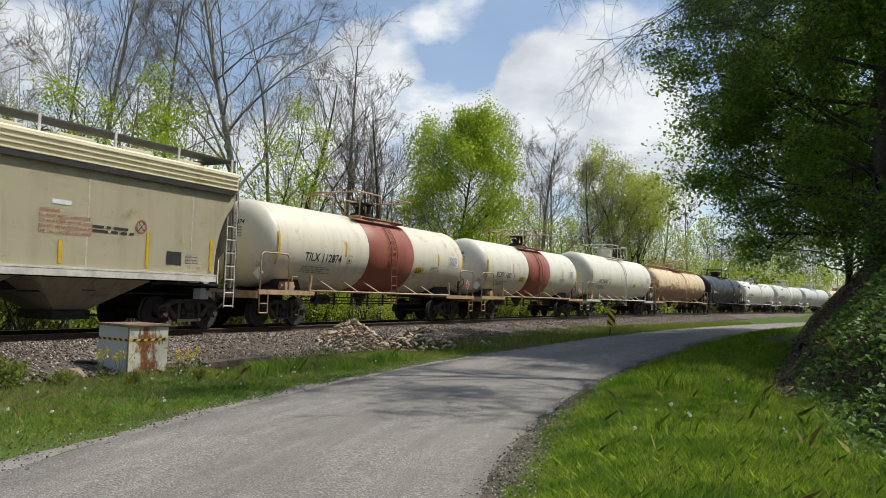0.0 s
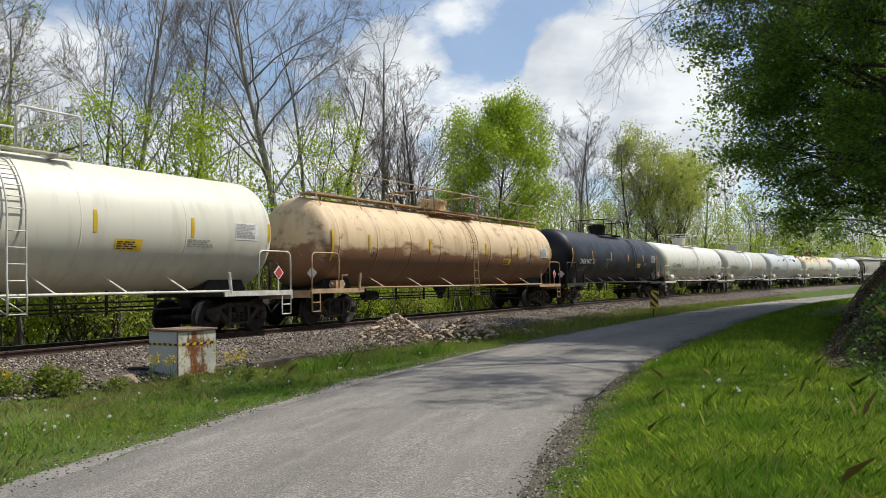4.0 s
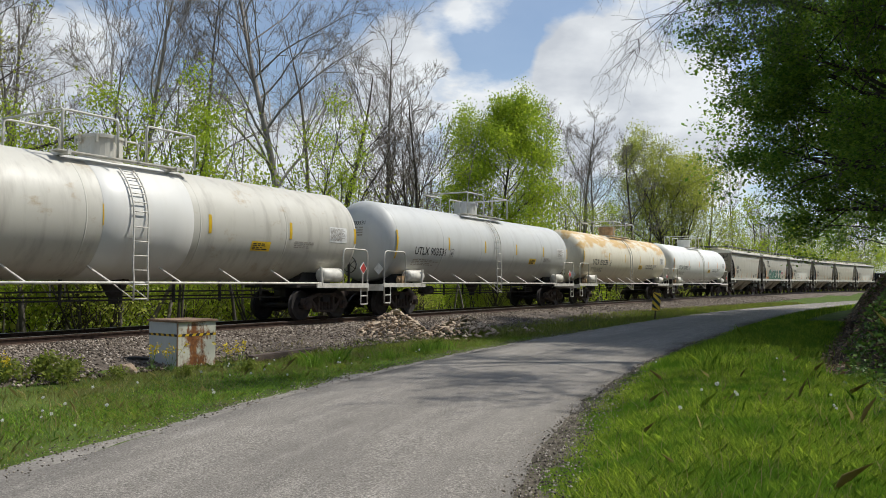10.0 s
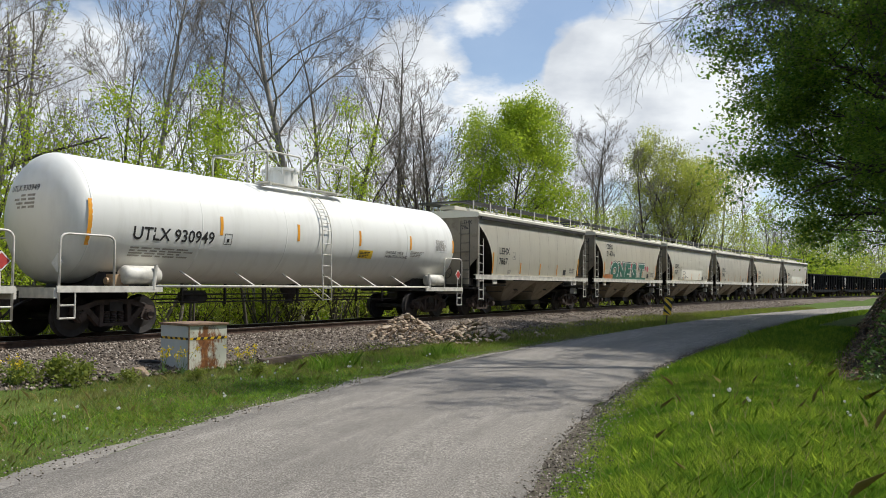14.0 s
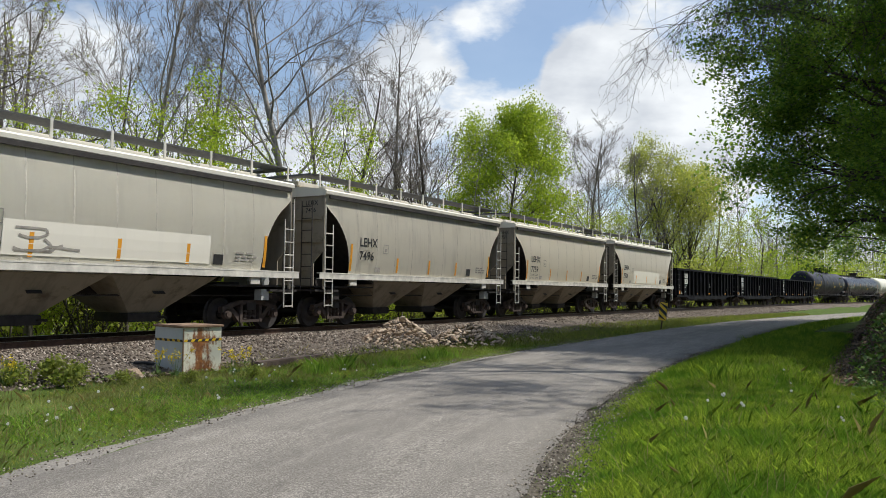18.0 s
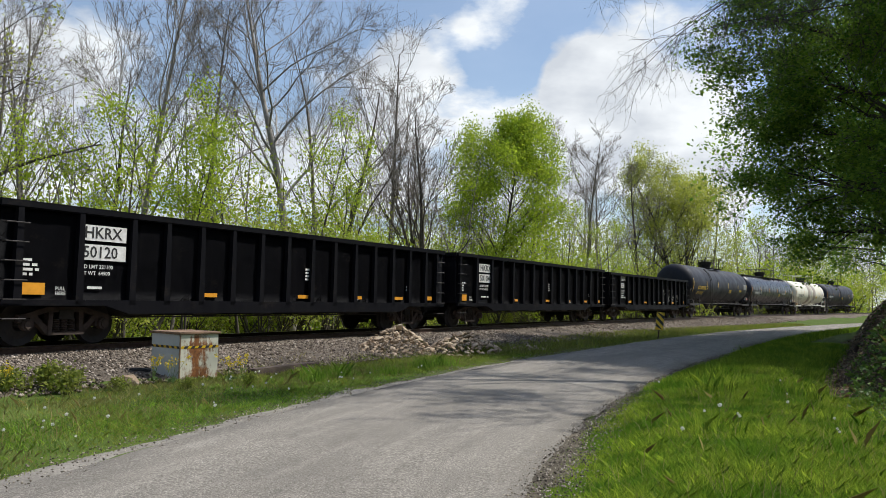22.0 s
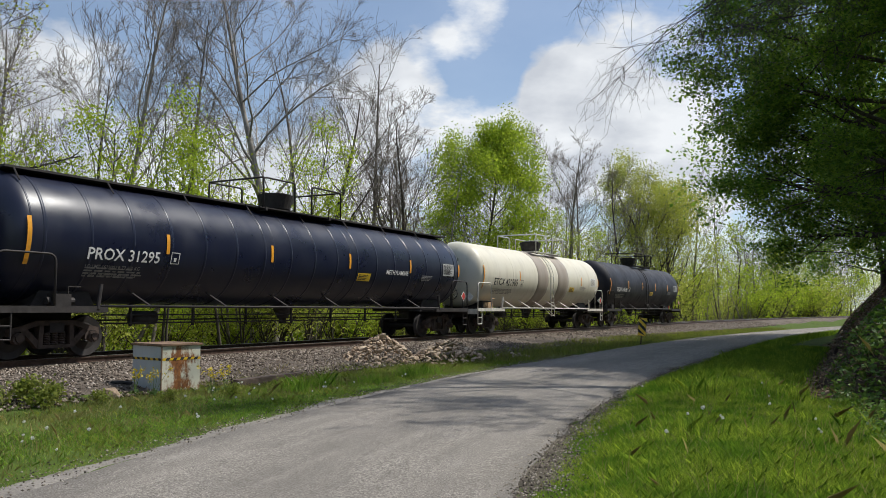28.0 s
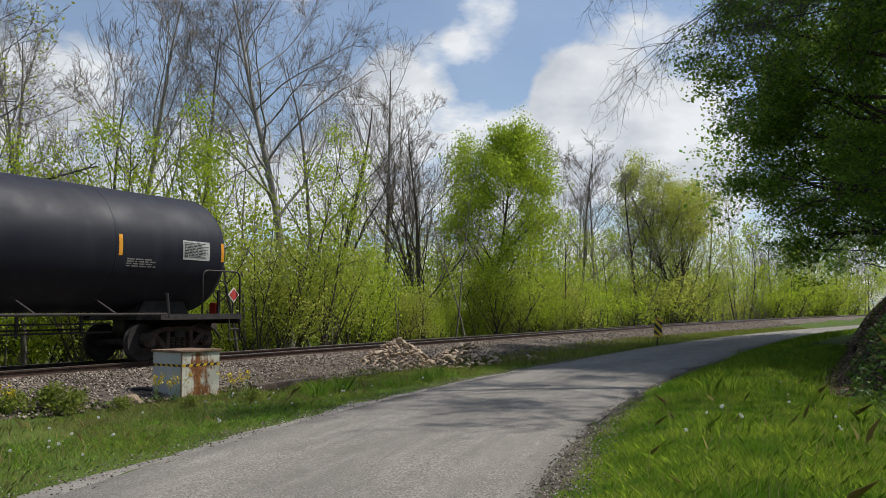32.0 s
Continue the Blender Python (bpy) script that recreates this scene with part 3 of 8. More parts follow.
# ---- the train ----
def paints():
    P = {}
    P["ivory"] = car_paint("ivory_tank_paint", (0.72, 0.66, 0.52), (0.42, 0.33, 0.19), 0.45, 0.12, (0.42, 0.27, 0.12), 0.4)
    P["cream"] = car_paint("cream_tank_paint", (0.74, 0.70, 0.58), (0.36, 0.31, 0.22), 0.40, 0.05, (0.38, 0.26, 0.12), 0.4)
    P["white"] = car_paint("white_tank_paint", (0.78, 0.77, 0.72), (0.42, 0.39, 0.33), 0.28, 0.0, rough=0.36)
    # brown lower half: the shaded underside of the tank, put into the colour
    P["tan"] = car_paint("peach_tan_tank_paint", (0.70, 0.52, 0.31), (0.26, 0.125, 0.055), 0.7, 0.25, (0.22, 0.10, 0.04), 0.5, stain_shade=((0.24, 0.105, 0.05), 3.0, 1.9, 0.44, -0.34, 0.34))
    P["pale"] = car_paint("pale_grey_tank_paint", (0.69, 0.66, 0.57), (0.30, 0.27, 0.22), 0.35, 0.0, rough=0.42)
    P["pale2"] = car_paint("chalky_grey_tank_paint", (0.55, 0.525, 0.455), (0.24, 0.21, 0.17), 0.6, 0.06, (0.35, 0.25, 0.13), 0.45)
    P["pale3"] = car_paint("smooth_grey_tank_paint", (0.55, 0.55, 0.525), (0.33, 0.31, 0.28), 0.35, 0.0, rough=0.4)
    P["stained"] = car_paint("rust_stained_tank_paint", (0.72, 0.66, 0.52), (0.40, 0.33, 0.22), 0.4, 0.0, rough=0.42, stain_shade=((0.58, 0.36, 0.10), 2.5, 3.6, 0.46, -0.22, 0.05))
    P["bone"] = car_paint("bone_white_tank_paint", (0.70, 0.66, 0.54), (0.36, 0.31, 0.23), 0.4, 0.0, rough=0.4)
    P["black"] = car_paint("black_tank_paint", (0.007, 0.008, 0.016), (0.020, 0.021, 0.030), 0.4, rough=0.45, spec=0.4)
    P["black2"] = car_paint("dusty_black_tank_paint", (0.010, 0.011, 0.020), (0.030, 0.030, 0.040), 0.5, rough=0.52, spec=0.35)
    P["navy"] = car_paint("blue_black_tank_paint", (0.009, 0.012, 0.030), (0.035, 0.037, 0.046), 0.3, rough=0.28)
    P["chalk"] = car_paint("fresh_white_band_paint", (0.68, 0.665, 0.62), (0.5, 0.46, 0.38), 0.2, 0.0, rough=0.42)
    P["red"] = car_paint("brick_red_band_paint", (0.30, 0.085, 0.05), (0.16, 0.06, 0.04), 0.4, rough=0.5)
    P["taupe"] = car_paint("taupe_band_paint", (0.34, 0.29, 0.24), (0.2, 0.16, 0.13), 0.4, rough=0.5)
    P["beige"] = car_paint("beige_hopper_paint", (0.76, 0.69, 0.48), (0.48, 0.38, 0.20), 0.35, 0.08, (0.42, 0.30, 0.10), 0.45)
    for i, (c, a) in enumerate((((0.80, 0.76, 0.65), 0.20), ((0.80, 0.75, 0.63), 0.20), ((0.81, 0.77, 0.66), 0.14), ((0.77, 0.72, 0.61), 0.45), ((0.84, 0.78, 0.65), 0.10), ((0.84, 0.79, 0.68), 0.10))):
        P["hop%d" % i] = car_paint("grey_hopper_paint_%s" % "abcdef"[i], c, (0.30, 0.27, 0.22), a, 0.0, rough=0.45)
    P["gon"] = car_paint("black_gondola_paint", (0.004, 0.004, 0.006), (0.015, 0.014, 0.015), 0.5, 0.1, (0.022, 0.018, 0.015), 0.6, spec=0.10)
    return P


PAINT = paints()
M_YELLOW = plain("reflective_yellow_tape", (0.62, 0.40, 0.02), 0.4, 0, 0.15, 5)
M_ORANGE = plain("reflective_orange_tape", (0.75, 0.33, 0.03), 0.4, 0, 0.15, 5)
M_SIGNYELLOW = plain("yellow_notice", (0.76, 0.50, 0.03), 0.5, 0, 0.2, 5)
M_INK = plain("black_lettering", (0.025, 0.024, 0.024), 0.6, 0, 0.3, 9)
M_INKGREY = plain("faded_grey_lettering", (0.34, 0.31, 0.27), 0.7, 0, 0.3, 9)
M_INKRED = plain("faded_red_lettering", (0.36, 0.10, 0.07), 0.7, 0, 0.3, 9)
M_INKWHITE = plain("white_lettering", (0.72, 0.71, 0.68), 0.6, 0, 0.15, 9)
M_INKFADED = plain("faint_white_lettering", (0.24, 0.23, 0.22), 0.7, 0, 0.3, 9)
M_PLACARD = plain("red_placard", (0.50, 0.06, 0.05), 0.5, 0, 0.2, 9)
M_PANELGREY = plain("grey_stencil_panel", (0.42, 0.42, 0.40), 0.6, 0, 0.2, 9)
M_WHITEMETAL = plain("white_painted_steel", (0.60, 0.57, 0.50), 0.5, 0, 0.25, 4)
M_TANMETAL = plain("tan_painted_steel", (0.45, 0.30, 0.17), 0.6, 0, 0.35, 4)
M_GALV = plain("galvanised_grating", (0.10, 0.10, 0.10), 0.55, 0.5, 0.3, 20)
M_TREAD = plain("polished_wheel_tread", (0.32, 0.30, 0.28), 0.35, 0.8, 0.2, 9)
# grime of the bays; on the car ends it paints in their shade
M_GRIMESHADE = car_paint("grimed_and_shaded_hopper_paint", (0.30, 0.26, 0.20), (0.09, 0.075, 0.06), 0.8, 0.3, (0.10, 0.075, 0.05), 0.7)
M_SEAM = plain("dirty_weld_seam", (0.60, 0.55, 0.46), 0.7, 0, 0.3, 6)
M_RED_LAMP = plain("red_end_marker", (0.55, 0.04, 0.03), 0.4, 0, 0.1, 9)

TRAIN = []          # car, middle along the train
WHEELSETS = []      # wheelset, middle of its car


def truck_meshes():
    """Meshes shared by all the trucks."""
    out = {}

    def keep(name, bm, mat, sm=False):
        me = bpy.data.meshes.new(name)
        bm.to_mesh(me)
        bm.free()
        me.materials.append(mat)
        if sm:
            me.polygons.foreach_set("use_smooth", np.ones(len(me.polygons), bool))
        out[name] = me

    # cast side frame: top chord, falling lower chord, columns, pedestal jaws
    bm = bmesh.new()
    prism(bm, [(-1.06, 0.50), (-1.04, 0.66), (-0.80, 0.71), (-0.46, 0.82), (0.46, 0.82), (0.80, 0.71), (1.04, 0.66), (1.06, 0.50), (0.99, 0.49), (0.97, 0.58),
               (0.78, 0.60), (0.44, 0.71), (-0.44, 0.71), (-0.78, 0.60), (-0.97, 0.58), (-0.99, 0.49)], -0.075, 0.075)
    for k in (-1, 1):
        prism(bm, [(k * 0.80, 0.62), (k * 0.66, 0.64), (k * 0.30, 0.30), (k * 0.42, 0.23)], -0.07, 0.07)
        prism(bm, [(k * 0.30, 0.72), (k * 0.40, 0.72), (k * 0.42, 0.28), (k * 0.32, 0.28)], -0.09, 0.09)
        prism(bm, [(k * 0.80, 0.60), (k * 0.72, 0.60), (k * 0.70, 0.40), (k * 0.76, 0.40)], -0.07, 0.07)
    box(bm, 0, 0, 0.265, 0.84, 0.2, 0.07)
    keep("side_frame", bm, M_RUSTSTEEL)
    bm = bmesh.new()
    for x in (-0.18, 0.0, 0.18):
        lathe = [(0.30 + 0.005, 0.0)]
        pts = []
        for i in range(40):
            t = i / 39
            pts.append((x + 0.07 * math.cos(t * 7 * 2 * math.pi), 0.07 * math.sin(t * 7 * 2 * math.pi), 0.30 + 0.26 * t))
        tube(bm, pts, 0.017, 4)
    keep("spring", bm, M_RUSTSTEEL, True)
    bm = bmesh.new()
    box(bm, 0, 0, 0.66, 0.34, 2.2, 0.20)
    box(bm, 0, 0, 0.80, 0.5, 0.5, 0.10)
    for k in (-1, 1):
        box(bm, 0.42 * k, 0, 0.40, 0.08, 1.5, 0.10)
        for y in (-0.75, 0.75):
            box(bm, 0.47 * k, y, 0.44, 0.07, 0.09, 0.36)
    keep("truck", bm, M_STEEL)
    # wheelset, about its own axle
    bm = bmesh.new()
    cyl(bm, (0, -1.1, 0), (0, 1.1, 0), 0.075, 12)
    for k in (-1, 1):
        prof = [(0.0, 0.10), (0.05, 0.14), (0.02, 0.30), (0.045, 0.40), (-0.03, 0.415), (-0.055, 0.485), (-0.085, 0.48), (-0.09, 0.40), (-0.04, 0.36), (-0.03, 0.14), (-0.05, 0.09)]
        n = 30
        rings = [[bm.verts.new((r * math.cos(2 * math.pi * i / n), k * (0.76 + a * 1.0 + 0.02), r * math.sin(2 * math.pi * i / n))) for i in range(n)]
                 for a, r in [(x, min(rr, 0.457 if x > -0.05 else 0.485) + (0.042 if 0.39 < rr < 0.42 else 0)) for x, rr in prof]]
        for a, b in zip(rings, rings[1:]):
            for i in range(n):
                bm.faces.new((a[i], a[(i + 1) % n], b[(i + 1) % n], b[i]))
        for i in range(3):               # cast marks on the plate, so that the turning shows
            an = i * 2 * math.pi / 3
            box(bm, 0.25 * math.cos(an), k * 0.795, 0.25 * math.sin(an), 0.05, 0.02, 0.05)
    bmesh.ops.recalc_face_normals(bm, faces=bm.faces[:])
    keep("wheelset", bm, M_STEEL, False)
    bm = bmesh.new()
    cyl(bm, (0, -0.07, 0), (0, 0.07, 0), 0.125, 16)
    cyl(bm, (0, -0.10, 0), (0, -0.07, 0), 0.08, 12)
    for i in range(3):
        an = i * 2 * math.pi / 3 + 0.5
        cyl(bm, (0.085 * math.cos(an), -0.095, 0.085 * math.sin(an)), (0.085 * math.cos(an), -0.06, 0.085 * math.sin(an)), 0.018, 6)
    keep("bearing", bm, M_RUSTSTEEL)
    # coupler: shank, head and knuckle
    bm = bmesh.new()
    box(bm, -0.25, 0, 0, 0.55, 0.14, 0.16)
    prism(bm, [(0.0, -0.14), (0.12, -0.16), (0.30, -0.14), (0.32, 0.14), (0.1, 0.17), (0.0, 0.12)], -0.12, 0.05)
    cyl(bm, (0.27, 0.09, -0.15), (0.27, 0.09, 0.15), 0.06, 10)
    box(bm, 0.16, -0.16, 0.0, 0.2, 0.1, 0.26)
    keep("coupler", bm, M_RUSTSTEEL)
    return out


TRUCK = truck_meshes()


def add_trucks(car, mid, half, paint_frame=None):
    for x in (-half, half):
        tr = part("truck", TRUCK["truck"], None, car)
        tr.location = (x, 0, 0)
        for y in (-1.0, 1.0):
            o = part("side_frame", TRUCK["side_frame"], None, tr)
            o.location = (0, y, 0)
            o = part("spring", TRUCK["spring"], None, tr)
            o.location = (0, y, 0)
            for k in (-0.89, 0.89):
                o = part("bearing", TRUCK["bearing"], None, tr)
                o.location = (k, y * 1.07, 0.457)
                if y > 0:
                    o.rotation_euler = (0, 0, math.pi)
        for k in (-0.89, 0.89):
            o = part("wheelset", TRUCK["wheelset"], None, tr)
            o.location = (k, 0, 0.457)
            WHEELSETS.append((o, mid, Vector((k, 0, 0.457))))


def add_couplers(car, length):
    for k in (-1, 1):
        o = part("coupler", TRUCK["coupler"], None, car)
        o.location = (k * (length / 2 - 0.33), 0, 0.84)
        if k < 0:
            o.rotation_euler = (0, 0, math.pi)
        bm = tube(bmesh.new(), rounded([(k * (length / 2 - 0.6), -0.35, 0.85), (k * (length / 2 - 0.25), -0.33, 0.70), (k * (length / 2 - 0.02), -0.28, 0.45)], 0.2, 5), 0.03, 6)
        part("air_hose", bm, M_INK, car, "black rubber air hose", True)


def wheel_of_iron(r=0.26):
    bm = bmesh.new()
    n = 20
    tube(bm, [(0, r * math.cos(2 * math.pi * i / n), r * math.sin(2 * math.pi * i / n)) for i in range(n + 1)], 0.018, 5)
    for i in range(5):
        an = 2 * math.pi * i / 5
        tube(bm, [(0, 0, 0), (0.02, r * math.cos(an), r * math.sin(an))], 0.014, 4)
    return bm


def start_car(kind, i, label, group=""):
    a, b = ENDS[i], ENDS[i + 1]
    car = tagged(new(kind), label, "railway car", group or "cars of the freight train")
    TRAIN.append((car, (a + b) / 2))
    return car, b - a, (a + b) / 2


ENDS = [-18.3, -1.0, 14.45, 30.2, 47.65, 68.2, 86.45, 105.35, 123.85, 142.2, 160.1, 177.9, 190.9, 204.1, 217.2, 230.3, 243.35, 256.4, 274.5, 292.2, 309.9, 330.4, 351.4, 368.57, 386.72]


def tank_car(i, label, paint, top=4.12, mark="", mark_at=-4.6, ink=None, tape=None, trim=None, ladder_at=0.0, dome="round", bands=(), hoops=0, long_walk=False,
             tall_rails=False, drum=False, end_mark=True, size=0.33, small=None, sign_at=2.3, extra=(), dome_mat=None, mark_z=0.0, mark_ink=None, inset=0.6, dome_at=-0.2, with_ladder=True, walk_up=0.10):
    car, length, mid = start_car("tank_car", i, label)
    R = (top - 1.18) / 2
    zc = 1.18 + R
    half = length / 2 - inset                       # the shell's straight part ends 0.65 short of this
    head = 0.80
    dark = ink is M_INKWHITE
    trim = trim or (M_STEEL if dark else M_WHITEMETAL)
    tape = tape or M_YELLOW
    small = small or (M_INKFADED if dark else M_INKGREY)
    straight = half - head + 0.15

    prof = [(-half, 0.0)]
    for k in range(1, 11):
        an = math.pi / 2 * k / 10
        prof.append((-straight - (half - straight) * math.cos(an), R * math.sin(an)))
    prof += [(x, R) for x in np.linspace(-straight, straight, 15)[1:-1]]
    for k in range(10, 0, -1):
        an = math.pi / 2 * k / 10
        prof.append((straight + (half - straight) * math.cos(an), R * math.sin(an)))
    prof.append((half, 0.0))
    part("tank_shell", lathe_x(bmesh.new(), prof, 64, zc), paint, car, smooth_faces=True)

    def side(x, z, proud=0.006):
        proud += 0.012 if hoops else 0.0
        return (x, -math.sqrt(max(0.0, (R + proud) ** 2 - (z - zc) ** 2)), z)

    def head_lay(y, z):
        q = max(0.0, 1 - (y * y + (z - zc) ** 2) / (R * R))
        return (-straight - (half - straight) * math.sqrt(q) - 0.006, y, z)

    # seams of the plates
    for x in np.linspace(-straight, straight, 6):
        bm = lathe_x(bmesh.new(), [(x - 0.02, R), (x - 0.012, R + 0.006), (x + 0.012, R + 0.006), (x + 0.02, R)], 64, zc)
        part("weld_seam", bm, paint, car, smooth_faces=True)
    for x in np.linspace(-straight + 0.3, straight - 0.3, hoops) if hoops else ():
        bm = lathe_x(bmesh.new(), [(x - 0.04, R), (x - 0.03, R + 0.012), (x + 0.03, R + 0.012), (x + 0.04, R)], 64, zc)
        part("jacket_hoop", bm, paint, car, smooth_faces=True)
    for x0, x1, m in bands:
        bm = lathe_x(bmesh.new(), [(x0, R + 0.001)] + [(x, R + 0.010) for x in np.linspace(x0 + 0.01, x1 - 0.01, 5)] + [(x1, R + 0.001)], 64, zc)
        part("painted_band", bm, m, car, "band of different paint round the middle", True)

    # manway and its platform
    mx = dome_at
    dm = dome_mat or (M_STEEL if dark else paint)
    bm = bmesh.new()
    if dome == "round":
        cyl(bm, (mx, 0, top - 0.12), (mx, 0, top + 0.50), 0.50, 28)
        cyl(bm, (mx, 0, top + 0.50), (mx, 0, top + 0.56), 0.54, 28)
        for k in range(8):
            an = 2 * math.pi * k / 8
            cyl(bm, (mx + 0.56 * math.cos(an), 0.56 * math.sin(an), top + 0.38), (mx + 0.56 * math.cos(an), 0.56 * math.sin(an), top + 0.58), 0.03, 6)
    elif dome == "tub":
        cyl(bm, (mx, 0, top - 0.1), (mx, 0, top + 0.12), 0.40, 24)
        cyl(bm, (mx, 0, top + 0.12), (mx, 0, top + 0.55), 0.46, 24, 0.58)
    else:
        cyl(bm, (mx, 0, top - 0.1), (mx, 0, top + 0.10), 0.52, 24)
        cyl(bm, (mx, 0, top + 0.10), (mx, 0, top + 0.20), 0.42, 24)
        for ax, ay, h in ((-0.25, -0.15, 0.55), (0.2, -0.2, 0.62), (0.05, 0.2, 0.48), (0.3, 0.15, 0.4)):
            cyl(bm, (mx + ax, ay, top + 0.2), (mx + ax, ay, top + h - 0.1), 0.09, 10)
            cyl(bm, (mx + ax, ay, top + h - 0.1), (mx + ax, ay, top + h), 0.14, 10, 0.1)
    part("manway", bm, dm, car, "dark valve cluster" if dome == "valves" else "", False)
    part("manway_lid", cyl(bmesh.new(), (mx, 0, top + 0.56), (mx, 0, top + 0.60), 0.44, 24), dm, car)
    px0, px1 = mx - 1.75, mx + 1.95
    for y in (-0.80, 0.80):
        part("platform", box(bmesh.new(), (px0 + px1) / 2, y, top - 0.04, px1 - px0, 0.32, 0.03), trim, car)
    for k in (-1, 1):
        part("platform_support", box(bmesh.new(), mx + k * 1.5, 0, top - 0.07, 0.08, 2.0, 0.10), trim, car)
    rail_h = 0.82
    for y in (-1.08, 1.08):
        for a, b in ((px0, mx - 0.35), (mx + 0.45, px1)):
            bm = tube(bmesh.new(), rounded([(a, y, top - 0.05), (a, y, top + rail_h), (b, y, top + rail_h), (b, y, top - 0.05)], 0.12), 0.029, 6)
            part("platform_rail", bm, trim, car, smooth_faces=True)
    for a in (px0, px1):
        bm = tube(bmesh.new(), rounded([(a, -1.08, top + rail_h), (a, 1.08, top + rail_h)], 0.1), 0.029, 6)
        part("platform_rail", bm, trim, car, smooth_faces=True)

    # ladders down both sides
    for sgn in (-1, 1) if with_ladder else ():
        bm = bmesh.new()
        rr = R + 0.07
        top_an = math.acos(min(1, 0.95 / rr))
        for dx in (-0.20, 0.20):
            pts = [(ladder_at + dx, sgn * rr * math.cos(t), zc + rr * math.sin(t)) for t in np.linspace(top_an, 0.05, 9)]
            pts += [(ladder_at + dx, sgn * rr, 1.5), (ladder_at + dx, sgn * (rr + 0.03), 1.2), (ladder_at + dx, sgn * (rr + 0.03), 0.72)]
            tube(bm, pts, 0.02, 6)
            tube(bm, [(ladder_at + dx - 0.45, sgn * 1.3, 1.16), (ladder_at + dx, sgn * (rr + 0.02), 0.76)], 0.015, 4)
        for t in np.linspace(top_an * 0.94, 0.1, 6):
            tube(bm, [(ladder_at - 0.20, sgn * rr * math.cos(t), zc + rr * math.sin(t)), (ladder_at + 0.20, sgn * rr * math.cos(t), zc + rr * math.sin(t))], 0.014, 5)
        for z in np.arange(0.76, zc, 0.33):
            tube(bm, [(ladder_at - 0.20, sgn * (rr + (0.03 if z < 1.3 else 0)), z), (ladder_at + 0.20, sgn * (rr + (0.03 if z < 1.3 else 0)), z)], 0.014, 5)
        part("ladder", bm, trim if not bands or bands[0][2] is not PAINT["red"] else PAINT["red"], car, smooth_faces=True)

    # walkway along the top
    if long_walk:
        part("roof_walk", box(bmesh.new(), 0, -0.45, top + walk_up, 2 * straight + 0.4, 0.55, 0.05), trim, car)
        n = 9
        for x in np.linspace(-straight, straight, n):
            part("roof_walk_bracket", tube(bmesh.new(), [(x, -0.95, top - 0.3), (x, -0.72, top + walk_up - 0.02)], 0.02, 5), trim, car)
            part("roof_walk_bracket", tube(bmesh.new(), [(x, 0.0, top - 0.05), (x, -0.2, top + walk_up - 0.02)], 0.02, 5), trim, car)
        if tall_rails:
            for x in np.linspace(-straight, straight, n):
                part("roof_rail_post", tube(bmesh.new(), [(x, -0.74, top + 0.08), (x, -0.74, top + 0.92)], 0.016, 5), trim, car)
            part("roof_rail", tube(bmesh.new(), [(-straight, -0.74, top + 0.92), (straight, -0.74, top + 0.92)], 0.018, 5), trim, car)

    # side pipes, their brackets, end decks and hand rails
    pz, py = 1.13, 1.47
    dx0 = length / 2 - 3.1
    for y in (-py, py):
        part("side_pipe", tube(bmesh.new(), [(-dx0 - 0.2, y, pz), (dx0 + 0.2, y, pz)], 0.032, 6), trim, car, smooth_faces=True)
        for x in np.linspace(-dx0 + 1.2, dx0 - 1.2, 6):
            if abs(x - ladder_at) > 0.7:
                s = 1 if y < 0 else -1
                part("pipe_bracket", tube(bmesh.new(), [(x, y, pz), (x - 0.22, -s * (math.sqrt(R * R - (1.5 - zc) ** 2) - 0.02), 1.52)], 0.026, 5), trim, car)
    deck_mat = M_STEEL if dark else trim
    for k in (-1, 1):
        xa, xb = k * dx0, k * (length / 2 - 0.45)
        xm, w = (xa + xb) / 2, abs(xb - xa)
        bm = bevelled(xm, 0, 1.02, w, 2.94, 0.07, 0.012)
        part("end_deck", bm, M_STEEL, car)
        for y in (-py, py):
            part("deck_edge", box(bmesh.new(), xm, y, 1.06, w, 0.05, 0.14), deck_mat, car)
        part("end_sill", box(bmesh.new(), xb, 0, 0.98, 0.10, 2.9, 0.22), deck_mat, car)
        part("stub_sill", bevelled(k * (length / 2 - 1.75), 0, 0.88, 2.7, 0.5, 0.34, 0.03), M_STEEL, car)
        bm = prism(bmesh.new(), [(k * (length / 2 - 3.3), 1.0), (k * (length / 2 - 1.6), 1.0), (k * (length / 2 - 1.9), 1.55), (k * (length / 2 - 3.0), 1.55)], -0.85, 0.85)
        part("tank_saddle", bm, M_STEEL, car)
        for y in (-py, py):
            bm = tube(bmesh.new(), rounded([(xb - k * 0.05, y, 0.45), (xb - k * 0.05, y, 2.22), (xb - k * 1.35, y, 2.22), (xb - k * 1.35, y, 1.05)], 0.2, 5), 0.026, 6)
            part("hand_rail", bm, trim, car, smooth_faces=True)
            bm = bmesh.new()
            for z in (0.45, 0.72):
                tube(bm, [(xb - k * 0.05, y, z), (xb - k * 0.42, y, z)], 0.02, 5)
            tube(bm, [(xb - k * 0.42, y, 0.45), (xb - k * 0.42, y, 1.0)], 0.02, 5)
            part("step", bm, trim, car)
            bm = tube(bmesh.new(), [(xa + k * 0.25, y, 1.06), (xa + k * 0.18, y, 1.62)], 0.045, 8)
            part("jacking_post", bm, trim, car)
    part("brake_wheel", wheel_of_iron(), M_STEEL, car).location = (length / 2 - 0.5, -0.75, 1.75)
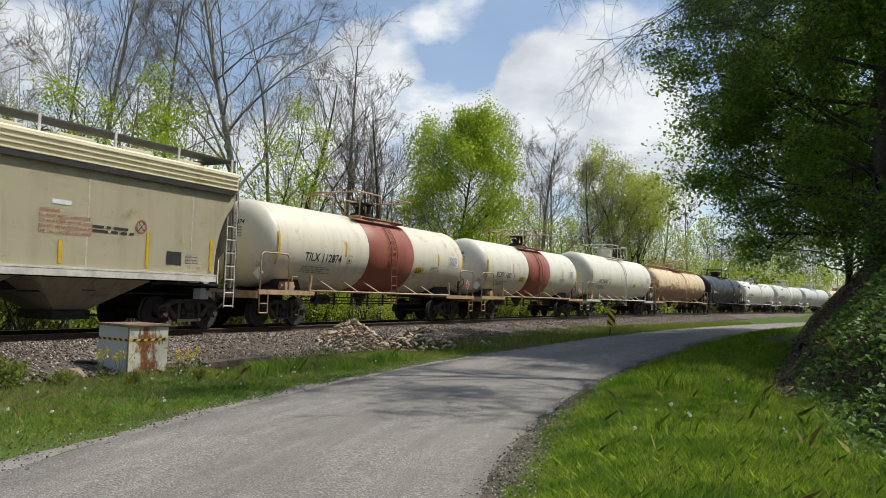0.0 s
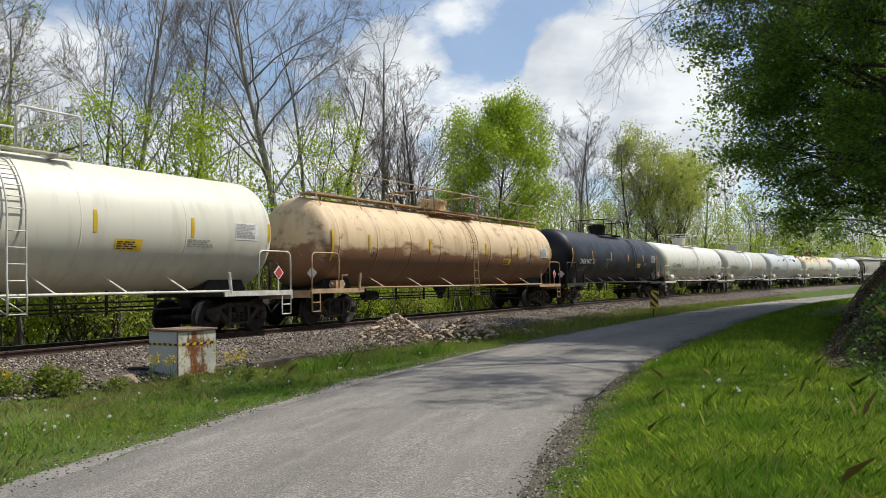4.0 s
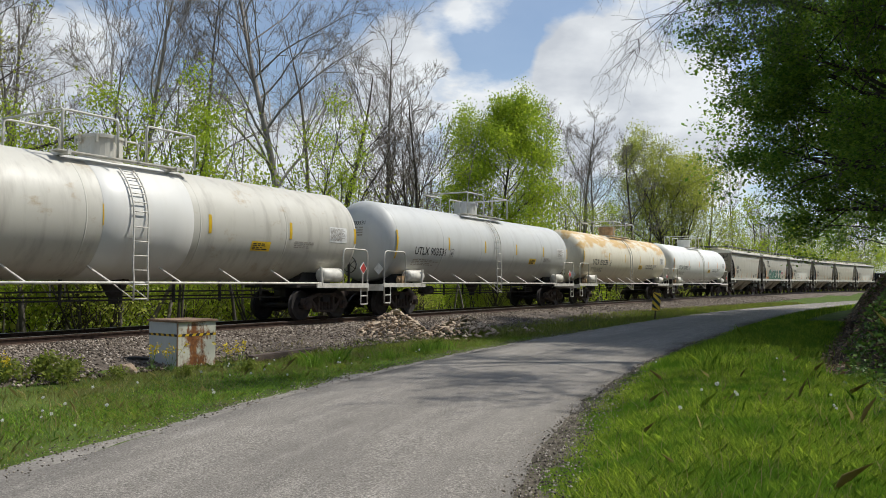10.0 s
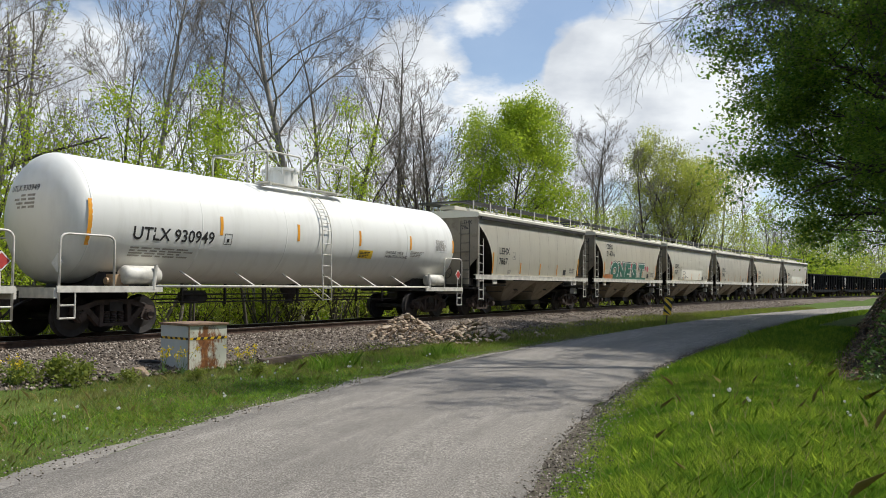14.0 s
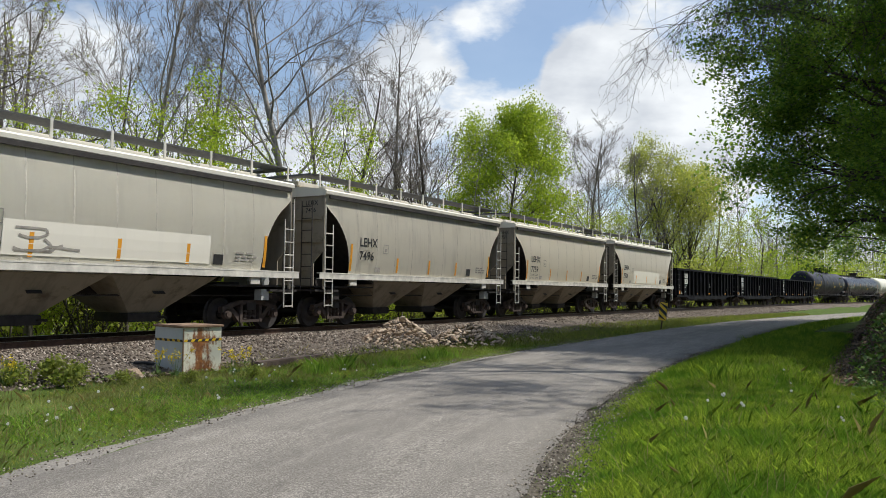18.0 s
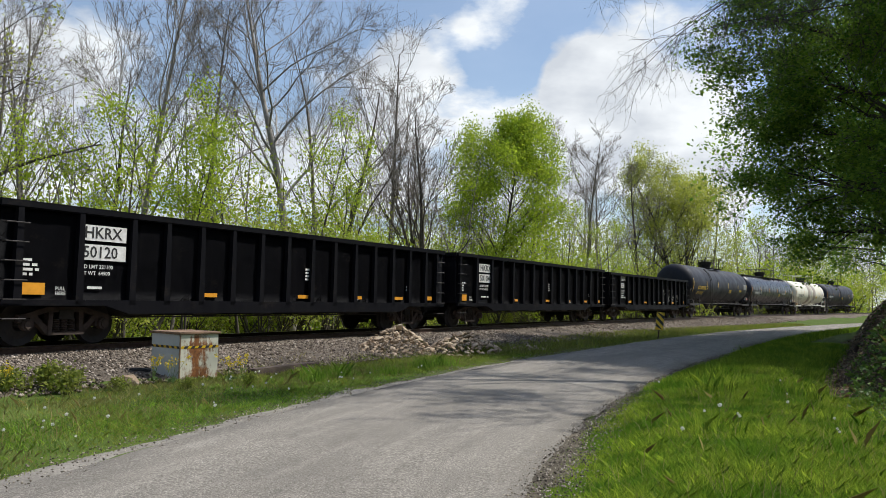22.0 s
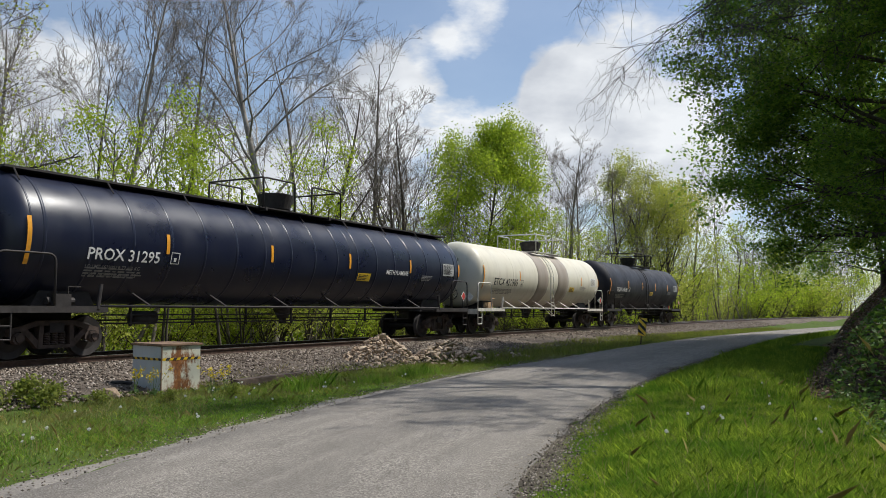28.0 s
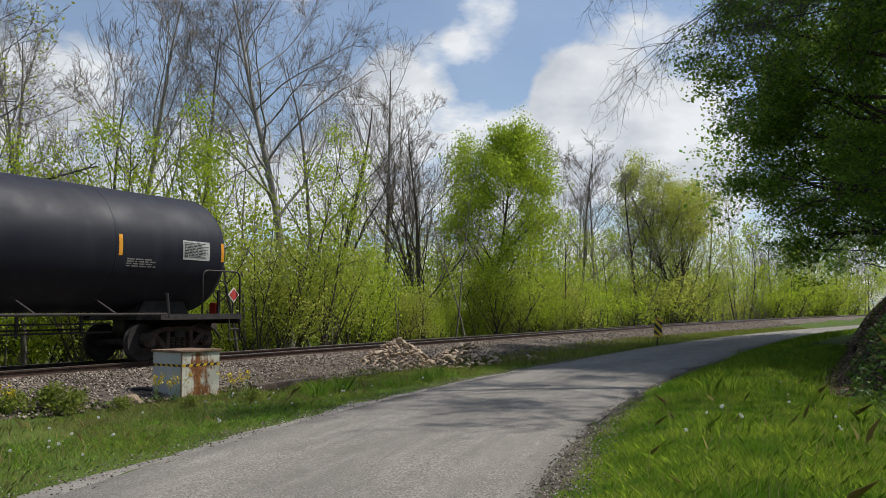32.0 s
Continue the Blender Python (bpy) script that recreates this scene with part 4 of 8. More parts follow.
    part("brake_stand", tube(bmesh.new(), [(length / 2 - 0.55, -0.75, 1.0), (length / 2 - 0.55, -0.75, 1.75)], 0.05, 6), M_STEEL, car)
    bm = bmesh.new()
    box(bm, -dx0 - 0.95, -1.12, 1.24, 0.42, 0.24, 0.30)
    cyl(bm, (-dx0 - 1.25, -1.1, 1.24), (-dx0 - 0.6, -1.1, 1.24), 0.08, 10)
    tube(bm, [(-dx0 - 0.8, -1.2, 1.06), (-dx0 - 0.8, -1.2, 1.55), (-dx0 - 0.5, -1.2, 1.55)], 0.02, 5)
    part("brake_valve", bm, M_TANMETAL if not dark else M_STEEL, car)
    if drum:
        for k in (-1, 1):
            x = k * (dx0 + (0.45 if k < 0 else 0.9))
            bm = lathe_x(bmesh.new(), [(x - 0.52, 0), (x - 0.50, 0.16), (x - 0.42, 0.22), (x + 0.42, 0.22), (x + 0.50, 0.16), (x + 0.52, 0)], 18, 1.38, -1.25)
            part("air_reservoir", bm, trim, car, smooth_faces=True)

    # brake rigging and outlet below
    for y, z in ((-0.55, 0.72), (-0.50, 0.92), (0.45, 0.78)):
        part("brake_rod", tube(bmesh.new(), [(-dx0 + 0.6, y, z), (dx0 - 0.6, y, z)], 0.022, 5), M_STEEL, car)
    for x in np.linspace(-dx0 + 1.4, dx0 - 1.4, 7):
        part("rod_hanger", box(bmesh.new(), x, -0.52, 0.92, 0.05, 0.06, 0.56), M_STEEL, car)
    bm = bmesh.new()
    cyl(bm, (0.2, 0, 0.80), (0.2, 0, 1.3), 0.16, 14, 0.42)
    cyl(bm, (0.2, 0, 0.62), (0.2, 0, 0.80), 0.12, 12)
    part("outlet_valve", bm, M_STEEL, car)
    part("brake_cylinder", cyl(bmesh.new(), (-dx0 + 1.6, -0.3, 0.85), (-dx0 + 2.3, -0.3, 0.85), 0.17, 16), M_STEEL, car, smooth_faces=True)

    # tape, lettering, notices
    after = mark_at + (lettering(mark, size)[2] if mark else 0) + 0.22
    for n, x in enumerate([-straight - 0.05] + list(np.linspace(after, straight + 0.05, 5))):
        if abs(x - ladder_at) < 0.5:
            x += 0.7
        tall = 1.0 if n == 0 else 0.48
        z1 = zc + (0.36 if n == 0 else 0.26)
        part_z0 = z1 - tall
        stick_on("reflective_tape", grid_patch(x - 0.05, x + 0.05, part_z0, z1, 1, 8), side, tape, car)
    inkm = mark_ink or ink or M_INK
    if mark:
        co, fs, w = lettering(mark, size)
        stick_on("car_mark", (co + [mark_at, zc - 0.45 + mark_z], fs), side, inkm, car)
        stick_on("small_print", bars(mark_at, zc - 0.66 + mark_z, w * 0.85, 0.034, 4, i, 7), side, small, car)
        if end_mark:
            co, fs, w = lettering(mark, 0.13)
            # the leading head reads from the outside, towards -y
            stick_on("end_mark", (np.stack([w / 2 - co[:, 0] + 0.1, co[:, 1] + zc + 0.55], -1), [f[::-1] for f in fs]), head_lay, inkm, car)
            stick_on("end_small_print", bars(-0.35, zc + 0.42, 0.8, 0.05, 4, i + 50, 3), head_lay, small, car)
    bx, bz = after + 0.12, zc - 0.45
    stick_on("stencil_box", join_flat([grid_patch(bx, bx + 0.26, bz, bz + 0.015), grid_patch(bx, bx + 0.26, bz + 0.265, bz + 0.28), grid_patch(bx, bx + 0.015, bz, bz + 0.28),
                                       grid_patch(bx + 0.245, bx + 0.26, bz, bz + 0.28), grid_patch(bx + 0.09, bx + 0.17, bz + 0.06, bz + 0.15)]), side, inkm, car)
    stick_on("notice", grid_patch(sign_at, sign_at + 0.74, zc - 0.60, zc - 0.34, 2, 3), side, M_SIGNYELLOW, car, "yellow warning notice")
    stick_on("notice_print", bars(sign_at + 0.05, zc - 0.42, 0.62, 0.028, 4, i + 9, 4), lambda x, z: side(x, z, 0.011), M_INK, car)
    tx = straight - 1.25
    stick_on("data_table", grid_patch(tx, tx + 0.86, zc - 0.22, zc + 0.25, 2, 4), side, M_INKWHITE if not dark else M_PANELGREY, car, "white inspection table with printed lines")
    stick_on("table_print", bars(tx + 0.04, zc + 0.185, 0.78, 0.022, 10, i + 3, 7), lambda x, z: side(x, z, 0.011), M_INKGREY if not dark else M_INK, car)
    stick_on("faded_print", bars(tx - 1.6, zc - 0.30, 0.9, 0.030, 4, i + 13, 6), side, small, car)
    for x, y in ((straight + 0.55, -1.40), (-half - 0.06, -0.9)):
        if y == -1.40:
            bm = prism(bmesh.new(), [(x - 0.2, 1.62), (x, 1.82), (x + 0.2, 1.62), (x, 1.42)], y - 0.012, y)
        else:
            bm = bmesh.new()
            prism(bm, [(-0.2, 1.62), (0, 1.82), (0.2, 1.62), (0, 1.42)], -0.006, 0.006)
            bmesh.ops.transform(bm, matrix=Matrix.Translation((x + 0.3, y, 0)) @ Matrix.Rotation(math.pi / 2, 4, "Z"), verts=bm.verts[:])
        pl = part("placard", bm, M_INKWHITE, car, "diamond hazard placard, red on white")
        if y == -1.40:
            part("placard_face", prism(bmesh.new(), [(x - 0.16, 1.62), (x, 1.78), (x + 0.16, 1.62), (x, 1.46)], y - 0.018, y - 0.013), M_PLACARD, pl)
            part("placard_post", tube(bmesh.new(), [(x, y + 0.02, 1.08), (x, y + 0.02, 1.55)], 0.02, 5), trim, car)
    for word, x, z, h, m in extra:
        co, fs, w = lettering(word, h)
        stick_on("car_lettering", (co + [x, z], fs), side, m, car)
    add_trucks(car, mid, length / 2 - 2.15)
    add_couplers(car, length)
    return car, side, R, zc, straight


def hopper_section(t):
    """Half width of the hopper's bulging side at height z from sill (0) to eave (1)."""
    return 1.47 + 0.10 * math.sin(math.pi * min(1, t * 1.05)) ** 0.8


def hopper_car(i, label, paint, marks=(), sill=None, eave=4.0, z0=1.62, ribs=9, flat=False, tape=None, lines=True, end_text=(), tapes=None):
    car, length, mid = start_car("covered_hopper", i, label)
    H = length / 2 - 0.42
    sill = sill or M_WHITEMETAL
    tape = tape or M_ORANGE
    cut_top, cut_low = 0.38, (1.03 if flat else 1.52)               # how far the side stops short of the end, above and below

    def end_x(t):
        """Where the side ends at height t: straight above, sweeping in below."""
        if t > 0.82:
            return H - cut_top
        return H - cut_top - (cut_low - cut_top) * (1 - (t / 0.82) ** 2.2) ** 0.75

    def width(z):
        t = (z - z0) / (eave - z0)
        return 1.50 if flat else hopper_section(min(1, max(0, t)))

    # body: a grid round both sides and under the roof, closed with the slope sheets
    zs = [z0 + (eave - z0) * k / 14 for k in range(15)]
    for sgn, nm in ((-1, "side_sheet"), (1, "side_sheet")):
        bm = bmesh.new()
        cols = 26
        rows = []
        for z in zs:
            e = end_x((z - z0) / (eave - z0))
            rows.append([bm.verts.new((-e + 2 * e * c / cols, sgn * width(z), z)) for c in range(cols + 1)])
        for a, b in zip(rows, rows[1:]):
            for c in range(cols):
                bm.faces.new((a[c], a[c + 1], b[c + 1], b[c]))
        ret = bmesh.ops.solidify(bm, geom=bm.faces[:], thickness=0.012 * -sgn)
        bmesh.ops.recalc_face_normals(bm, faces=bm.faces[:])
        sheet = part(nm, bm, paint, car)
        for pf in sheet.data.polygons:             # round the bulge, keep the cut edge sharp
            pf.use_smooth = abs(pf.normal.y) > 0.6
        sheet.data.set_sharp_from_angle(angle=radians(40))
    for k in (-1, 1):                            # slope sheets, set in from the side
        bm = bmesh.new()
        prism(bm, [(k * (H - 0.5), eave - 0.1), (k * (H - 2.9), z0 - 0.3), (k * (H - 3.0), z0 - 0.3), (k * (H - 0.7), eave - 0.05)], -1.42, 1.42)
        # near-black colour here paints in the shadow of the recess
        part("slope_sheet", bm, M_STEEL, car)
        # end sheet, full width above, stepped in below, with a dished top
        bm = bmesh.new()
        outline = [(-1.46, 2.35), (-1.46, eave), (-1.30, eave + 0.08), (-0.5, eave + 0.22), (0.5, eave + 0.22), (1.30, eave + 0.08), (1.46, eave), (1.46, 2.35), (1.05, 1.95), (1.05, 1.13), (-1.05, 1.13), (-1.05, 1.95)]
        xs = (k * (H - 0.36), k * (H - 0.40))
        rings = [[bm.verts.new((x, y, z)) for y, z in outline] for x in xs]
        bm.faces.new(rings[0])
        bm.faces.new(rings[1][::-1])
        for q in range(len(outline)):
            bm.faces.new((rings[0][q], rings[0][(q + 1) % len(outline)], rings[1][(q + 1) % len(outline)], rings[1][q]))
        bmesh.ops.recalc_face_normals(bm, faces=bm.faces[:])
        # ends, posts and stiffeners: shade of the end put into a darker paint
        part("end_sheet", bm, paint if flat else M_GRIMESHADE, car)
        for y in (-1.47, 1.47):
            part("corner_post", box(bmesh.new(), k * (H - 0.35), y, (1.15 + eave) / 2, 0.07, 0.05, eave - 1.15), M_GRIMESHADE, car)
        for z in (1.75, 2.6, 3.3):
            part("end_stiffener", box(bmesh.new(), k * (H - 0.33), 0, z, 0.05, 2.0 if z < 2 else 2.8, 0.09), M_GRIMESHADE, car)
        bm = bmesh.new()
        for dx in (0.30, 0.66):
            tube(bm, [(k * (H - dx), -1.56, 0.62), (k * (H - dx), -1.56, 3.1 if dx > 0.5 else eave - 0.3)], 0.018, 5)
        for z in np.arange(0.66, 3.0, 0.36):
            tube(bm, [(k * (H - 0.30), -1.56, z), (k * (H - 0.66), -1.56, z)], 0.016, 5)
        part("ladder", bm, M_WHITEMETAL, car)
        bm = bmesh.new()
        for y0 in (-1.1,):
            for dy in (-0.2, 0.2):
                tube(bm, [(k * (H + 0.02), y0 + dy, 1.0), (k * (H + 0.02), y0 + dy, eave - 0.2)], 0.018, 5)
            for z in np.arange(1.1, eave - 0.2, 0.36):
                tube(bm, [(k * (H + 0.02), y0 - 0.2, z), (k * (H + 0.02), y0 + 0.2, z)], 0.016, 5)
        part("end_ladder", bm, M_STEEL, car)
        part("end_platform", box(bmesh.new(), k * (H - 0.55), 0, 1.10, 1.1, 2.9, 0.06), M_STEEL, car)
        part("draft_sill", bevelled(k * (H - 1.4), 0, 0.92, 2.8, 0.5, 0.36, 0.03), M_STEEL, car)
        part("shear_plate", box(bmesh.new(), k * (H - 1.5), 0, 1.22, 3.0, 2.8, 0.05), M_STEEL, car)
        for y in (-1.5, 1.5):
            part("jacking_pad", bevelled(k * (H - 1.75), y, 1.36, 0.36, 0.06, 0.2, 0.01), sill, car)
        bm = bmesh.new()
        cyl(bm, (k * (H - 0.75), -0.95, 1.35), (k * (H - 0.75), -0.4, 1.35), 0.16, 12)
        box(bm, k * (H - 1.15), -1.2, 0.98, 0.3, 0.25, 0.3)
        part("brake_gear", bm, M_STEEL if k < 0 else M_PANELGREY, car)
    for y in (-1.5, 1.5):
        bm = bmesh.new()
        s = -1 if y < 0 else 1
        long = 2 * H - (2.0 if flat else 0.1)
        box(bm, 0, y + s * 0.02, z0 + 0.005, long, 0.12, 0.035)
        box(bm, 0, y + s * 0.06, z0 - 0.085, long, 0.025, 0.17)
        box(bm, 0, y, z0 - 0.16, long, 0.10, 0.02)
        part("side_sill", bm, sill, car)
    # seams on the side
    for x in np.linspace(-H + 1.9, H - 1.9, ribs):
        co, fs = grid_patch(x - 0.014, x + 0.014, z0 + 0.05, eave - 0.05, 1, 14)
        stick_on("side_seam", (co, fs), lambda a, z: (a, -width(z) - 0.005, z), M_SEAM, car)
    # roof
    bm = bmesh.new()
    up = 0.36 if flat else 0.0                   # the old car has a tall ribbed rim under its roof
    half_sect = [(1.50, eave - 0.03), (1.56, eave + 0.02), (1.57, eave + 0.11 + up), (1.50, eave + 0.16 + up), (1.25, eave + 0.20 + up), (0.5, eave + 0.28 + up)]
    sect = [(-y, z) for y, z in half_sect] + half_sect[::-1]
    a = [bm.verts.new((-H + 0.3, y, z)) for y, z in sect]
    b = [bm.verts.new((H - 0.3, y, z)) for y, z in sect]
    for j in range(len(sect) - 1):
        bm.faces.new((a[j], a[j + 1], b[j + 1], b[j]))
    bm.faces.new(a[::-1])
    bm.faces.new(b)
    bmesh.ops.recalc_face_normals(bm, faces=bm.faces[:])
    part("roof", bm, paint, car)
    # dark rail, drawn tall to paint the shadow line below the roof edge
    part("eave_shade_rail", box(bmesh.new(), 0, -1.575, eave - 0.06, 2 * H - 0.9, 0.05, 0.11), M_STEEL, car)
    for z in (0.04, 0.16, 0.28, 0.40) if flat else ():
        part("rim_rib", bevelled(0, -1.575, eave + z, 2 * H - 0.64, 0.06, 0.05, 0.015), paint, car)
    for j in range(9):
        x = -H + 0.9 + (2 * H - 1.8) * j / 8
        part("hatch", bevelled(x, 0, eave + 0.40 + up, 1.05, 0.7, 0.16, 0.03), paint, car)
    for y in (-0.92, 0.92):
        part("running_board", box(bmesh.new(), 0, y, eave + 0.60 + up * 0.8, 2 * H - 0.2, 0.72, 0.03), M_GALV, car)
        for x in np.linspace(-H + 0.3, H - 0.3, 9):
            s = -1 if y < 0 else 1
            part("board_bracket", box(bmesh.new(), x, y + s * 0.38, eave + 0.44 + up * 0.8, 0.06, 0.03, 0.40), M_WHITEMETAL, car)
    for k in (-1, 1):
        part("cross_walk", box(bmesh.new(), k * (H - 0.25), 0, eave + 0.60 + up * 0.8, 0.45, 2.3, 0.05), M_GALV, car)
    # discharge bays and gates
    bays = 2 if length < 15 else 3
    for j in range(bays):
        x = (j - (bays - 1) / 2) * (3.15 if bays == 2 else 3.6)
        bm = bmesh.new()
        hi = [bm.verts.new((x + sx * 1.55, sy * 1.42, z0 - 0.2)) for sx, sy in ((-1, -1), (1, -1), (1, 1), (-1, 1))]
        lo = [bm.verts.new((x + sx * 0.42, sy * 0.55, 0.52)) for sx, sy in ((-1, -1), (1, -1), (1, 1), (-1, 1))]
        for q in range(4):
            bm.faces.new((hi[q], hi[(q + 1) % 4], lo[(q + 1) % 4], lo[q]))
        bm.faces.new(lo)
        bm.faces.new(hi[::-1])
        bmesh.ops.recalc_face_normals(bm, faces=bm.faces[:])
        bay = part("hopper_bay", bm, M_GRIMESHADE, car, "grimy sloping discharge bay")
        part("outlet_gate", bevelled(x, 0, 0.42, 1.0, 1.25, 0.22, 0.02), M_STEEL, bay)
        part("gate_bar", tube(bmesh.new(), [(x + 0.4, -0.95, 0.42), (x + 0.4, 0.95, 0.42)], 0.03, 6), M_STEEL, bay)
        part("stencil", box(bmesh.new(), x, -1.08, 1.05, 0.34, 0.01, 0.16, Matrix.Translation((0, -1.08, 1.05)) @ Matrix.Rotation(radians(-44), 4, "X") @ Matrix.Translation((0, 1.08, -1.05))), M_INK, bay)
    part("centre_sill", box(bmesh.new(), 0, 0, 1.15, 2 * H - 2, 0.35, 0.35), M_STEEL, car)
    part("train_pipe", tube(bmesh.new(), [(-H + 1, -0.9, 0.95), (H - 1, -0.9, 0.95)], 0.025, 5), M_STEEL, car)

    def side(x, z, proud=0.012):
        return (x, -width(z) - proud, z)

    for j, x in enumerate(tapes or (-4.55, -1.95, 0.1, 2.05, 4.7)):
        tall = 0.85 if abs(x) > 4.3 else 0.5
        stick_on("reflective_tape", grid_patch(x - 0.05, x + 0.05, z0 + 0.10, z0 + 0.10 + tall, 1, 4), side, tape, car)
    if lines:
        stick_on("small_print", bars(H - 2.5, z0 + 0.42, 0.8, 0.05, 3, i, 3), side, M_INKGREY, car)
        stick_on("data_panel", grid_patch(H - 3.25, H - 2.93, z0 + 0.12, z0 + 0.38, 1, 1), side, M_INK, car, "small black consolidated stencil panel")
        stick_on("builder_plate", grid_patch(-H + 2.9, -H + 3.2, z0 + 0.10, z0 + 0.26, 1, 1), side, M_INKGREY, car)
        bx, bz = -H + 3.3, z0 + 0.72
        stick_on("stencil_box", join_flat([grid_patch(bx, bx + 0.02, bz, bz + 0.3), grid_patch(bx + 0.26, bx + 0.28, bz, bz + 0.3), grid_patch(bx, bx + 0.28, bz, bz + 0.02),
                                           grid_patch(bx, bx + 0.28, bz + 0.28, bz + 0.3), grid_patch(bx + 0.09, bx + 0.18, bz + 0.06, bz + 0.16)]), side, M_INKGREY, car)
    for word, x, z, h, m in marks:
        co, fs, w = lettering(word, h)
        stick_on("car_mark", (co + [x, z], fs), side, m, car)
    for n, word in enumerate(end_text):          # on the leading end, near the corner
        co, fs, w = lettering(word, 0.14)
        stick_on("end_mark", (np.stack([-0.72 - co[:, 0], co[:, 1] + eave - 0.30 - 0.22 * n], -1), [f[::-1] for f in fs]), lambda y, z: (-H + 0.355, y, z), M_INK, car)
    add_trucks(car, mid, length / 2 - 1.85)
    add_couplers(car, length)
    return car, side, H


def gondola_car(i, label, top, posts, marks=(), panels=(), scrawl=(), tape_x=()):
    car, length, mid = start_car("gondola_car", i, label)
    H = length / 2 - 0.55
    zb = 0.98
    P = PAINT["gon"]
    rng = random.Random(i)
    for y in (-1.44, 1.44):                      # dented side plate
        bm = bmesh.new()
        nx, nz = 60, 8
        rows = [[bm.verts.new((-H + 2 * H * a / nx, y + rng.uniform(-0.012, 0.018) * (0 < b < nz), zb + (top - zb) * b / nz)) for a in range(nx + 1)] for b in range(nz + 1)]
        for r0, r1 in zip(rows, rows[1:]):
            for a in range(nx):
                bm.faces.new((r0[a], r0[a + 1], r1[a + 1], r1[a]))
        bmesh.ops.solidify(bm, geom=bm.faces[:], thickness=0.02)
        bmesh.ops.recalc_face_normals(bm, faces=bm.faces[:])
        part("side_plate", bm, P, car, smooth_faces=True)
        s = -1 if y < 0 else 1
        part("top_chord", bevelled(0, y + s * 0.04, top, 2 * H + 0.06, 0.20, 0.15, 0.02), P, car)
        bm = bmesh.new()
        prism(bm, [(-H, zb), (-H, zb - 0.12), (-H + 2.4, zb - 0.12), (-H + 3.0, zb - 0.30), (H - 3.0, zb - 0.30), (H - 2.4, zb - 0.12), (H, zb - 0.12), (H, zb)], y + s * 0.03, y + s * 0.13)
        part("side_sill", bm, P, car)
        for x in posts:
            bm = prism(bmesh.new(), [(-0.09, zb - 0.1), (0.09, zb - 0.1), (0.06, top - 0.05), (-0.06, top - 0.05)], y + s * 0.01, y + s * 0.13)
            bmesh.ops.translate(bm, verts=bm.verts[:], vec=(x, 0, 0))
            part("side_post", bm, P, car)
    for k in (-1, 1):
        part("end_wall", box(bmesh.new(), k * H, 0, (zb + top) / 2, 0.05, 2.9, top - zb), P, car)
        part("end_chord", bevelled(k * (H + 0.05), 0, top, 0.18, 3.0, 0.15, 0.02), P, car)
        for y in (-0.9, 0.0, 0.9):
            part("end_post", box(bmesh.new(), k * (H + 0.06), y, (zb + top) / 2, 0.10, 0.14, top - zb), P, car)
        part("draft_sill", bevelled(k * (H - 1.0), 0, 0.84, 2.8, 0.5, 0.3, 0.03), M_STEEL, car)
        for z in np.arange(0.6, top - 0.2, 0.38):
            bent = [(k * (H - 0.08), -1.5, z), (k * (H - 0.08), -1.62, z), (k * (H - 0.55), -1.62, z), (k * (H - 0.55), -1.5, z)]
            part("grab_iron", tube(bmesh.new(), bent, 0.014, 5), M_STEEL, car)
    part("floor", box(bmesh.new(), 0, 0, zb + 0.02, 2 * H, 2.84, 0.05), M_STEEL, car)
    part("centre_sill", box(bmesh.new(), 0, 0, 0.80, 2 * H - 3, 0.5, 0.34), M_STEEL, car)
    for x in np.linspace(-H + 3.4, H - 3.4, 6):
        part("cross_bearer", prism(bmesh.new(), [(x - 0.5, zb), (x + 0.5, zb), (x + 0.35, 0.62), (x - 0.35, 0.62)], -1.35, 1.35) if abs(x) < 6 else box(bmesh.new(), x, 0, zb - 0.1, 0.2, 2.7, 0.2), M_STEEL, car)
    for y in (-0.8, 0.7):
        part("brake_rod", tube(bmesh.new(), [(-H + 3, y, 0.58), (H - 3, y, 0.58)], 0.02, 5), M_STEEL, car)

    def side(x, z, proud=0.03):
        return (x, -1.45 - proud, z)

    for x0, x1, z0, z1 in panels:
        stick_on("mark_panel", grid_patch(x0, x1, z0, z1, 1, 1), side, M_INKWHITE, car, "white painted panel")
    for word, x, z, h, m in marks:
        co, fs, w = lettering(word, h)
        stick_on("car_mark", (co + [x, z], fs), lambda a, b: side(a, b, 0.036), m, car)
    for x, z, w, rows in scrawl:
        stick_on("small_print", bars(x, z, w, 0.055, rows, i + rows, 2), side, M_INKWHITE, car)
    for x, w, h in tape_x:
        stick_on("reflective_tape", grid_patch(x, x + w, zb + 0.10, zb + 0.10 + h, 1, 1), side, M_ORANGE, car)
    add_trucks(car, mid, length / 2 - 2.35)
    add_couplers(car, length)
    return car, side, H


def scribble(seed, x, z, w, h, strokes=7, thick=0.035):
    """Loose strokes of spray paint, of no letters."""
    rng = random.Random(seed)
    out = []
    for _ in range(strokes):
        px, pz = x + rng.uniform(0, w), z + rng.uniform(0, h)
        an = rng.uniform(0, 6.28)
        for _ in range(rng.randint(5, 9)):
            an += rng.uniform(-1.0, 1.3)
            nx = min(x + w, max(x, px + 0.16 * w * math.cos(an)))
            nz = min(z + h, max(z, pz + 0.22 * h * math.sin(an)))
            d = Vector((nx - px, nz - pz))
            if d.length < 1e-4:
                continue
            q = Vector((-d.y, d.x)).normalized() * thick / 2
            out.append((np.array([(px + q.x, pz + q.y), (px - q.x, pz - q.y), (nx - q.x, nz - q.y), (nx + q.x, nz + q.y)]), [(0, 1, 2, 3)]))
            px, pz = nx, nz
    return join_flat(out)


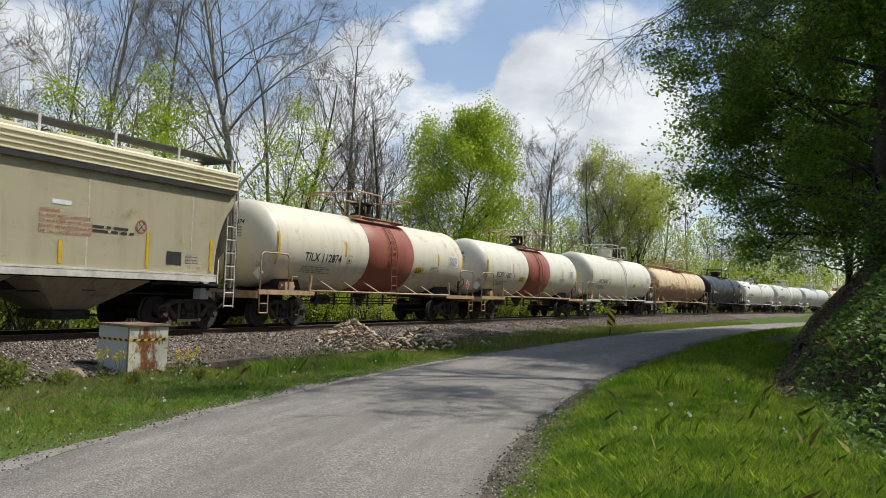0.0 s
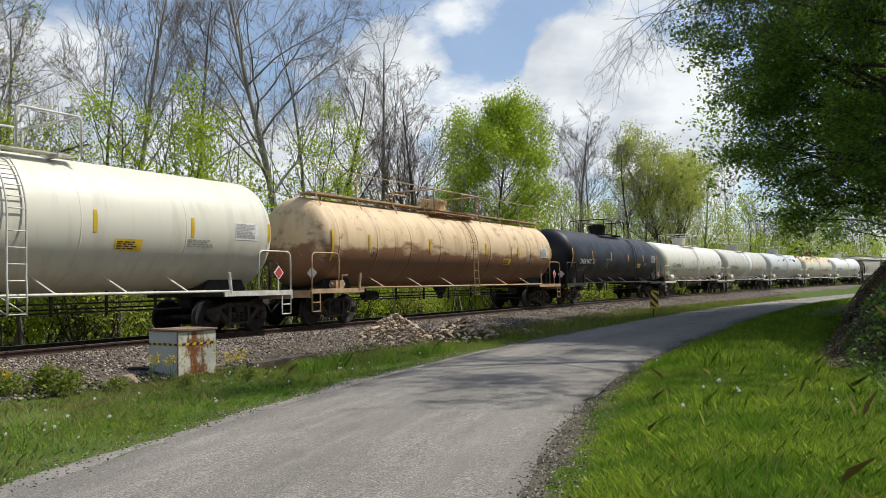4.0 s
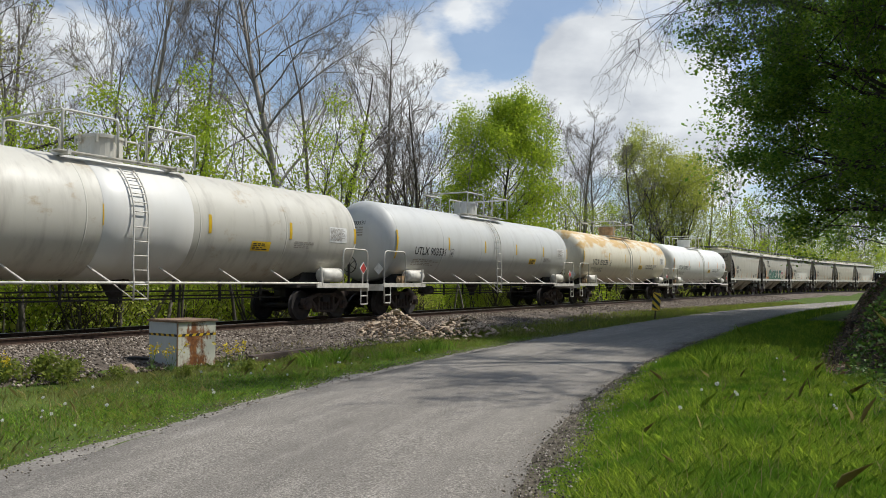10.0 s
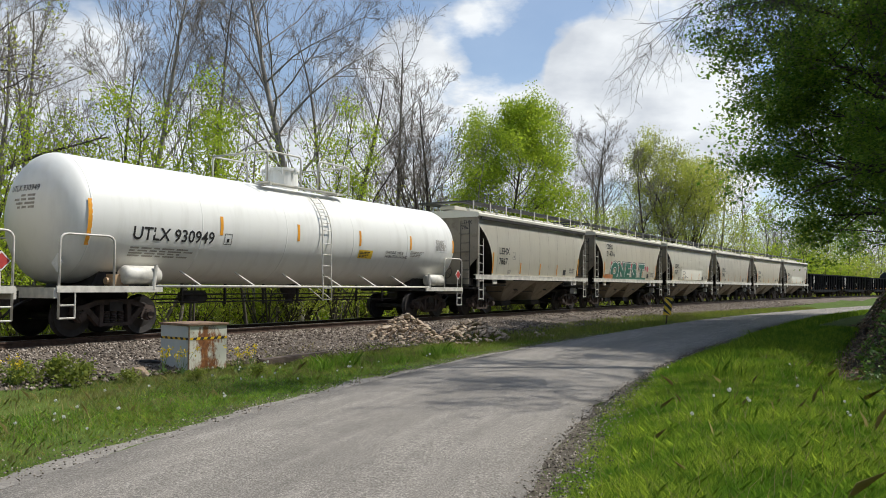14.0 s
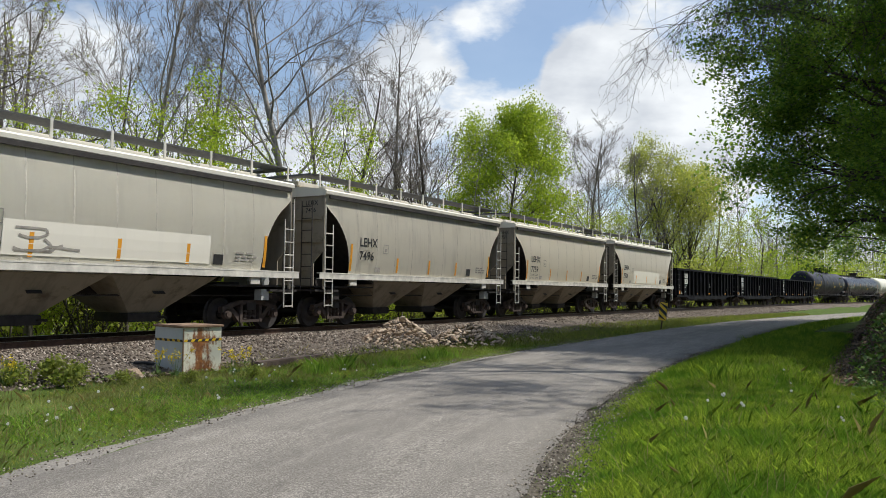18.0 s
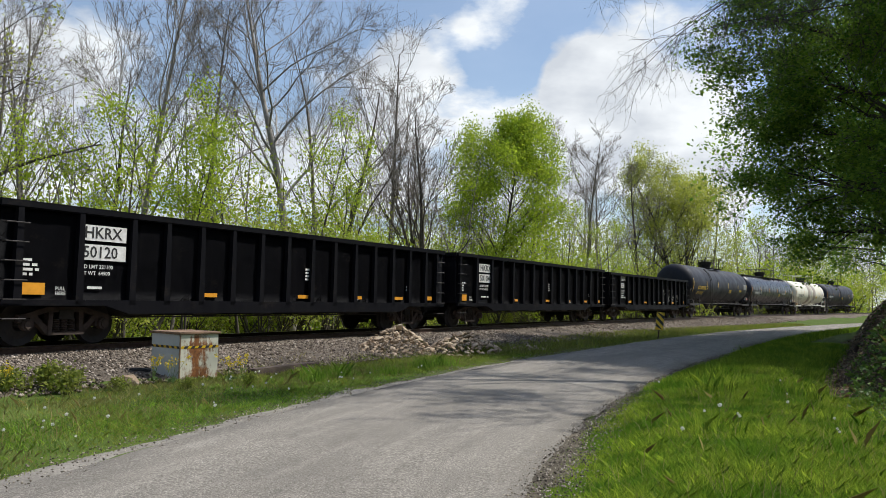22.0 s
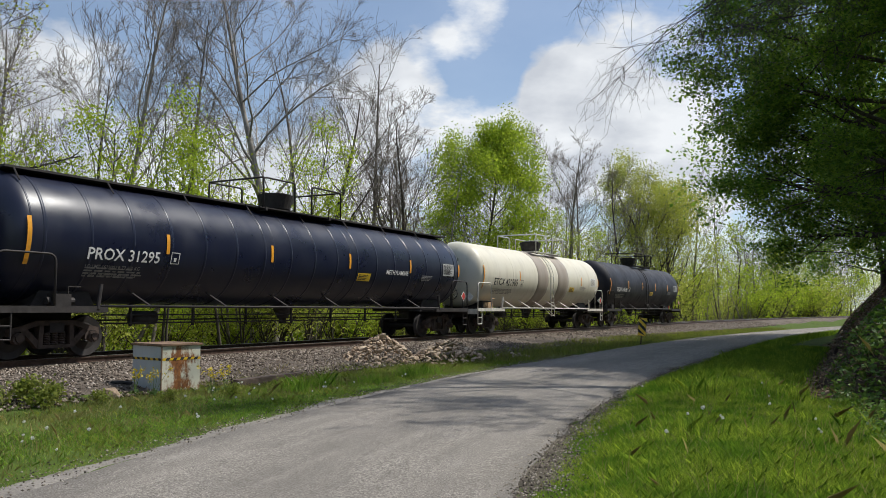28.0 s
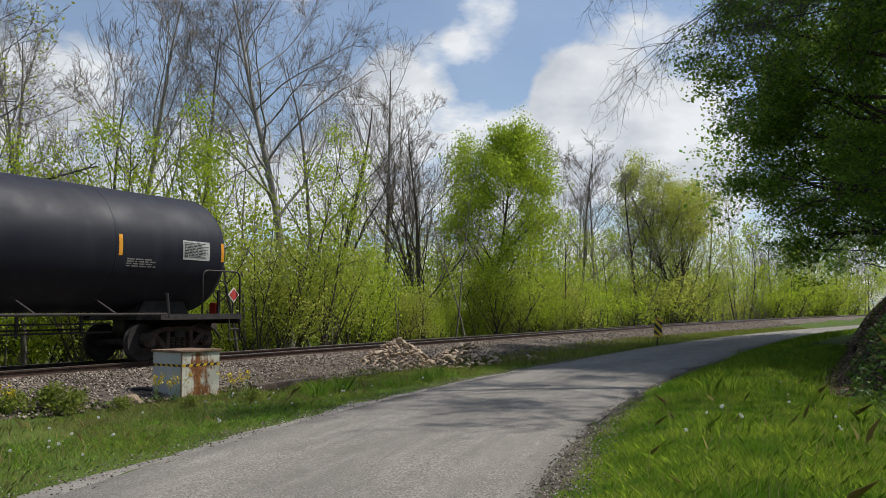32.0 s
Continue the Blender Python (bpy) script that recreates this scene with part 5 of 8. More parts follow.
def fat_letter(letter, swell):
    """One capital as a flat mesh, its strokes thickened by swell; about 0.7 high."""
    cu = bpy.data.curves.new("letters", "FONT")
    cu.body, cu.size, cu.resolution_u, cu.offset = letter, 1.0, 3, swell
    ob = new("letters", cu)
    me = bpy.data.meshes.new_from_object(ob.evaluated_get(bpy.context.evaluated_depsgraph_get()))
    co, fs = np.array([v.co[:2] for v in me.vertices]), [tuple(p.vertices) for p in me.polygons]
    bpy.data.objects.remove(ob)
    bpy.data.curves.remove(cu)
    bpy.data.meshes.remove(me)
    return co, fs


def graffiti(side, car):
    """Green, white and dark shapes with a pink cloud along the lower side."""
    cols = [plain("spray_" + n, c, 0.5, 0, 0.2, 4) for n, c in (("green", (0.02, 0.13, 0.085)), ("white", (0.70, 0.70, 0.66)), ("dark", (0.02, 0.035, 0.03)), ("pink", (0.50, 0.10, 0.12)), ("rust", (0.45, 0.17, 0.06)))]
    rng = random.Random(8)
    x0, z0 = -3.60, 1.66
    for j in range(16):
        cx, cz, r = x0 + 0.2 + j * 0.42 + rng.uniform(-0.1, 0.1), z0 + 0.78 + rng.uniform(-0.15, 0.08), rng.uniform(0.10, 0.2)
        n = 14
        co = np.array([(cx, cz)] + [(cx + r * math.cos(2 * math.pi * k / n), cz + r * math.sin(2 * math.pi * k / n)) for k in range(n)])
        stick_on("spray_cloud", (co, [(0, 1 + k, 1 + (k + 1) % n) for k in range(n)]), lambda a, b: side(a, b, 0.014), cols[3], car)
    x = x0
    for j, letter in enumerate("ONEST"):         # fat letters, each with a dark rim, a white line and a green face
        w = 1.22
        for swell, m, pr in ((0.15, 2, 0.018), (0.115, 1, 0.022), (0.07, 0, 0.026)):
            co, fs = fat_letter(letter, swell)
            co = np.stack([x + 0.06 + co[:, 0] * 1.42 + 0.16 * (co[:, 1] - 0.35) * (-1) ** j, z0 + 0.06 + co[:, 1] * 1.14], -1)
            stick_on("spray_letter", (co, fs), lambda a, b, pr=pr: side(a, b, pr), cols[m], car)
        x += w
    stick_on("spray_base", grid_patch(x0 + 0.1, x0 + 6.2, z0 - 0.02, z0 + 0.10, 8, 1), lambda a, b: side(a, b, 0.032), cols[0], car)
    stick_on("spray_corner", grid_patch(-4.5, -3.2, z0 - 0.02, z0 + 0.22, 3, 1), lambda a, b: side(a, b, 0.034), cols[4], car)


def build_train():
    wide = 5.0
    car, side, H = hopper_car(0, "old beige covered hopper with a yellowed side and ribbed roof edge", PAINT["beige"],
                              [("THROUGH SILL", 1.16, 1.345, 0.105, M_INK)]
                              + [(w, 1.96, 2.66 - 0.115 * n, 0.07, M_INKRED) for n, w in enumerate(("WARNING", "DO NOT APPLY VIBRATORS", "TO ANY PART OF CAR BODY", "EXCEPT VIBRATOR BRACKETS", "USE ON LOADED CAR ONLY"))],
                              eave=3.80, z0=1.47, ribs=5, flat=True, tape=M_YELLOW, lines=False, tapes=[-6.9, -4.6, -2.0, 2.51, 4.9, 7.05])
    ring = [(4.68 + r * math.cos(a), 2.55 + r * math.sin(a)) for a in np.linspace(0, 2 * math.pi, 21)[:-1] for r in (0.13, 0.165)]
    stick_on("notice_ring", (np.array(ring), [(2 * q, 2 * q + 1, (2 * q + 3) % 40, (2 * q + 2) % 40) for q in range(20)]), side, M_INKRED, car, "faded red ring")
    for a, b in (((-0.1, -0.1), (0.1, 0.1)), ((-0.1, 0.1), (0.1, -0.1))):
        stick_on("notice_cross", (np.array([(4.68 + a[0] - 0.012, 2.55 + a[1]), (4.68 + a[0] + 0.012, 2.55 + a[1]), (4.68 + b[0] + 0.012, 2.55 + b[1]), (4.68 + b[0] - 0.012, 2.55 + b[1])]), [(0, 1, 2, 3)]), side, M_INK, car)
    stick_on("small_print", bars(3.29, 2.42, 1.25, 0.055, 2, 71, 4), side, M_INK, car)
    stick_on("data_panel", grid_patch(5.51, 6.0, 1.70, 2.02, 1, 1), side, M_INK, car, "small black stencil panel")
    stick_on("small_print", bars(6.15, 1.92, 0.6, 0.045, 3, 72, 3), side, M_INKGREY, car)
    stick_on("label_plate", grid_patch(2.25, 2.72, 2.84, 2.94, 1, 1), side, M_INKWHITE, car, "small white label")
    band = PAINT["red"]
    mids = [(a + b) / 2 for a, b in zip(ENDS, ENDS[1:])]
    tank_car(1, "ivory tank car with a brick-red band and dark valves on top", PAINT["ivory"], 3.91, "TILX 112874", 1.76 - mids[1], bands=[(-1.31, 1.92, band)], ladder_at=0.34, dome="valves", dome_mat=M_STEEL, size=0.26, trim=M_TANMETAL, sign_at=2.16, inset=0.83, dome_at=0.13)
    tank_car(2, "white tank car with a narrower brick-red band", PAINT["cream"], 3.88, "RCRX 1601", 16.95 - mids[2], bands=[(-1.39, 1.84, band)], ladder_at=0.24, dome="valves", dome_mat=M_STEEL, size=0.26, trim=M_TANMETAL, sign_at=-2.5, inset=0.83, dome_at=0.11)
    tank_car(3, "plain white tank car with galvanised ladder and round manway", PAINT["bone"], 4.22, "RACX 82667", 33.1 - mids[3], ladder_at=-0.04, size=0.24, sign_at=2.32, inset=0.83, dome_at=-0.2)
    tank_car(4, "long peach-tan tank car with rusty hoops and a roof walkway", PAINT["tan"], 4.08, "", -7, hoops=9, long_walk=True, tall_rails=True, trim=M_TANMETAL, ladder_at=0.6, end_mark=False, sign_at=3.4, inset=0.95)
    car, side, R, zc, st = tank_car(5, "black tank car with orange reflective tape and spray scrawl", PAINT["black"], 4.11, "TAEX 3471", 70.72 - mids[5], ink=M_INKWHITE, tape=M_ORANGE, ladder_at=2.72, dome="tub", size=0.25, sign_at=3.37, inset=0.83, dome_at=0.01)
    stick_on("spray_scrawl", scribble(4, -2.6, zc - 0.75, 1.1, 0.6, 6, 0.03), side, M_INKFADED, car)
    car, side, R, zc, st = tank_car(6, "pale grey tank car with soot along its foot", PAINT["pale"], 4.03, "UTLX 903540", 89.23 - mids[6], ladder_at=0.18, drum=True, size=0.27, sign_at=3.5, inset=0.6, dome_at=-0.09)
    stick_on("spray_scrawl", scribble(14, -2.0, zc - 0.95, 1.5, 0.4, 5, 0.03), side, M_INKGREY, car)
    tank_car(7, "chalky grey tank car with a paler band at the ladder", PAINT["pale2"], 4.05, "UTLX 903526", 107.89 - mids[7], ladder_at=-0.25, drum=True, size=0.27, bands=[(-1.19, 1.39, PAINT["chalk"])], sign_at=3.47, inset=0.55, dome_at=-0.25)
    tank_car(8, "smooth grey tank car with black soot streaks", PAINT["pale3"], 4.08, "UTLX 903531", 126.37 - mids[8], ladder_at=-0.13, drum=True, sign_at=3.28, size=0.27, inset=0.73, dome_at=-0.39)
    tank_car(9, "cream tank car with orange rust stains along its top", PAINT["stained"], 4.11, "UTLX 930535", 144.74 - mids[9], ladder_at=0, drum=True, sign_at=1.82, size=0.29, dome_mat=M_TANMETAL, extra=[("ETHYLENE OXIDE", 3.26, 2.25, 0.12, M_INK), ("INHALATION HAZARD", 3.26, 2.08, 0.12, M_INK)], inset=0.6, dome_at=-0.24)
    tank_car(10, "clean white tank car with white railings", PAINT["white"], 4.12, "UTLX 930949", 162.4 - mids[10], ladder_at=0.13, drum=True, sign_at=1.86, size=0.29, tape=M_ORANGE, extra=[("ETHYLENE OXIDE", 3.33, 2.25, 0.09, M_INK), ("INHALATION HAZARD", 3.33, 2.12, 0.09, M_INK)], inset=0.58, dome_at=-0.22)
    hop = "grey covered hopper with bulging sides and a pale sill"
    hopper_car(11, hop, PAINT["hop0"], [("LEHX", -4.02, 2.53, 0.27, M_INK), ("7867", -4.02, 2.10, 0.27, M_INK)], end_text=("LEHX", "7867"))
    car, side, H = hopper_car(12, "grey covered hopper with green spray lettering along its side", PAINT["hop1"], [("CBFX", -4.16, 3.30, 0.28, M_INK), ("314766", -4.16, 2.90, 0.28, M_INK)], ribs=11, end_text=("CBFX", "3147"))
    graffiti(side, car)
    car, side, H = hopper_car(13, "grey covered hopper with painted-over patches low on its side", PAINT["hop2"], [("LEHX", -4.09, 2.53, 0.27, M_INK), ("7671", -4.09, 2.10, 0.27, M_INK)], end_text=("LEHX", "7671"))
    stick_on("painted_patch", grid_patch(-2.55, 2.74, 1.75, 2.45, 6, 3), side, PAINT["hop5"], car, "pale patch of fresh paint")
    stick_on("spray_scrawl", scribble(44, -2.3, 1.85, 1.5, 0.45, 4, 0.05), lambda a, b: side(a, b, 0.02), M_INKGREY, car)
    hopper_car(14, "grey covered hopper streaked with dark soot", PAINT["hop3"], [("LEHX", -4.11, 2.53, 0.27, M_INK), ("7496", -4.11, 2.10, 0.27, M_INK)], end_text=("LEHX", "7496"))
    hopper_car(15, hop, PAINT["hop4"], [("LEHX", 232.68 - mids[15], 2.51, 0.27, M_INK), ("7759", 232.68 - mids[15], 2.04, 0.27, M_INK), ("LD LMT 232000", 232.68 - mids[15], 1.88, 0.085, M_INKGREY), ("LT  WT   53700", 232.68 - mids[15], 1.73, 0.085, M_INKGREY)], end_text=("LEHX", "7759"))
    car, side, H = hopper_car(16, "pale grey covered hopper with a repainted patch", PAINT["hop5"], [("LEHX", -4.28, 2.51, 0.27, M_INK), ("7529", -4.28, 2.02, 0.27, M_INK)], end_text=("LEHX", "7529"))
    stick_on("painted_patch", grid_patch(-2.45, 2.69, 1.75, 2.48, 6, 3), side, PAINT["hop2"], car, "pale patch of fresh paint")
    for i, num in ((17, "50120"), (18, "50104")):
        px = (258.73 if i == 17 else 276.89) - mids[i]
        gondola_car(i, "black ribbed gondola with white reporting panels and orange tape", 2.88, [-8.1, -6.75, -5.42] + list(np.linspace(-4.45, 7.2, 12)) + [8.0],
                    [("HKRX", px + 0.10, 2.32, 0.24, M_INK), (num, px + 0.07, 1.90, 0.24, M_INK), ("LD LMT 221100" if i == 17 else "LD LMT 220700", px + 0.05, 1.66, 0.08, M_INKWHITE), ("LT WT  64900" if i == 17 else "LT WT  65700", px + 0.05, 1.52, 0.08, M_INKWHITE),
                     ("PULL", -7.25, 1.18, 0.07, M_INKWHITE), ("HERE", -7.25, 1.08, 0.07, M_INKWHITE)],
                    [(px, px + 1.14, 2.26, 2.60), (px, px + 1.14, 1.84, 2.18)], [(-8.0, 1.75, 0.4, 4), (0.6, 1.9, 0.35, 4), (6.0, 1.5, 0.3, 2), (px + 0.2, 1.22, 0.7, 1), (2.9, 1.05, 0.6, 1)],
                    [(-8.1, 0.62, 0.24), (-3.3, 0.5, 0.1), (0.3, 0.5, 0.1), (2.9, 0.5, 0.1), (5.3, 0.5, 0.1), (7.3, 0.45, 0.14)])
    px = -6.42
    car, side, H = gondola_car(19, "black ribbed gondola with faded white lettering and scrawls", 2.78, [-8.0, -6.65] + list(np.linspace(-5.3, 6.9, 13)) + [7.9],
                               [("TCIX", px, 2.42, 0.26, M_INKWHITE), ("358", px + 0.05, 1.98, 0.28, M_INKWHITE), ("LD LMT 223900", px - 0.08, 1.76, 0.08, M_INKWHITE), ("LT WT  62100", px - 0.08, 1.62, 0.08, M_INKWHITE)],
                               [], [(px, 1.48, 1.0, 2), (-0.2, 1.2, 0.6, 2), (2.0, 1.1, 0.4, 1)], [(-5.07, 0.6, 0.14), (-1.94, 0.55, 0.1), (1.13, 0.55, 0.1), (4.29, 0.5, 0.1), (6.95, 0.4, 0.2)])
    for n, x in enumerate((2.17, 3.12, 4.16, 5.34, 6.95)):
        stick_on("spray_scrawl", scribble(60 + n, x, 1.2, 0.7, 0.8, 4, 0.03), side, M_INKFADED, car)
    tank_car(20, "black tank car with dusty flanks and faded yellow mark", PAINT["black2"], 4.22, "UTLX 955565", -7.6, ink=M_INKWHITE, mark_ink=M_SIGNYELLOW, tape=M_YELLOW, ladder_at=-4.05, dome="tub", size=0.27, small=M_SIGNYELLOW, end_mark=False, inset=0.75, dome_at=-0.25)
    tank_car(21, "very long blue-black tank car with jacket hoops and roof walkway", PAINT["navy"], 4.06, "PROX 31295", 333.0 - mids[21], ink=M_INKWHITE, tape=M_ORANGE, hoops=17, long_walk=True, walk_up=0.0, with_ladder=False, inset=0.6, dome_at=-0.24, dome="tub", size=0.255, end_mark=False,
             mark_z=0.0, extra=[("LD LMT 162200 LB 73 600 KG", 333.0 - mids[21], 1.97, 0.08, M_INKFADED), ("METHYLAMINE", 3.97, 2.30, 0.15, M_INKWHITE), ("LT WT 100800 LB 45 700 KG", 333.0 - mids[21], 1.80, 0.08, M_INKFADED)])
    tank_car(22, "bone-white tank car with taupe bands and dark railings", PAINT["bone"], 4.07, "ETCX 421505", 353.6 - mids[22], bands=[(-1.55, -0.22, PAINT["taupe"]), (1.12, 2.61, PAINT["taupe"])], ladder_at=0.1, dome="tub", dome_mat=M_STEEL, size=0.30, tape=M_ORANGE, trim=M_WHITEMETAL, sign_at=2.87, inset=0.56, dome_at=0.77)
    car = tank_car(23, "weathered black tank car at the end of the train", PAINT["black2"], 4.17, "TCBX 196181", 370.93 - mids[23], ink=M_INKWHITE, tape=M_ORANGE, ladder_at=-0.5, dome="tub", size=0.25, sign_at=0.44, inset=0.56, dome_at=0.03)[0]
    part("end_marker", bevelled(ENDS[24] - mids[23] - 0.35, -0.4, 1.25, 0.15, 0.28, 0.35, 0.02), M_RED_LAMP, car, "red end-of-train marker box")


build_train()


# ---- plants ----
def tubes_mesh(name, lines, mat):
    """Many tapering tubes as one mesh: each line is points, radii and the number of sides."""
    V, F, base = [], [], 0
    for pts, rad, n in lines:
        pts = np.asarray(pts)
        d = np.gradient(pts, axis=0)
        d /= np.linalg.norm(d, axis=1)[:, None] + 1e-9
        ref = np.array([0.0, 0.0, 1.0]) if abs(d[0, 2]) < 0.8 else np.array([1.0, 0.0, 0.0])
        u = np.cross(d, ref)
        u /= np.linalg.norm(u, axis=1)[:, None] + 1e-9
        v = np.cross(d, u)
        an = np.arange(n) * 2 * math.pi / n
        ring = pts[:, None] + np.asarray(rad)[:, None, None] * (np.cos(an)[None, :, None] * u[:, None] + np.sin(an)[None, :, None] * v[:, None])
        V.append(ring.reshape(-1, 3))
        k = len(pts)
        i = base + np.arange(k - 1)[:, None] * n + np.arange(n)[None]
        j = base + np.arange(k - 1)[:, None] * n + (np.arange(n)[None] + 1) % n
        F.append(np.stack([i, j, j + n, i + n], -1).reshape(-1, 4))
        base += k * n
    return quick_mesh(name, np.concatenate(V), np.concatenate(F), mat, True)


def quick_mesh(name, v, f, mat, sm=False):
    """A mesh from arrays; all faces have the same number of corners."""
    v, f = np.asarray(v, np.float32), np.asarray(f, np.int32)
    me = bpy.data.meshes.new(name)
    me.vertices.add(len(v))
    me.vertices.foreach_set("co", v.ravel())
    k = f.shape[1]
    me.loops.add(f.size)
    me.loops.foreach_set("vertex_index", f.ravel())
    me.polygons.add(len(f))
    me.polygons.foreach_set("loop_start", np.arange(0, f.size, k, dtype=np.int32))
    me.polygons.foreach_set("loop_total", np.full(len(f), k, np.int32))
    if sm:
        me.polygons.foreach_set("use_smooth", np.ones(len(f), bool))
    me.materials.append(mat)
    me.update(calc_edges=True)
    me.validate()
    return me


def branch(rng, p, d, length, r0, steps, wander, lift):
    w = np.array(d, float) + np.cumsum(rng.normal(0, wander, (steps, 3)) + (0, 0, lift), axis=0)
    w *= (length / steps) / np.sqrt((w * w).sum(1))[:, None]
    return np.concatenate([np.asarray(p, float)[None], np.asarray(p, float) + np.cumsum(w, axis=0)])


def aside(rng, d, angle):
    """A direction that leaves d by that angle, to any side."""
    r = rng.normal(0, 1, 3)
    r -= d * r.dot(d)
    r /= np.linalg.norm(r) + 1e-9
    return math.cos(angle) * d + math.sin(angle) * r


def grow(seed, height, trunk_r, clear=0.35, limbs=11, ratio=0.45, angle=0.75, lift=0.10, depth=3, wander=0.10, lean=(0, 0), stems=1, twig=0.008, kids=(6, 5, 4), spread=0.25, shape=None, forking=(0.30, 0.72)):
    """A skeleton: lines for the wood, lines for the twigs, and the twigs' tips."""
    rng = np.random.default_rng(seed)
    wood, twigs, tips = [], [], []

    def fork(p, d, length, r, level):
        steps = (6, 4, 3, 2)[min(level, 4) - 1]
        pts = branch(rng, p, d, length, r, steps, wander * (1 + 0.3 * level), lift)
        rad = np.maximum(np.linspace(r, r * 0.30, len(pts)), twig * 0.6)
        (wood if level < 3 else twigs).append((pts, rad, (6 if trunk_r > 0.1 else 4) if level == 1 else 4 if level == 2 and trunk_r > 0.1 else 3))
        tips.append((pts[-1], level))
        if level > depth:
            return
        for _ in range(kids[min(level - 1, len(kids) - 1)]):
            t = rng.uniform(0.25, 1.0)
            k = min(len(pts) - 2, int(t * (len(pts) - 1)))
            dd = pts[k + 1] - pts[k]
            q = pts[k] + dd * (t * (len(pts) - 1) - k)
            dd = dd / math.sqrt(dd.dot(dd))
            fork(q, aside(rng, dd, rng.uniform(*forking)), length * rng.uniform(0.42, 0.70) * (1.15 - 0.5 * t), max(twig, r * (1 - 0.7 * t) * 0.5), level + 1)

    for s in range(stems):
        an = rng.uniform(0, 6.28)
        d0 = np.array([lean[0] + (spread * math.cos(an) if stems > 1 else 0), lean[1] + (spread * math.sin(an) if stems > 1 else 0), 1.0])
        d0 /= np.linalg.norm(d0)
        h = height * (1 if stems == 1 else rng.uniform(0.75, 1.0))
        trunk = branch(rng, (0.25 * math.cos(an) * (stems > 1), 0.25 * math.sin(an) * (stems > 1), -0.4), d0, h, trunk_r, 12, 0.05, 0.02)
        rad = trunk_r * np.linspace(1, 0.12, 13) ** 0.9
        rad[0] *= 1.35
        wood.append((trunk, rad, 9 if trunk_r > 0.1 else 5))
        for j in range(limbs):
            t = clear + (0.97 - clear) * (j + rng.uniform(0, 0.8)) / limbs
            q = np.array([np.interp(t * 12, range(13), trunk[:, a]) for a in range(3)])
            an2 = j * 2.4 + rng.uniform(-0.5, 0.5)
            up = rng.uniform(0.8, 1.2) * angle
            dd = np.array([math.cos(an2) * math.sin(up), math.sin(an2) * math.sin(up), math.cos(up)])
            fork(q, dd, height * ratio * (np.interp(t, *shape) if shape else 1.1 - 0.75 * t) * rng.uniform(0.8, 1.2), max(0.02, float(np.interp(t * 12, range(13), rad)) * 0.45), 1)
    return wood, twigs, tips


def leaf_quads(rng, at, size, flat=0.4, jitter=0.25, per=3):
    """Small folded leaves round the points."""
    at = np.repeat(np.asarray(at), per, axis=0)
    n = len(at)
    c = at + rng.normal(0, 1, (n, 3)) * (np.array([jitter, jitter, jitter * (0.35 if flat > 1.2 else 1.0)]))
    nrm = rng.normal(0, 1, (n, 3)) * [1, 1, 0.6] + [0, 0, flat]
    nrm /= np.linalg.norm(nrm, axis=1)[:, None]
    u = np.cross(nrm, rng.normal(0, 1, (n, 3)))
    u /= np.linalg.norm(u, axis=1)[:, None] + 1e-9
    v = np.cross(nrm, u)
    s = (size * rng.uniform(0.6, 1.3, n))[:, None]
    V = np.stack([c - u * s * 0.55, c - v * s * 0.36 + u * s * 0.05, c + u * s * 0.55, c + v * s * 0.36 + u * s * 0.05 + nrm * s * 0.12], 1).reshape(-1, 3)
    return V, np.arange(4 * n).reshape(n, 4)


def make_tree(name, label, bark, seed, leaf=None, leaf_size=0.1, leaf_per=2, leaf_levels=(3, 4), jitter=0.25, category="tree", flat=0.4, keep=None, **kw):
    wood, twigs, tips = grow(seed, **kw)
    root = tagged(new(name), label, category)
    part("trunk", tubes_mesh("trunk", wood, bark), bark, root)
    if twigs:
        tagged(part("twigwork", tubes_mesh("twigwork", twigs, M_TWIG), M_TWIG, root), kind="stuff")
    if leaf:
        pts = np.array([p for p, lv in tips if lv in leaf_levels])
        if keep is not None:
            pts = pts[keep(pts)]
        v, f = leaf_quads(np.random.default_rng(seed + 1), pts, leaf_size, flat, jitter, leaf_per)
        part("crown", quick_mesh("crown", v, f, leaf), leaf, root)
    return root


def stand(root, x, y, turn=0.0, scale=1.0, sink=0.05):
    root.matrix_basis = pose(x, y, land_z(x, y) - sink, 0, 0, turn) @ Matrix.Diagonal((scale, scale, scale, 1))
    return root


def stand_copy(root, x, y, turn, scale):
    ob = copy_thing(root, pose(x, y, land_z(x, y) - 0.05, 0, 0, turn))
    ob.scale = (scale, scale, scale)
    return ob


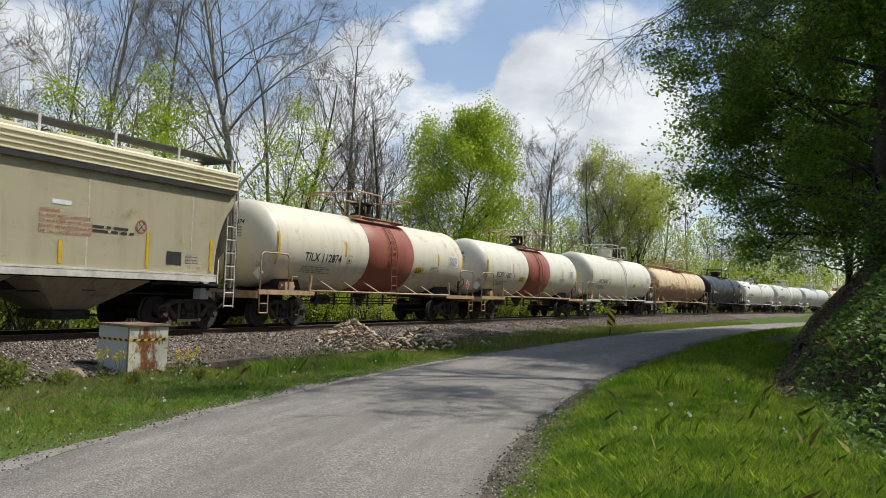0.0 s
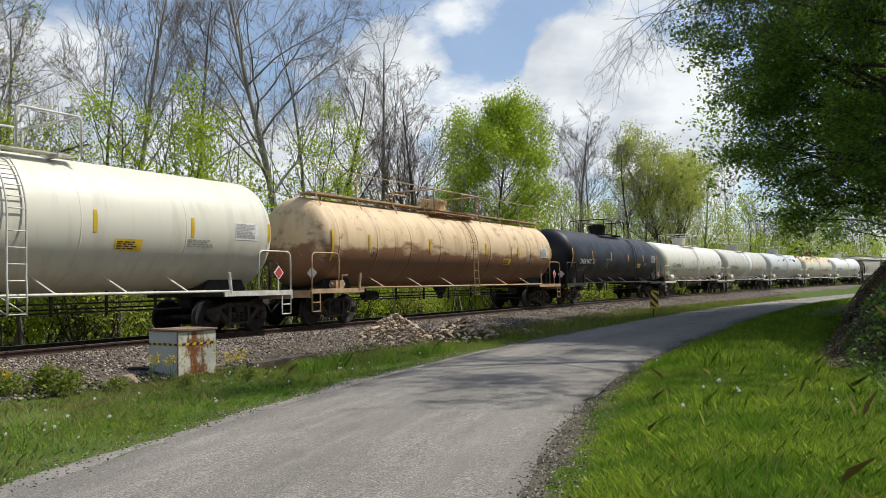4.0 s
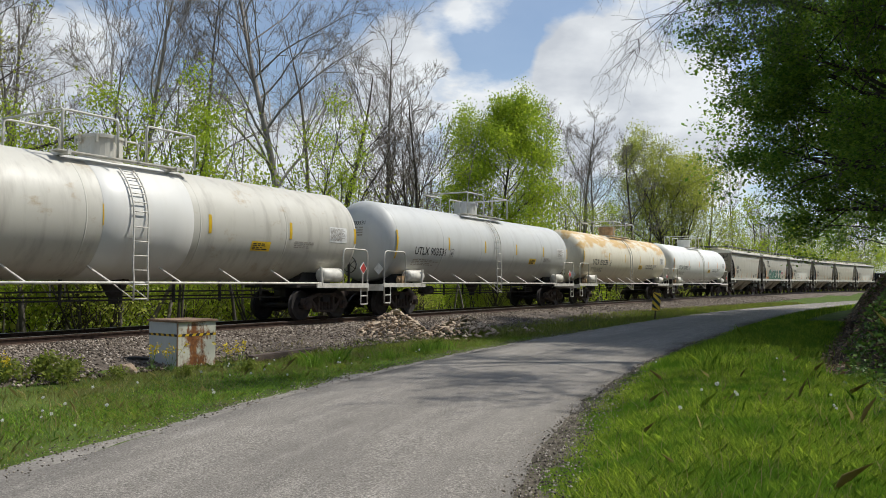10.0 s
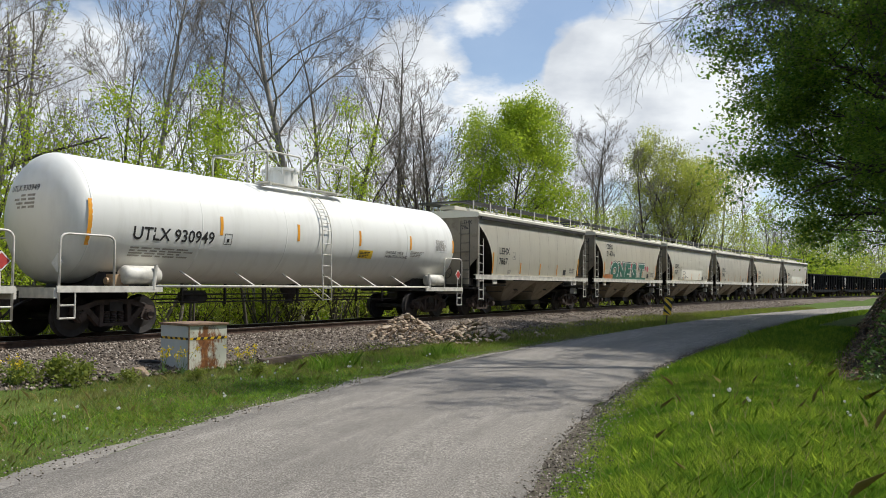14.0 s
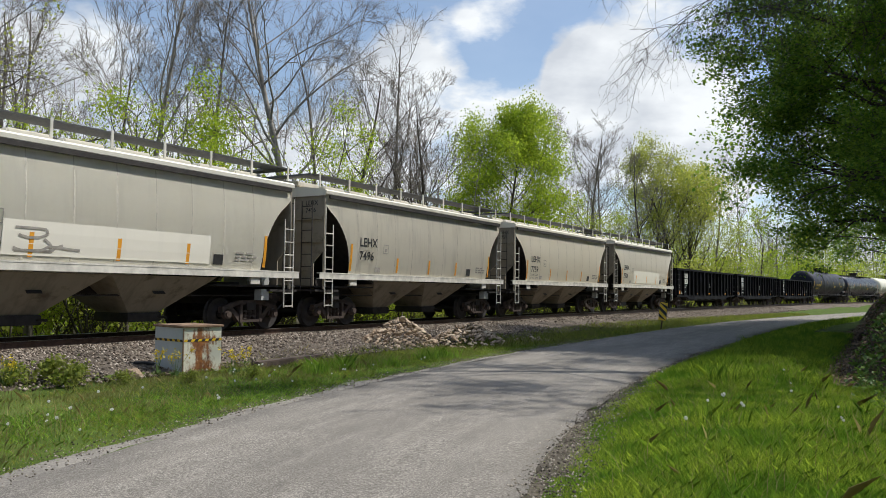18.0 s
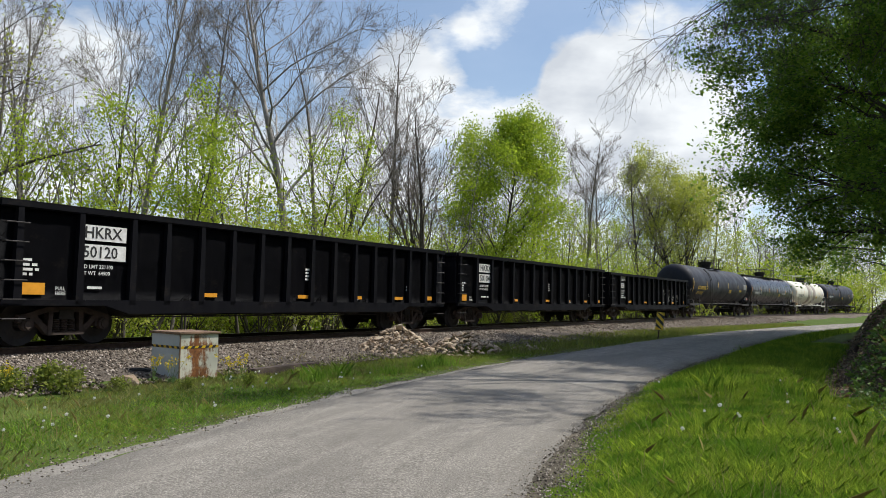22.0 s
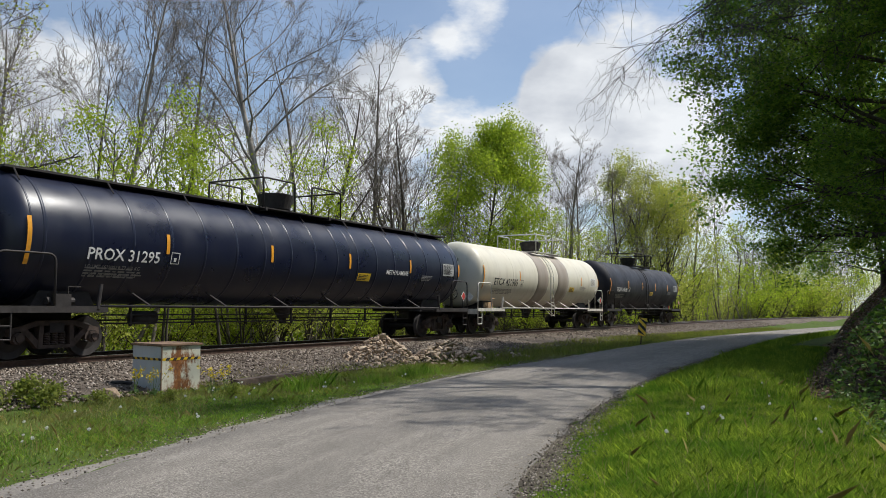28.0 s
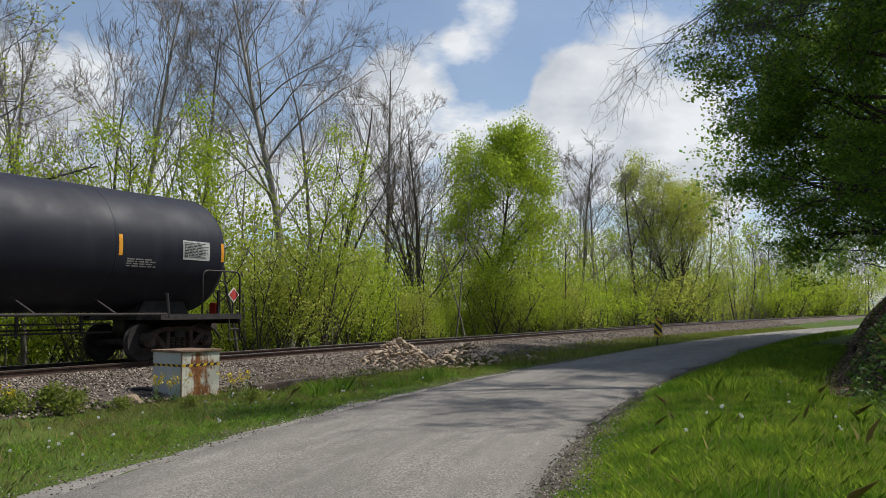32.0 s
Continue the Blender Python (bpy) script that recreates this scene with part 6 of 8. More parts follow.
def build_forest():
    rng = random.Random(21)
    bare = "leafless grey tree with fine spring twigs behind the track"
    # single trees that stand out
    stand(make_tree("bare_tree", "tall pale-barked leafless tree with a wide forked crown", M_BARKPALE, 101, height=19.0, trunk_r=0.25, clear=0.36, limbs=20, ratio=0.48, angle=0.62, lift=0.06, depth=3, kids=(8, 6, 5), twig=0.008, wander=0.14), -6.7, 37.8, 40)
    stand(make_tree("bare_tree", "slender pale-barked leafless tree", M_BARKPALE, 102, height=15.0, trunk_r=0.17, clear=0.34, limbs=16, ratio=0.44, angle=0.58, depth=3, kids=(7, 5, 4), twig=0.009, wander=0.14), -12.0, 30.0, 10)
    stand(make_tree("bare_tree", "dark many-stemmed leafless tree with a broom-like crown", M_BARKDARK, 103, height=14.5, trunk_r=0.17, clear=0.22, limbs=14, ratio=0.40, angle=0.55, lift=0.07, stems=3, depth=3, kids=(6, 4, 4), spread=0.10, twig=0.010, wander=0.13), -0.6, 48.5, 0)
    stand(make_tree("leafy_tree", "round-headed tree in bright young spring leaf", M_BARKDARK, 104, leaf=M_LEAFSPRING, leaf_size=0.135, leaf_per=17, leaf_levels=(3, 4), jitter=0.36, height=14.5, trunk_r=0.17, clear=0.20, limbs=34, ratio=0.31, angle=0.85, lift=0.07, stems=1, depth=3, kids=(6, 4, 3), shape=((0.2, 0.4, 0.7, 1.0), (0.8, 1.0, 0.8, 0.35))), 4.3, 55.5, 0)
    stand(make_tree("bare_tree", bare, M_BARK, 105, height=17.0, trunk_r=0.19, clear=0.28, limbs=16, ratio=0.38, angle=0.75, depth=3, kids=(6, 4, 4), twig=0.012), 12.9, 69.8, 0)
    stand(make_tree("budding_tree", "broad tree with yellow-green opening buds", M_BARKDARK, 106, leaf=M_LEAFYELLOW, leaf_size=0.18, leaf_per=9, leaf_levels=(3, 4), jitter=0.5, height=19.0, trunk_r=0.24, clear=0.10, limbs=22, ratio=0.42, angle=0.7, lift=0.10, stems=2, depth=3, kids=(6, 4, 3), spread=0.1), 27.7, 89.5, 0)
    stand(make_tree("bare_tree", "leaning dark leafless tree", M_BARKDARK, 107, height=13.5, trunk_r=0.19, clear=0.36, limbs=10, ratio=0.46, angle=0.75, lean=(0.34, 0.1), depth=3, kids=(6, 4, 4), twig=0.010), -5.8, 39.5, 0)
    kinds = [make_tree("bare_tree", bare, M_BARK, 110 + k, height=15.0, trunk_r=0.15, clear=0.28, limbs=13, ratio=0.42, angle=0.62, depth=3, kids=(6, 4, 3), twig=0.008, wander=0.13) for k in range(3)]
    kinds.append(make_tree("bare_tree", "dark leafless tree in the thicket behind the track", M_BARKDARK, 114, height=13.5, trunk_r=0.15, clear=0.25, limbs=11, ratio=0.40, angle=0.65, depth=3, kids=(6, 4, 3), twig=0.008, wander=0.13))
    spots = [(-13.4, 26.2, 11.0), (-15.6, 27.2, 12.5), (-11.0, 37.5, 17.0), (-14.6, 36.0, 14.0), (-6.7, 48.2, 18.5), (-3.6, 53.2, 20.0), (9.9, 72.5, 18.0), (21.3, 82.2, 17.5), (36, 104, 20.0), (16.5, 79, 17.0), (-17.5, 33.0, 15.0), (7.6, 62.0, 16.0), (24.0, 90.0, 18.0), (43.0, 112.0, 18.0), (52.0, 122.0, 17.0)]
    first = set()
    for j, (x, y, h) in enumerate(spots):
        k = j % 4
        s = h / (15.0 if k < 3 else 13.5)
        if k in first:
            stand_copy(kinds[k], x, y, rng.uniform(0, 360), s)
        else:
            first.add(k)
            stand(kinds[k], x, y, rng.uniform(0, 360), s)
    # the wood behind them
    for j in range(50):
        s = rng.uniform(-34, 190)
        w = -rng.uniform(13, 46)
        p, _ = track(s, w)
        tall = 0.72 + 0.10 * (p.y > 60) + rng.uniform(-0.15, 0.2)
        stand_copy(kinds[rng.randrange(4)], p.x, p.y, rng.uniform(0, 360), tall * (1.0 + min(0.35, max(0, p.y - 40) / 200)))
    # saplings in leaf and bushes along the far side of the track
    sap = [make_tree("sapling", "young tree in light green leaf behind the track", M_BARKDARK, 130 + k, leaf=M_LEAFSPRING, leaf_size=0.085, leaf_per=15, leaf_levels=(2, 3, 4), jitter=0.28, height=8.0, trunk_r=0.06, clear=0.25, limbs=9, ratio=0.30, angle=0.75, lift=0.06, depth=2, kids=(5, 4), twig=0.006) for k in range(3)]
    bush = [make_tree("bush", "twiggy bush in fresh yellow-green leaf", M_BARKDARK, 140 + k, leaf=(M_LEAFSPRING, M_LEAFYELLOW, M_LEAFSPRING)[k], leaf_size=0.085, leaf_per=27, leaf_levels=(1, 2), jitter=0.32, category="bush", height=4.2, trunk_r=0.035, clear=0.10, limbs=5, ratio=0.42, angle=0.7, lift=0.05, stems=6, depth=1, kids=(4,), spread=0.55, twig=0.005) for k in range(3)]
    far_sap = [make_tree("sapling", "young tree in light green leaf behind the track", M_BARKDARK, 135, leaf=M_LEAFSPRING, leaf_size=0.15, leaf_per=5, leaf_levels=(2, 3, 4), jitter=0.30, height=8.0, trunk_r=0.07, clear=0.2, limbs=10, ratio=0.33, angle=0.75, lift=0.06, depth=2, kids=(5, 4), twig=0.010)]
    far_bush = [make_tree("bush", "twiggy bush in fresh yellow-green leaf", M_BARKDARK, 145 + k, leaf=(M_LEAFYELLOW, M_LEAFSPRING)[k], leaf_size=0.15, leaf_per=9, leaf_levels=(1, 2), jitter=0.34, category="bush", height=4.2, trunk_r=0.045, clear=0.10, limbs=6, ratio=0.42, angle=0.75, lift=0.05, stems=6, depth=1, kids=(4,), spread=0.55, twig=0.010) for k in range(2)]
    done = set()

    def put(stock, k, x, y, turn, s):
        key = (id(stock), k)
        if key in done:
            stand_copy(stock[k], x, y, turn, s)
        else:
            done.add(key)
            stand(stock[k], x, y, turn, s)

    for j, (x, y, h) in enumerate([(-10.1, 25.8, 8.4), (-7.4, 30.0, 9.2), (-6.0, 34.2, 9.9), (-9.3, 29.0, 8.6), (-11.8, 26.8, 8.0), (-13.5, 22.5, 7.0), (-8.6, 27.2, 7.0), (-4.6, 33.0, 7.0), (9.5, 58.2, 8.5), (15.3, 69.8, 9.2), (47.6, 119.2, 15.5), (59.6, 130.5, 13.0), (74.4, 146.8, 14.0), (38.5, 101.0, 11.0), (54, 120, 11.0), (66, 136, 12), (84, 152, 15), (95, 162, 15), (106, 170, 16), (79, 141, 9), (118, 176, 16), (90, 170, 17), (70, 150, 17)]):
        put(far_sap if y > 80 else sap, 0 if y > 80 else j % 3, x, y, rng.uniform(0, 360), h / 8.0)
    for j in range(130):
        s = rng.uniform(-26, 150) if j > 50 else rng.uniform(-20, 40)
        p, _ = track(s, -rng.uniform(5.2, 13.0))
        put(far_bush if s > 45 else bush, rng.randrange(2 if s > 45 else 3), p.x, p.y, rng.uniform(0, 360), rng.uniform(0.7, 1.35) * (1 + 0.45 * (s > 60)))
    for j in range(26):
        s = rng.uniform(-20, 150)
        p, _ = track(s, -rng.uniform(7.0, 18.0))
        put(sap, rng.randrange(3), p.x, p.y, rng.uniform(0, 360), rng.uniform(0.5, 0.85) * (1 + 0.5 * (s > 70)))
    # a budding tree whose twigs hang into the upper corner, beside the track
    stand(make_tree("budding_tree", "tree with hanging budding twigs", M_BARKDARK, 150, leaf=M_LEAFYELLOW, leaf_size=0.09, leaf_per=1, leaf_levels=(4,), jitter=0.05, height=11.0, trunk_r=0.16, clear=0.45, limbs=14, ratio=0.50, angle=1.05, lift=-0.02, depth=3, kids=(6, 4, 3)), -13.4, 20.8, 200)
    # the thicket deeper in, past counting: leaves in drifts among thin stems
    r2 = np.random.default_rng(55)
    for leafm, n, seed in ((M_LEAFSPRING, 66000, 1.0), (M_LEAFYELLOW, 52000, 4.0)):
        s = np.concatenate([r2.uniform(-40, 60, n * 2), r2.uniform(50, 210, n * 2)])
        w = -r2.uniform(9, 34, len(s))
        a = np.interp(s, TS, TA)
        x, y = np.interp(s, TS, TX) + w * np.cos(a), np.interp(s, TS, TY) - w * np.sin(a)
        top = 7.2 + 3.0 * wavy(x * 0.55, y * 0.55, seed) + 0.03 * np.maximum(y - 40, 0)
        z = r2.uniform(-0.8, 1, len(s)) * np.maximum(top, 0.5)
        drift = wavy(x * 1.4 + z, y * 1.4 - z, seed + 2) + r2.normal(0, 0.35, len(s)) > 0.1
        pts = np.stack([x, y, z + land(x, y)[0]], -1)[drift & (z > 0)][:n]
        v, f = leaf_quads(r2, pts, 0.21, 0.4, 0.20, 2)
        tagged(new("thicket", quick_mesh("thicket", v, f, leafm)), "dense leafy undergrowth deep in the wood", "undergrowth", kind="stuff")
    lines = []
    for j in range(460):
        p, _ = track(r2.uniform(-40, 190), -r2.uniform(6, 44))
        z0 = land_z(p.x, p.y)
        lines.append((branch(r2, (p.x, p.y, z0 - 0.2), (r2.uniform(-0.2, 0.2), r2.uniform(-0.2, 0.2), 1), r2.uniform(4, 13), 0.03, 6, 0.05, 0.02), np.linspace(r2.uniform(0.025, 0.065), 0.008, 7), 4))
    for j in range(1500):                        # finer brush between them
        p, _ = track(r2.uniform(-40, 130), -r2.uniform(7, 40))
        z0 = land_z(p.x, p.y)
        lines.append((branch(r2, (p.x, p.y, z0 + r2.uniform(0, 3)), (r2.uniform(-0.5, 0.5), r2.uniform(-0.5, 0.5), 1), r2.uniform(3, 8), 0.02, 5, 0.12, 0.02), np.linspace(r2.uniform(0.010, 0.018), 0.005, 6), 3))
    for j in range(150):                         # dark trunks at the wood's edge
        p, _ = track(r2.uniform(-25, 120), -r2.uniform(6, 16))
        z0 = land_z(p.x, p.y)
        q = r2.uniform(0.035, 0.10)
        lines.append((branch(r2, (p.x, p.y, z0 - 0.2), (r2.uniform(-0.25, 0.25), r2.uniform(-0.25, 0.25), 1), r2.uniform(5, 11), 0.05, 8, 0.09, 0.02), np.linspace(q, 0.012, 9), 5))
    tagged(new("thicket_stems", tubes_mesh("thicket_stems", lines, M_TWIG)), "thin grey stems of the undergrowth", "undergrowth", kind="stuff")


def build_bank_trees():
    def outer(p):
        """Leaves thin out towards the trunk, where the crown shades itself."""
        reach = np.hypot(p[:, 0], p[:, 1])
        return np.random.default_rng(88).random(len(p)) < np.clip((reach - 0.8) / 5.0, 0.12, 1.0)

    # the great dark tree on the bank, over the road
    kw = dict(height=19.0, trunk_r=0.34, clear=0.08, limbs=56, ratio=0.335, angle=1.32, lift=-0.005, shape=((0.08, 0.16, 0.30, 0.7, 1.0), (0.55, 0.85, 1.0, 0.9, 0.4)), depth=3, kids=(7, 5, 3), wander=0.09, lean=(-0.05, -0.02), forking=(0.4, 0.9))
    stand(make_tree("broadleaf_tree", "great dark-leaved tree on the bank, overhanging the road", M_BARKDARK, 201, leaf=M_LEAFDARK, leaf_size=0.125, leaf_per=46, leaf_levels=(3, 4), jitter=0.36, flat=1.5, keep=outer, **kw), 18.7, 29.6, 0)
    kw = dict(height=14.0, trunk_r=0.22, clear=0.10, limbs=20, ratio=0.50, angle=1.15, lift=0.0, depth=3, kids=(6, 4, 3))
    t2 = stand(make_tree("broadleaf_tree", "smaller dark-leaved tree on the bank", M_BARKDARK, 202, leaf=M_LEAFDARK, leaf_size=0.20, leaf_per=13, leaf_levels=(2, 3, 4), jitter=0.42, flat=1.0, **kw), 22.5, 33.5, 0)
    # the first two copies stand out of view, added to shade the road
    for x, y, s in ((25.5, 27.0, 1.15), (30.0, 41.0, 1.25), (22.4, 37.5, 0.6), (27.5, 46.0, 0.7)):
        stand_copy(t2, x, y, x * 31 % 360, s)
    # a taller, thinner-leaved one nearer along the bank, out of view, added so that its shade falls on the road
    kw = dict(height=17.0, trunk_r=0.3, clear=0.52, limbs=14, ratio=0.50, angle=1.15, lift=0.02, depth=3, kids=(6, 4, 3), lean=(-0.08, 0))
    stand(make_tree("broadleaf_tree", "tall tree in thin leaf, added out of view on the bank to shade the road", M_BARKDARK, 203, leaf=M_LEAFDARK, leaf_size=0.18, leaf_per=3, leaf_levels=(3, 4), jitter=0.3, flat=1.0, **kw), 14.9, 17.6, 0)
    # leafless limbs that hang over the road from a tree further up the bank
    rng = np.random.default_rng(77)
    wood, twigs = [], []
    trunk = branch(rng, (0, 0, -0.5), (-0.05, 0, 1), 15.0, 0.3, 12, 0.03, 0.02)
    wood.append((trunk, np.linspace(0.34, 0.12, 13), 9))
    for j in range(11):
        q = trunk[np.argmin(abs(trunk[:, 2] + land_z(19.0, 26.0) - (12.2 + 3.4 * (j * 5 % 8) / 7)))]
        limb = branch(rng, q, (-1.0, rng.uniform(-0.40, 0.08), rng.uniform(0.02, 0.30)), rng.uniform(9.5, 13.5), 0.1, 14, 0.10, -0.040)
        wood.append((limb, np.linspace(0.040, 0.005, 15), 5))
        for k in range(20):
            t = rng.uniform(0.35, 1.0)
            p0 = limb[int(t * 14)]
            b = branch(rng, p0, (rng.uniform(-0.8, 0.2), rng.uniform(-0.6, 0.6), rng.uniform(-0.7, 0.1)), rng.uniform(1.0, 2.6), 0.02, 6, 0.16, -0.16)
            twigs.append((b, np.linspace(0.009, 0.004, 7), 3))
            for q2 in range(8):
                c = branch(rng, b[rng.integers(1, 7)], (rng.uniform(-0.6, 0.6), rng.uniform(-0.6, 0.6), rng.uniform(-0.8, 0.1)), rng.uniform(0.4, 1.2), 0.01, 4, 0.22, -0.10)
                twigs.append((c, np.linspace(0.0045, 0.0028, 5), 3))
    root = tagged(new("bare_tree"), "leafless tree on the bank with long drooping limbs", "tree")
    part("trunk", tubes_mesh("trunk", wood, M_BARKDARK), M_BARKDARK, root)
    tagged(part("twigwork", tubes_mesh("twigwork", twigs, M_BARKDARK), M_BARKDARK, root), kind="stuff")
    stand(root, 19.0, 26.0)


def blades(rng, x, y, z, height, width, lean=0.35, three=True):
    """Grass blades as bent slips."""
    n = len(x)
    h = height * rng.uniform(0.55, 1.25, n)
    an = rng.uniform(0, 2 * math.pi, n)
    bx, by = np.cos(an), np.sin(an)
    le = h * lean * rng.uniform(0.2, 1.5, n)
    la = rng.uniform(0, 2 * math.pi, n)
    lx, ly = np.cos(la) * le, np.sin(la) * le
    w = width * rng.uniform(0.6, 1.3, n) / 2
    base = np.stack([x, y, z - 0.02], -1)
    side = np.stack([bx * w, by * w, np.zeros(n)], -1)
    mid = base + np.stack([lx * 0.3, ly * 0.3, h * 0.58], -1)
    tip = base + np.stack([lx, ly, h], -1)
    V = np.stack([base - side, base + side, mid + side * 0.75, tip, mid - side * 0.75], 1).reshape(-1, 3)
    return V, np.arange(5 * n).reshape(n, 5)


def scatter_road(rng, n, along, d0, d1, bias=1.0):
    """Points beside the road: along is a range of y, d0 to d1 metres right of the middle."""
    i0, i1 = (int(np.argmin(abs(RY - a))) for a in along)
    i = (i0 + (i1 - i0) * rng.uniform(0, 1, n) ** bias).astype(int)
    d = rng.uniform(d0, d1, n)
    jx, jy = rng.normal(0, 0.12, n), rng.normal(0, 0.12, n)
    return RX[i] + d * np.cos(RA[i]) + jx, RY[i] - d * np.sin(RA[i]) + jy


def grass(name, label, pts, height, width, mat, lean=0.35, seed=1, thin=0.0):
    rng = np.random.default_rng(seed)
    x, y = pts
    if thin:
        keep = (wavy(x * 1.3, y * 1.3, seed) + rng.normal(0, 0.3, len(x))) > thin - 0.6
        x, y = x[keep], y[keep]
    z, w, d = land(x, y)
    ok = (w > 3.2) & (np.where(d > 0, d + 0.04, -d) > ROAD_HALF + 0.09 + 0.14 * wavy(x * 2.1, y * 2.1, 1.5))
    x, y, z = x[ok], y[ok], z[ok]
    h = height * (1 + 0.28 * wavy(x * 0.9, y * 0.9, seed + 2.0) + 0.30 * wavy(x * 4.3, y * 4.3, seed + 5.0))
    h = np.maximum(h, height * 0.35) * (0.4 + 0.6 * smooth(2.05, 2.9, abs(d[ok])))
    v, f = blades(rng, x, y, z, h, width, lean)
    tagged(new(name, quick_mesh(name, v, f, mat)), label, "grass", kind="stuff")


def build_grass():
    rng = np.random.default_rng(40)
    lush = "lush sunlit green grass on the roadside verge"
    grass("grass", lush, scatter_road(rng, 230000, (3.0, 16.0), 2.03, 5.75, 1.2), 0.105, 0.0065, M_GRASS, 0.75, 1)
    grass("grass", "pale seeding grass stalks on the verge", scatter_road(rng, 2600, (4.0, 20.0), 2.3, 6.4, 1.1), 0.24, 0.005, M_STRAW, 0.9, 31)
    grass("grass", lush, scatter_road(rng, 56000, (15.0, 32.0), 2.1, 5.1), 0.17, 0.014, M_GRASS, 0.5, 2)
    grass("grass", lush, scatter_road(rng, 12000, (31.0, 60.0), 2.1, 3.6), 0.2, 0.022, M_GRASS, 0.4, 3)
    grass("grass", lush, scatter_road(rng, 26000, (-7.0, 3.4), 2.05, 6.4), 0.15, 0.010, M_GRASS, 0.5, 21)
    weedy = "short weedy grass between road and ballast"
    grass("grass", weedy, scatter_road(rng, 95000, (2.5, 24.0), -5.8, -2.12, 1.3), 0.075, 0.007, M_GRASSDRY, 0.9, 4, 0.12)
    grass("grass", "dry straw-coloured weeds among the grass", scatter_road(rng, 9000, (2.5, 24.0), -6.2, -3.2, 1.3), 0.17, 0.005, M_STRAW, 0.8, 14, 0.35)
    grass("grass", "dark green clover and weeds by the road", scatter_road(rng, 45000, (2.5, 24.0), -4.6, -2.12, 1.3), 0.06, 0.013, M_CLOVER, 1.2, 15, 0.2)
    grass("grass", weedy, scatter_road(rng, 22000, (22.0, 62.0), -5.2, -2.1), 0.15, 0.02, M_GRASSDRY, 0.5, 5)
    # tall tufts
    spots = [(4.95, 9.4, 0.22), (5.3, 10.6, 0.22), (-2.3, 15.1, 0.42), (-1.9, 16.0, 0.40), (-0.25, 18.3, 0.42), (0.15, 19.0, 0.38), (-1.0, 16.9, 0.33), (4.6, 13.2, 0.34), (3.2, 9.1, 0.26), (5.6, 15.8, 0.35), (9.4, 24.0, 0.34), (8.6, 21.5, 0.3)]
    for j, (x, y, h) in enumerate(spots):
        r2 = np.random.default_rng(500 + j)
        n = 260
        px, py = r2.normal(0, 0.16, n), r2.normal(0, 0.16, n)
        v, f = blades(r2, px, py, np.zeros(n), np.full(n, h * (0.72 if x < 1 else 1.0)), 0.008, 0.6)
        ob = tagged(new("grass_tuft", quick_mesh("grass_tuft", v, f, M_GRASS if x > 1 else M_CLOVER)), "tall tuft of dark green grass", "grass tuft", "tufts on the verge")
        ob.matrix_basis = pose(x, y, land_z(x, y))


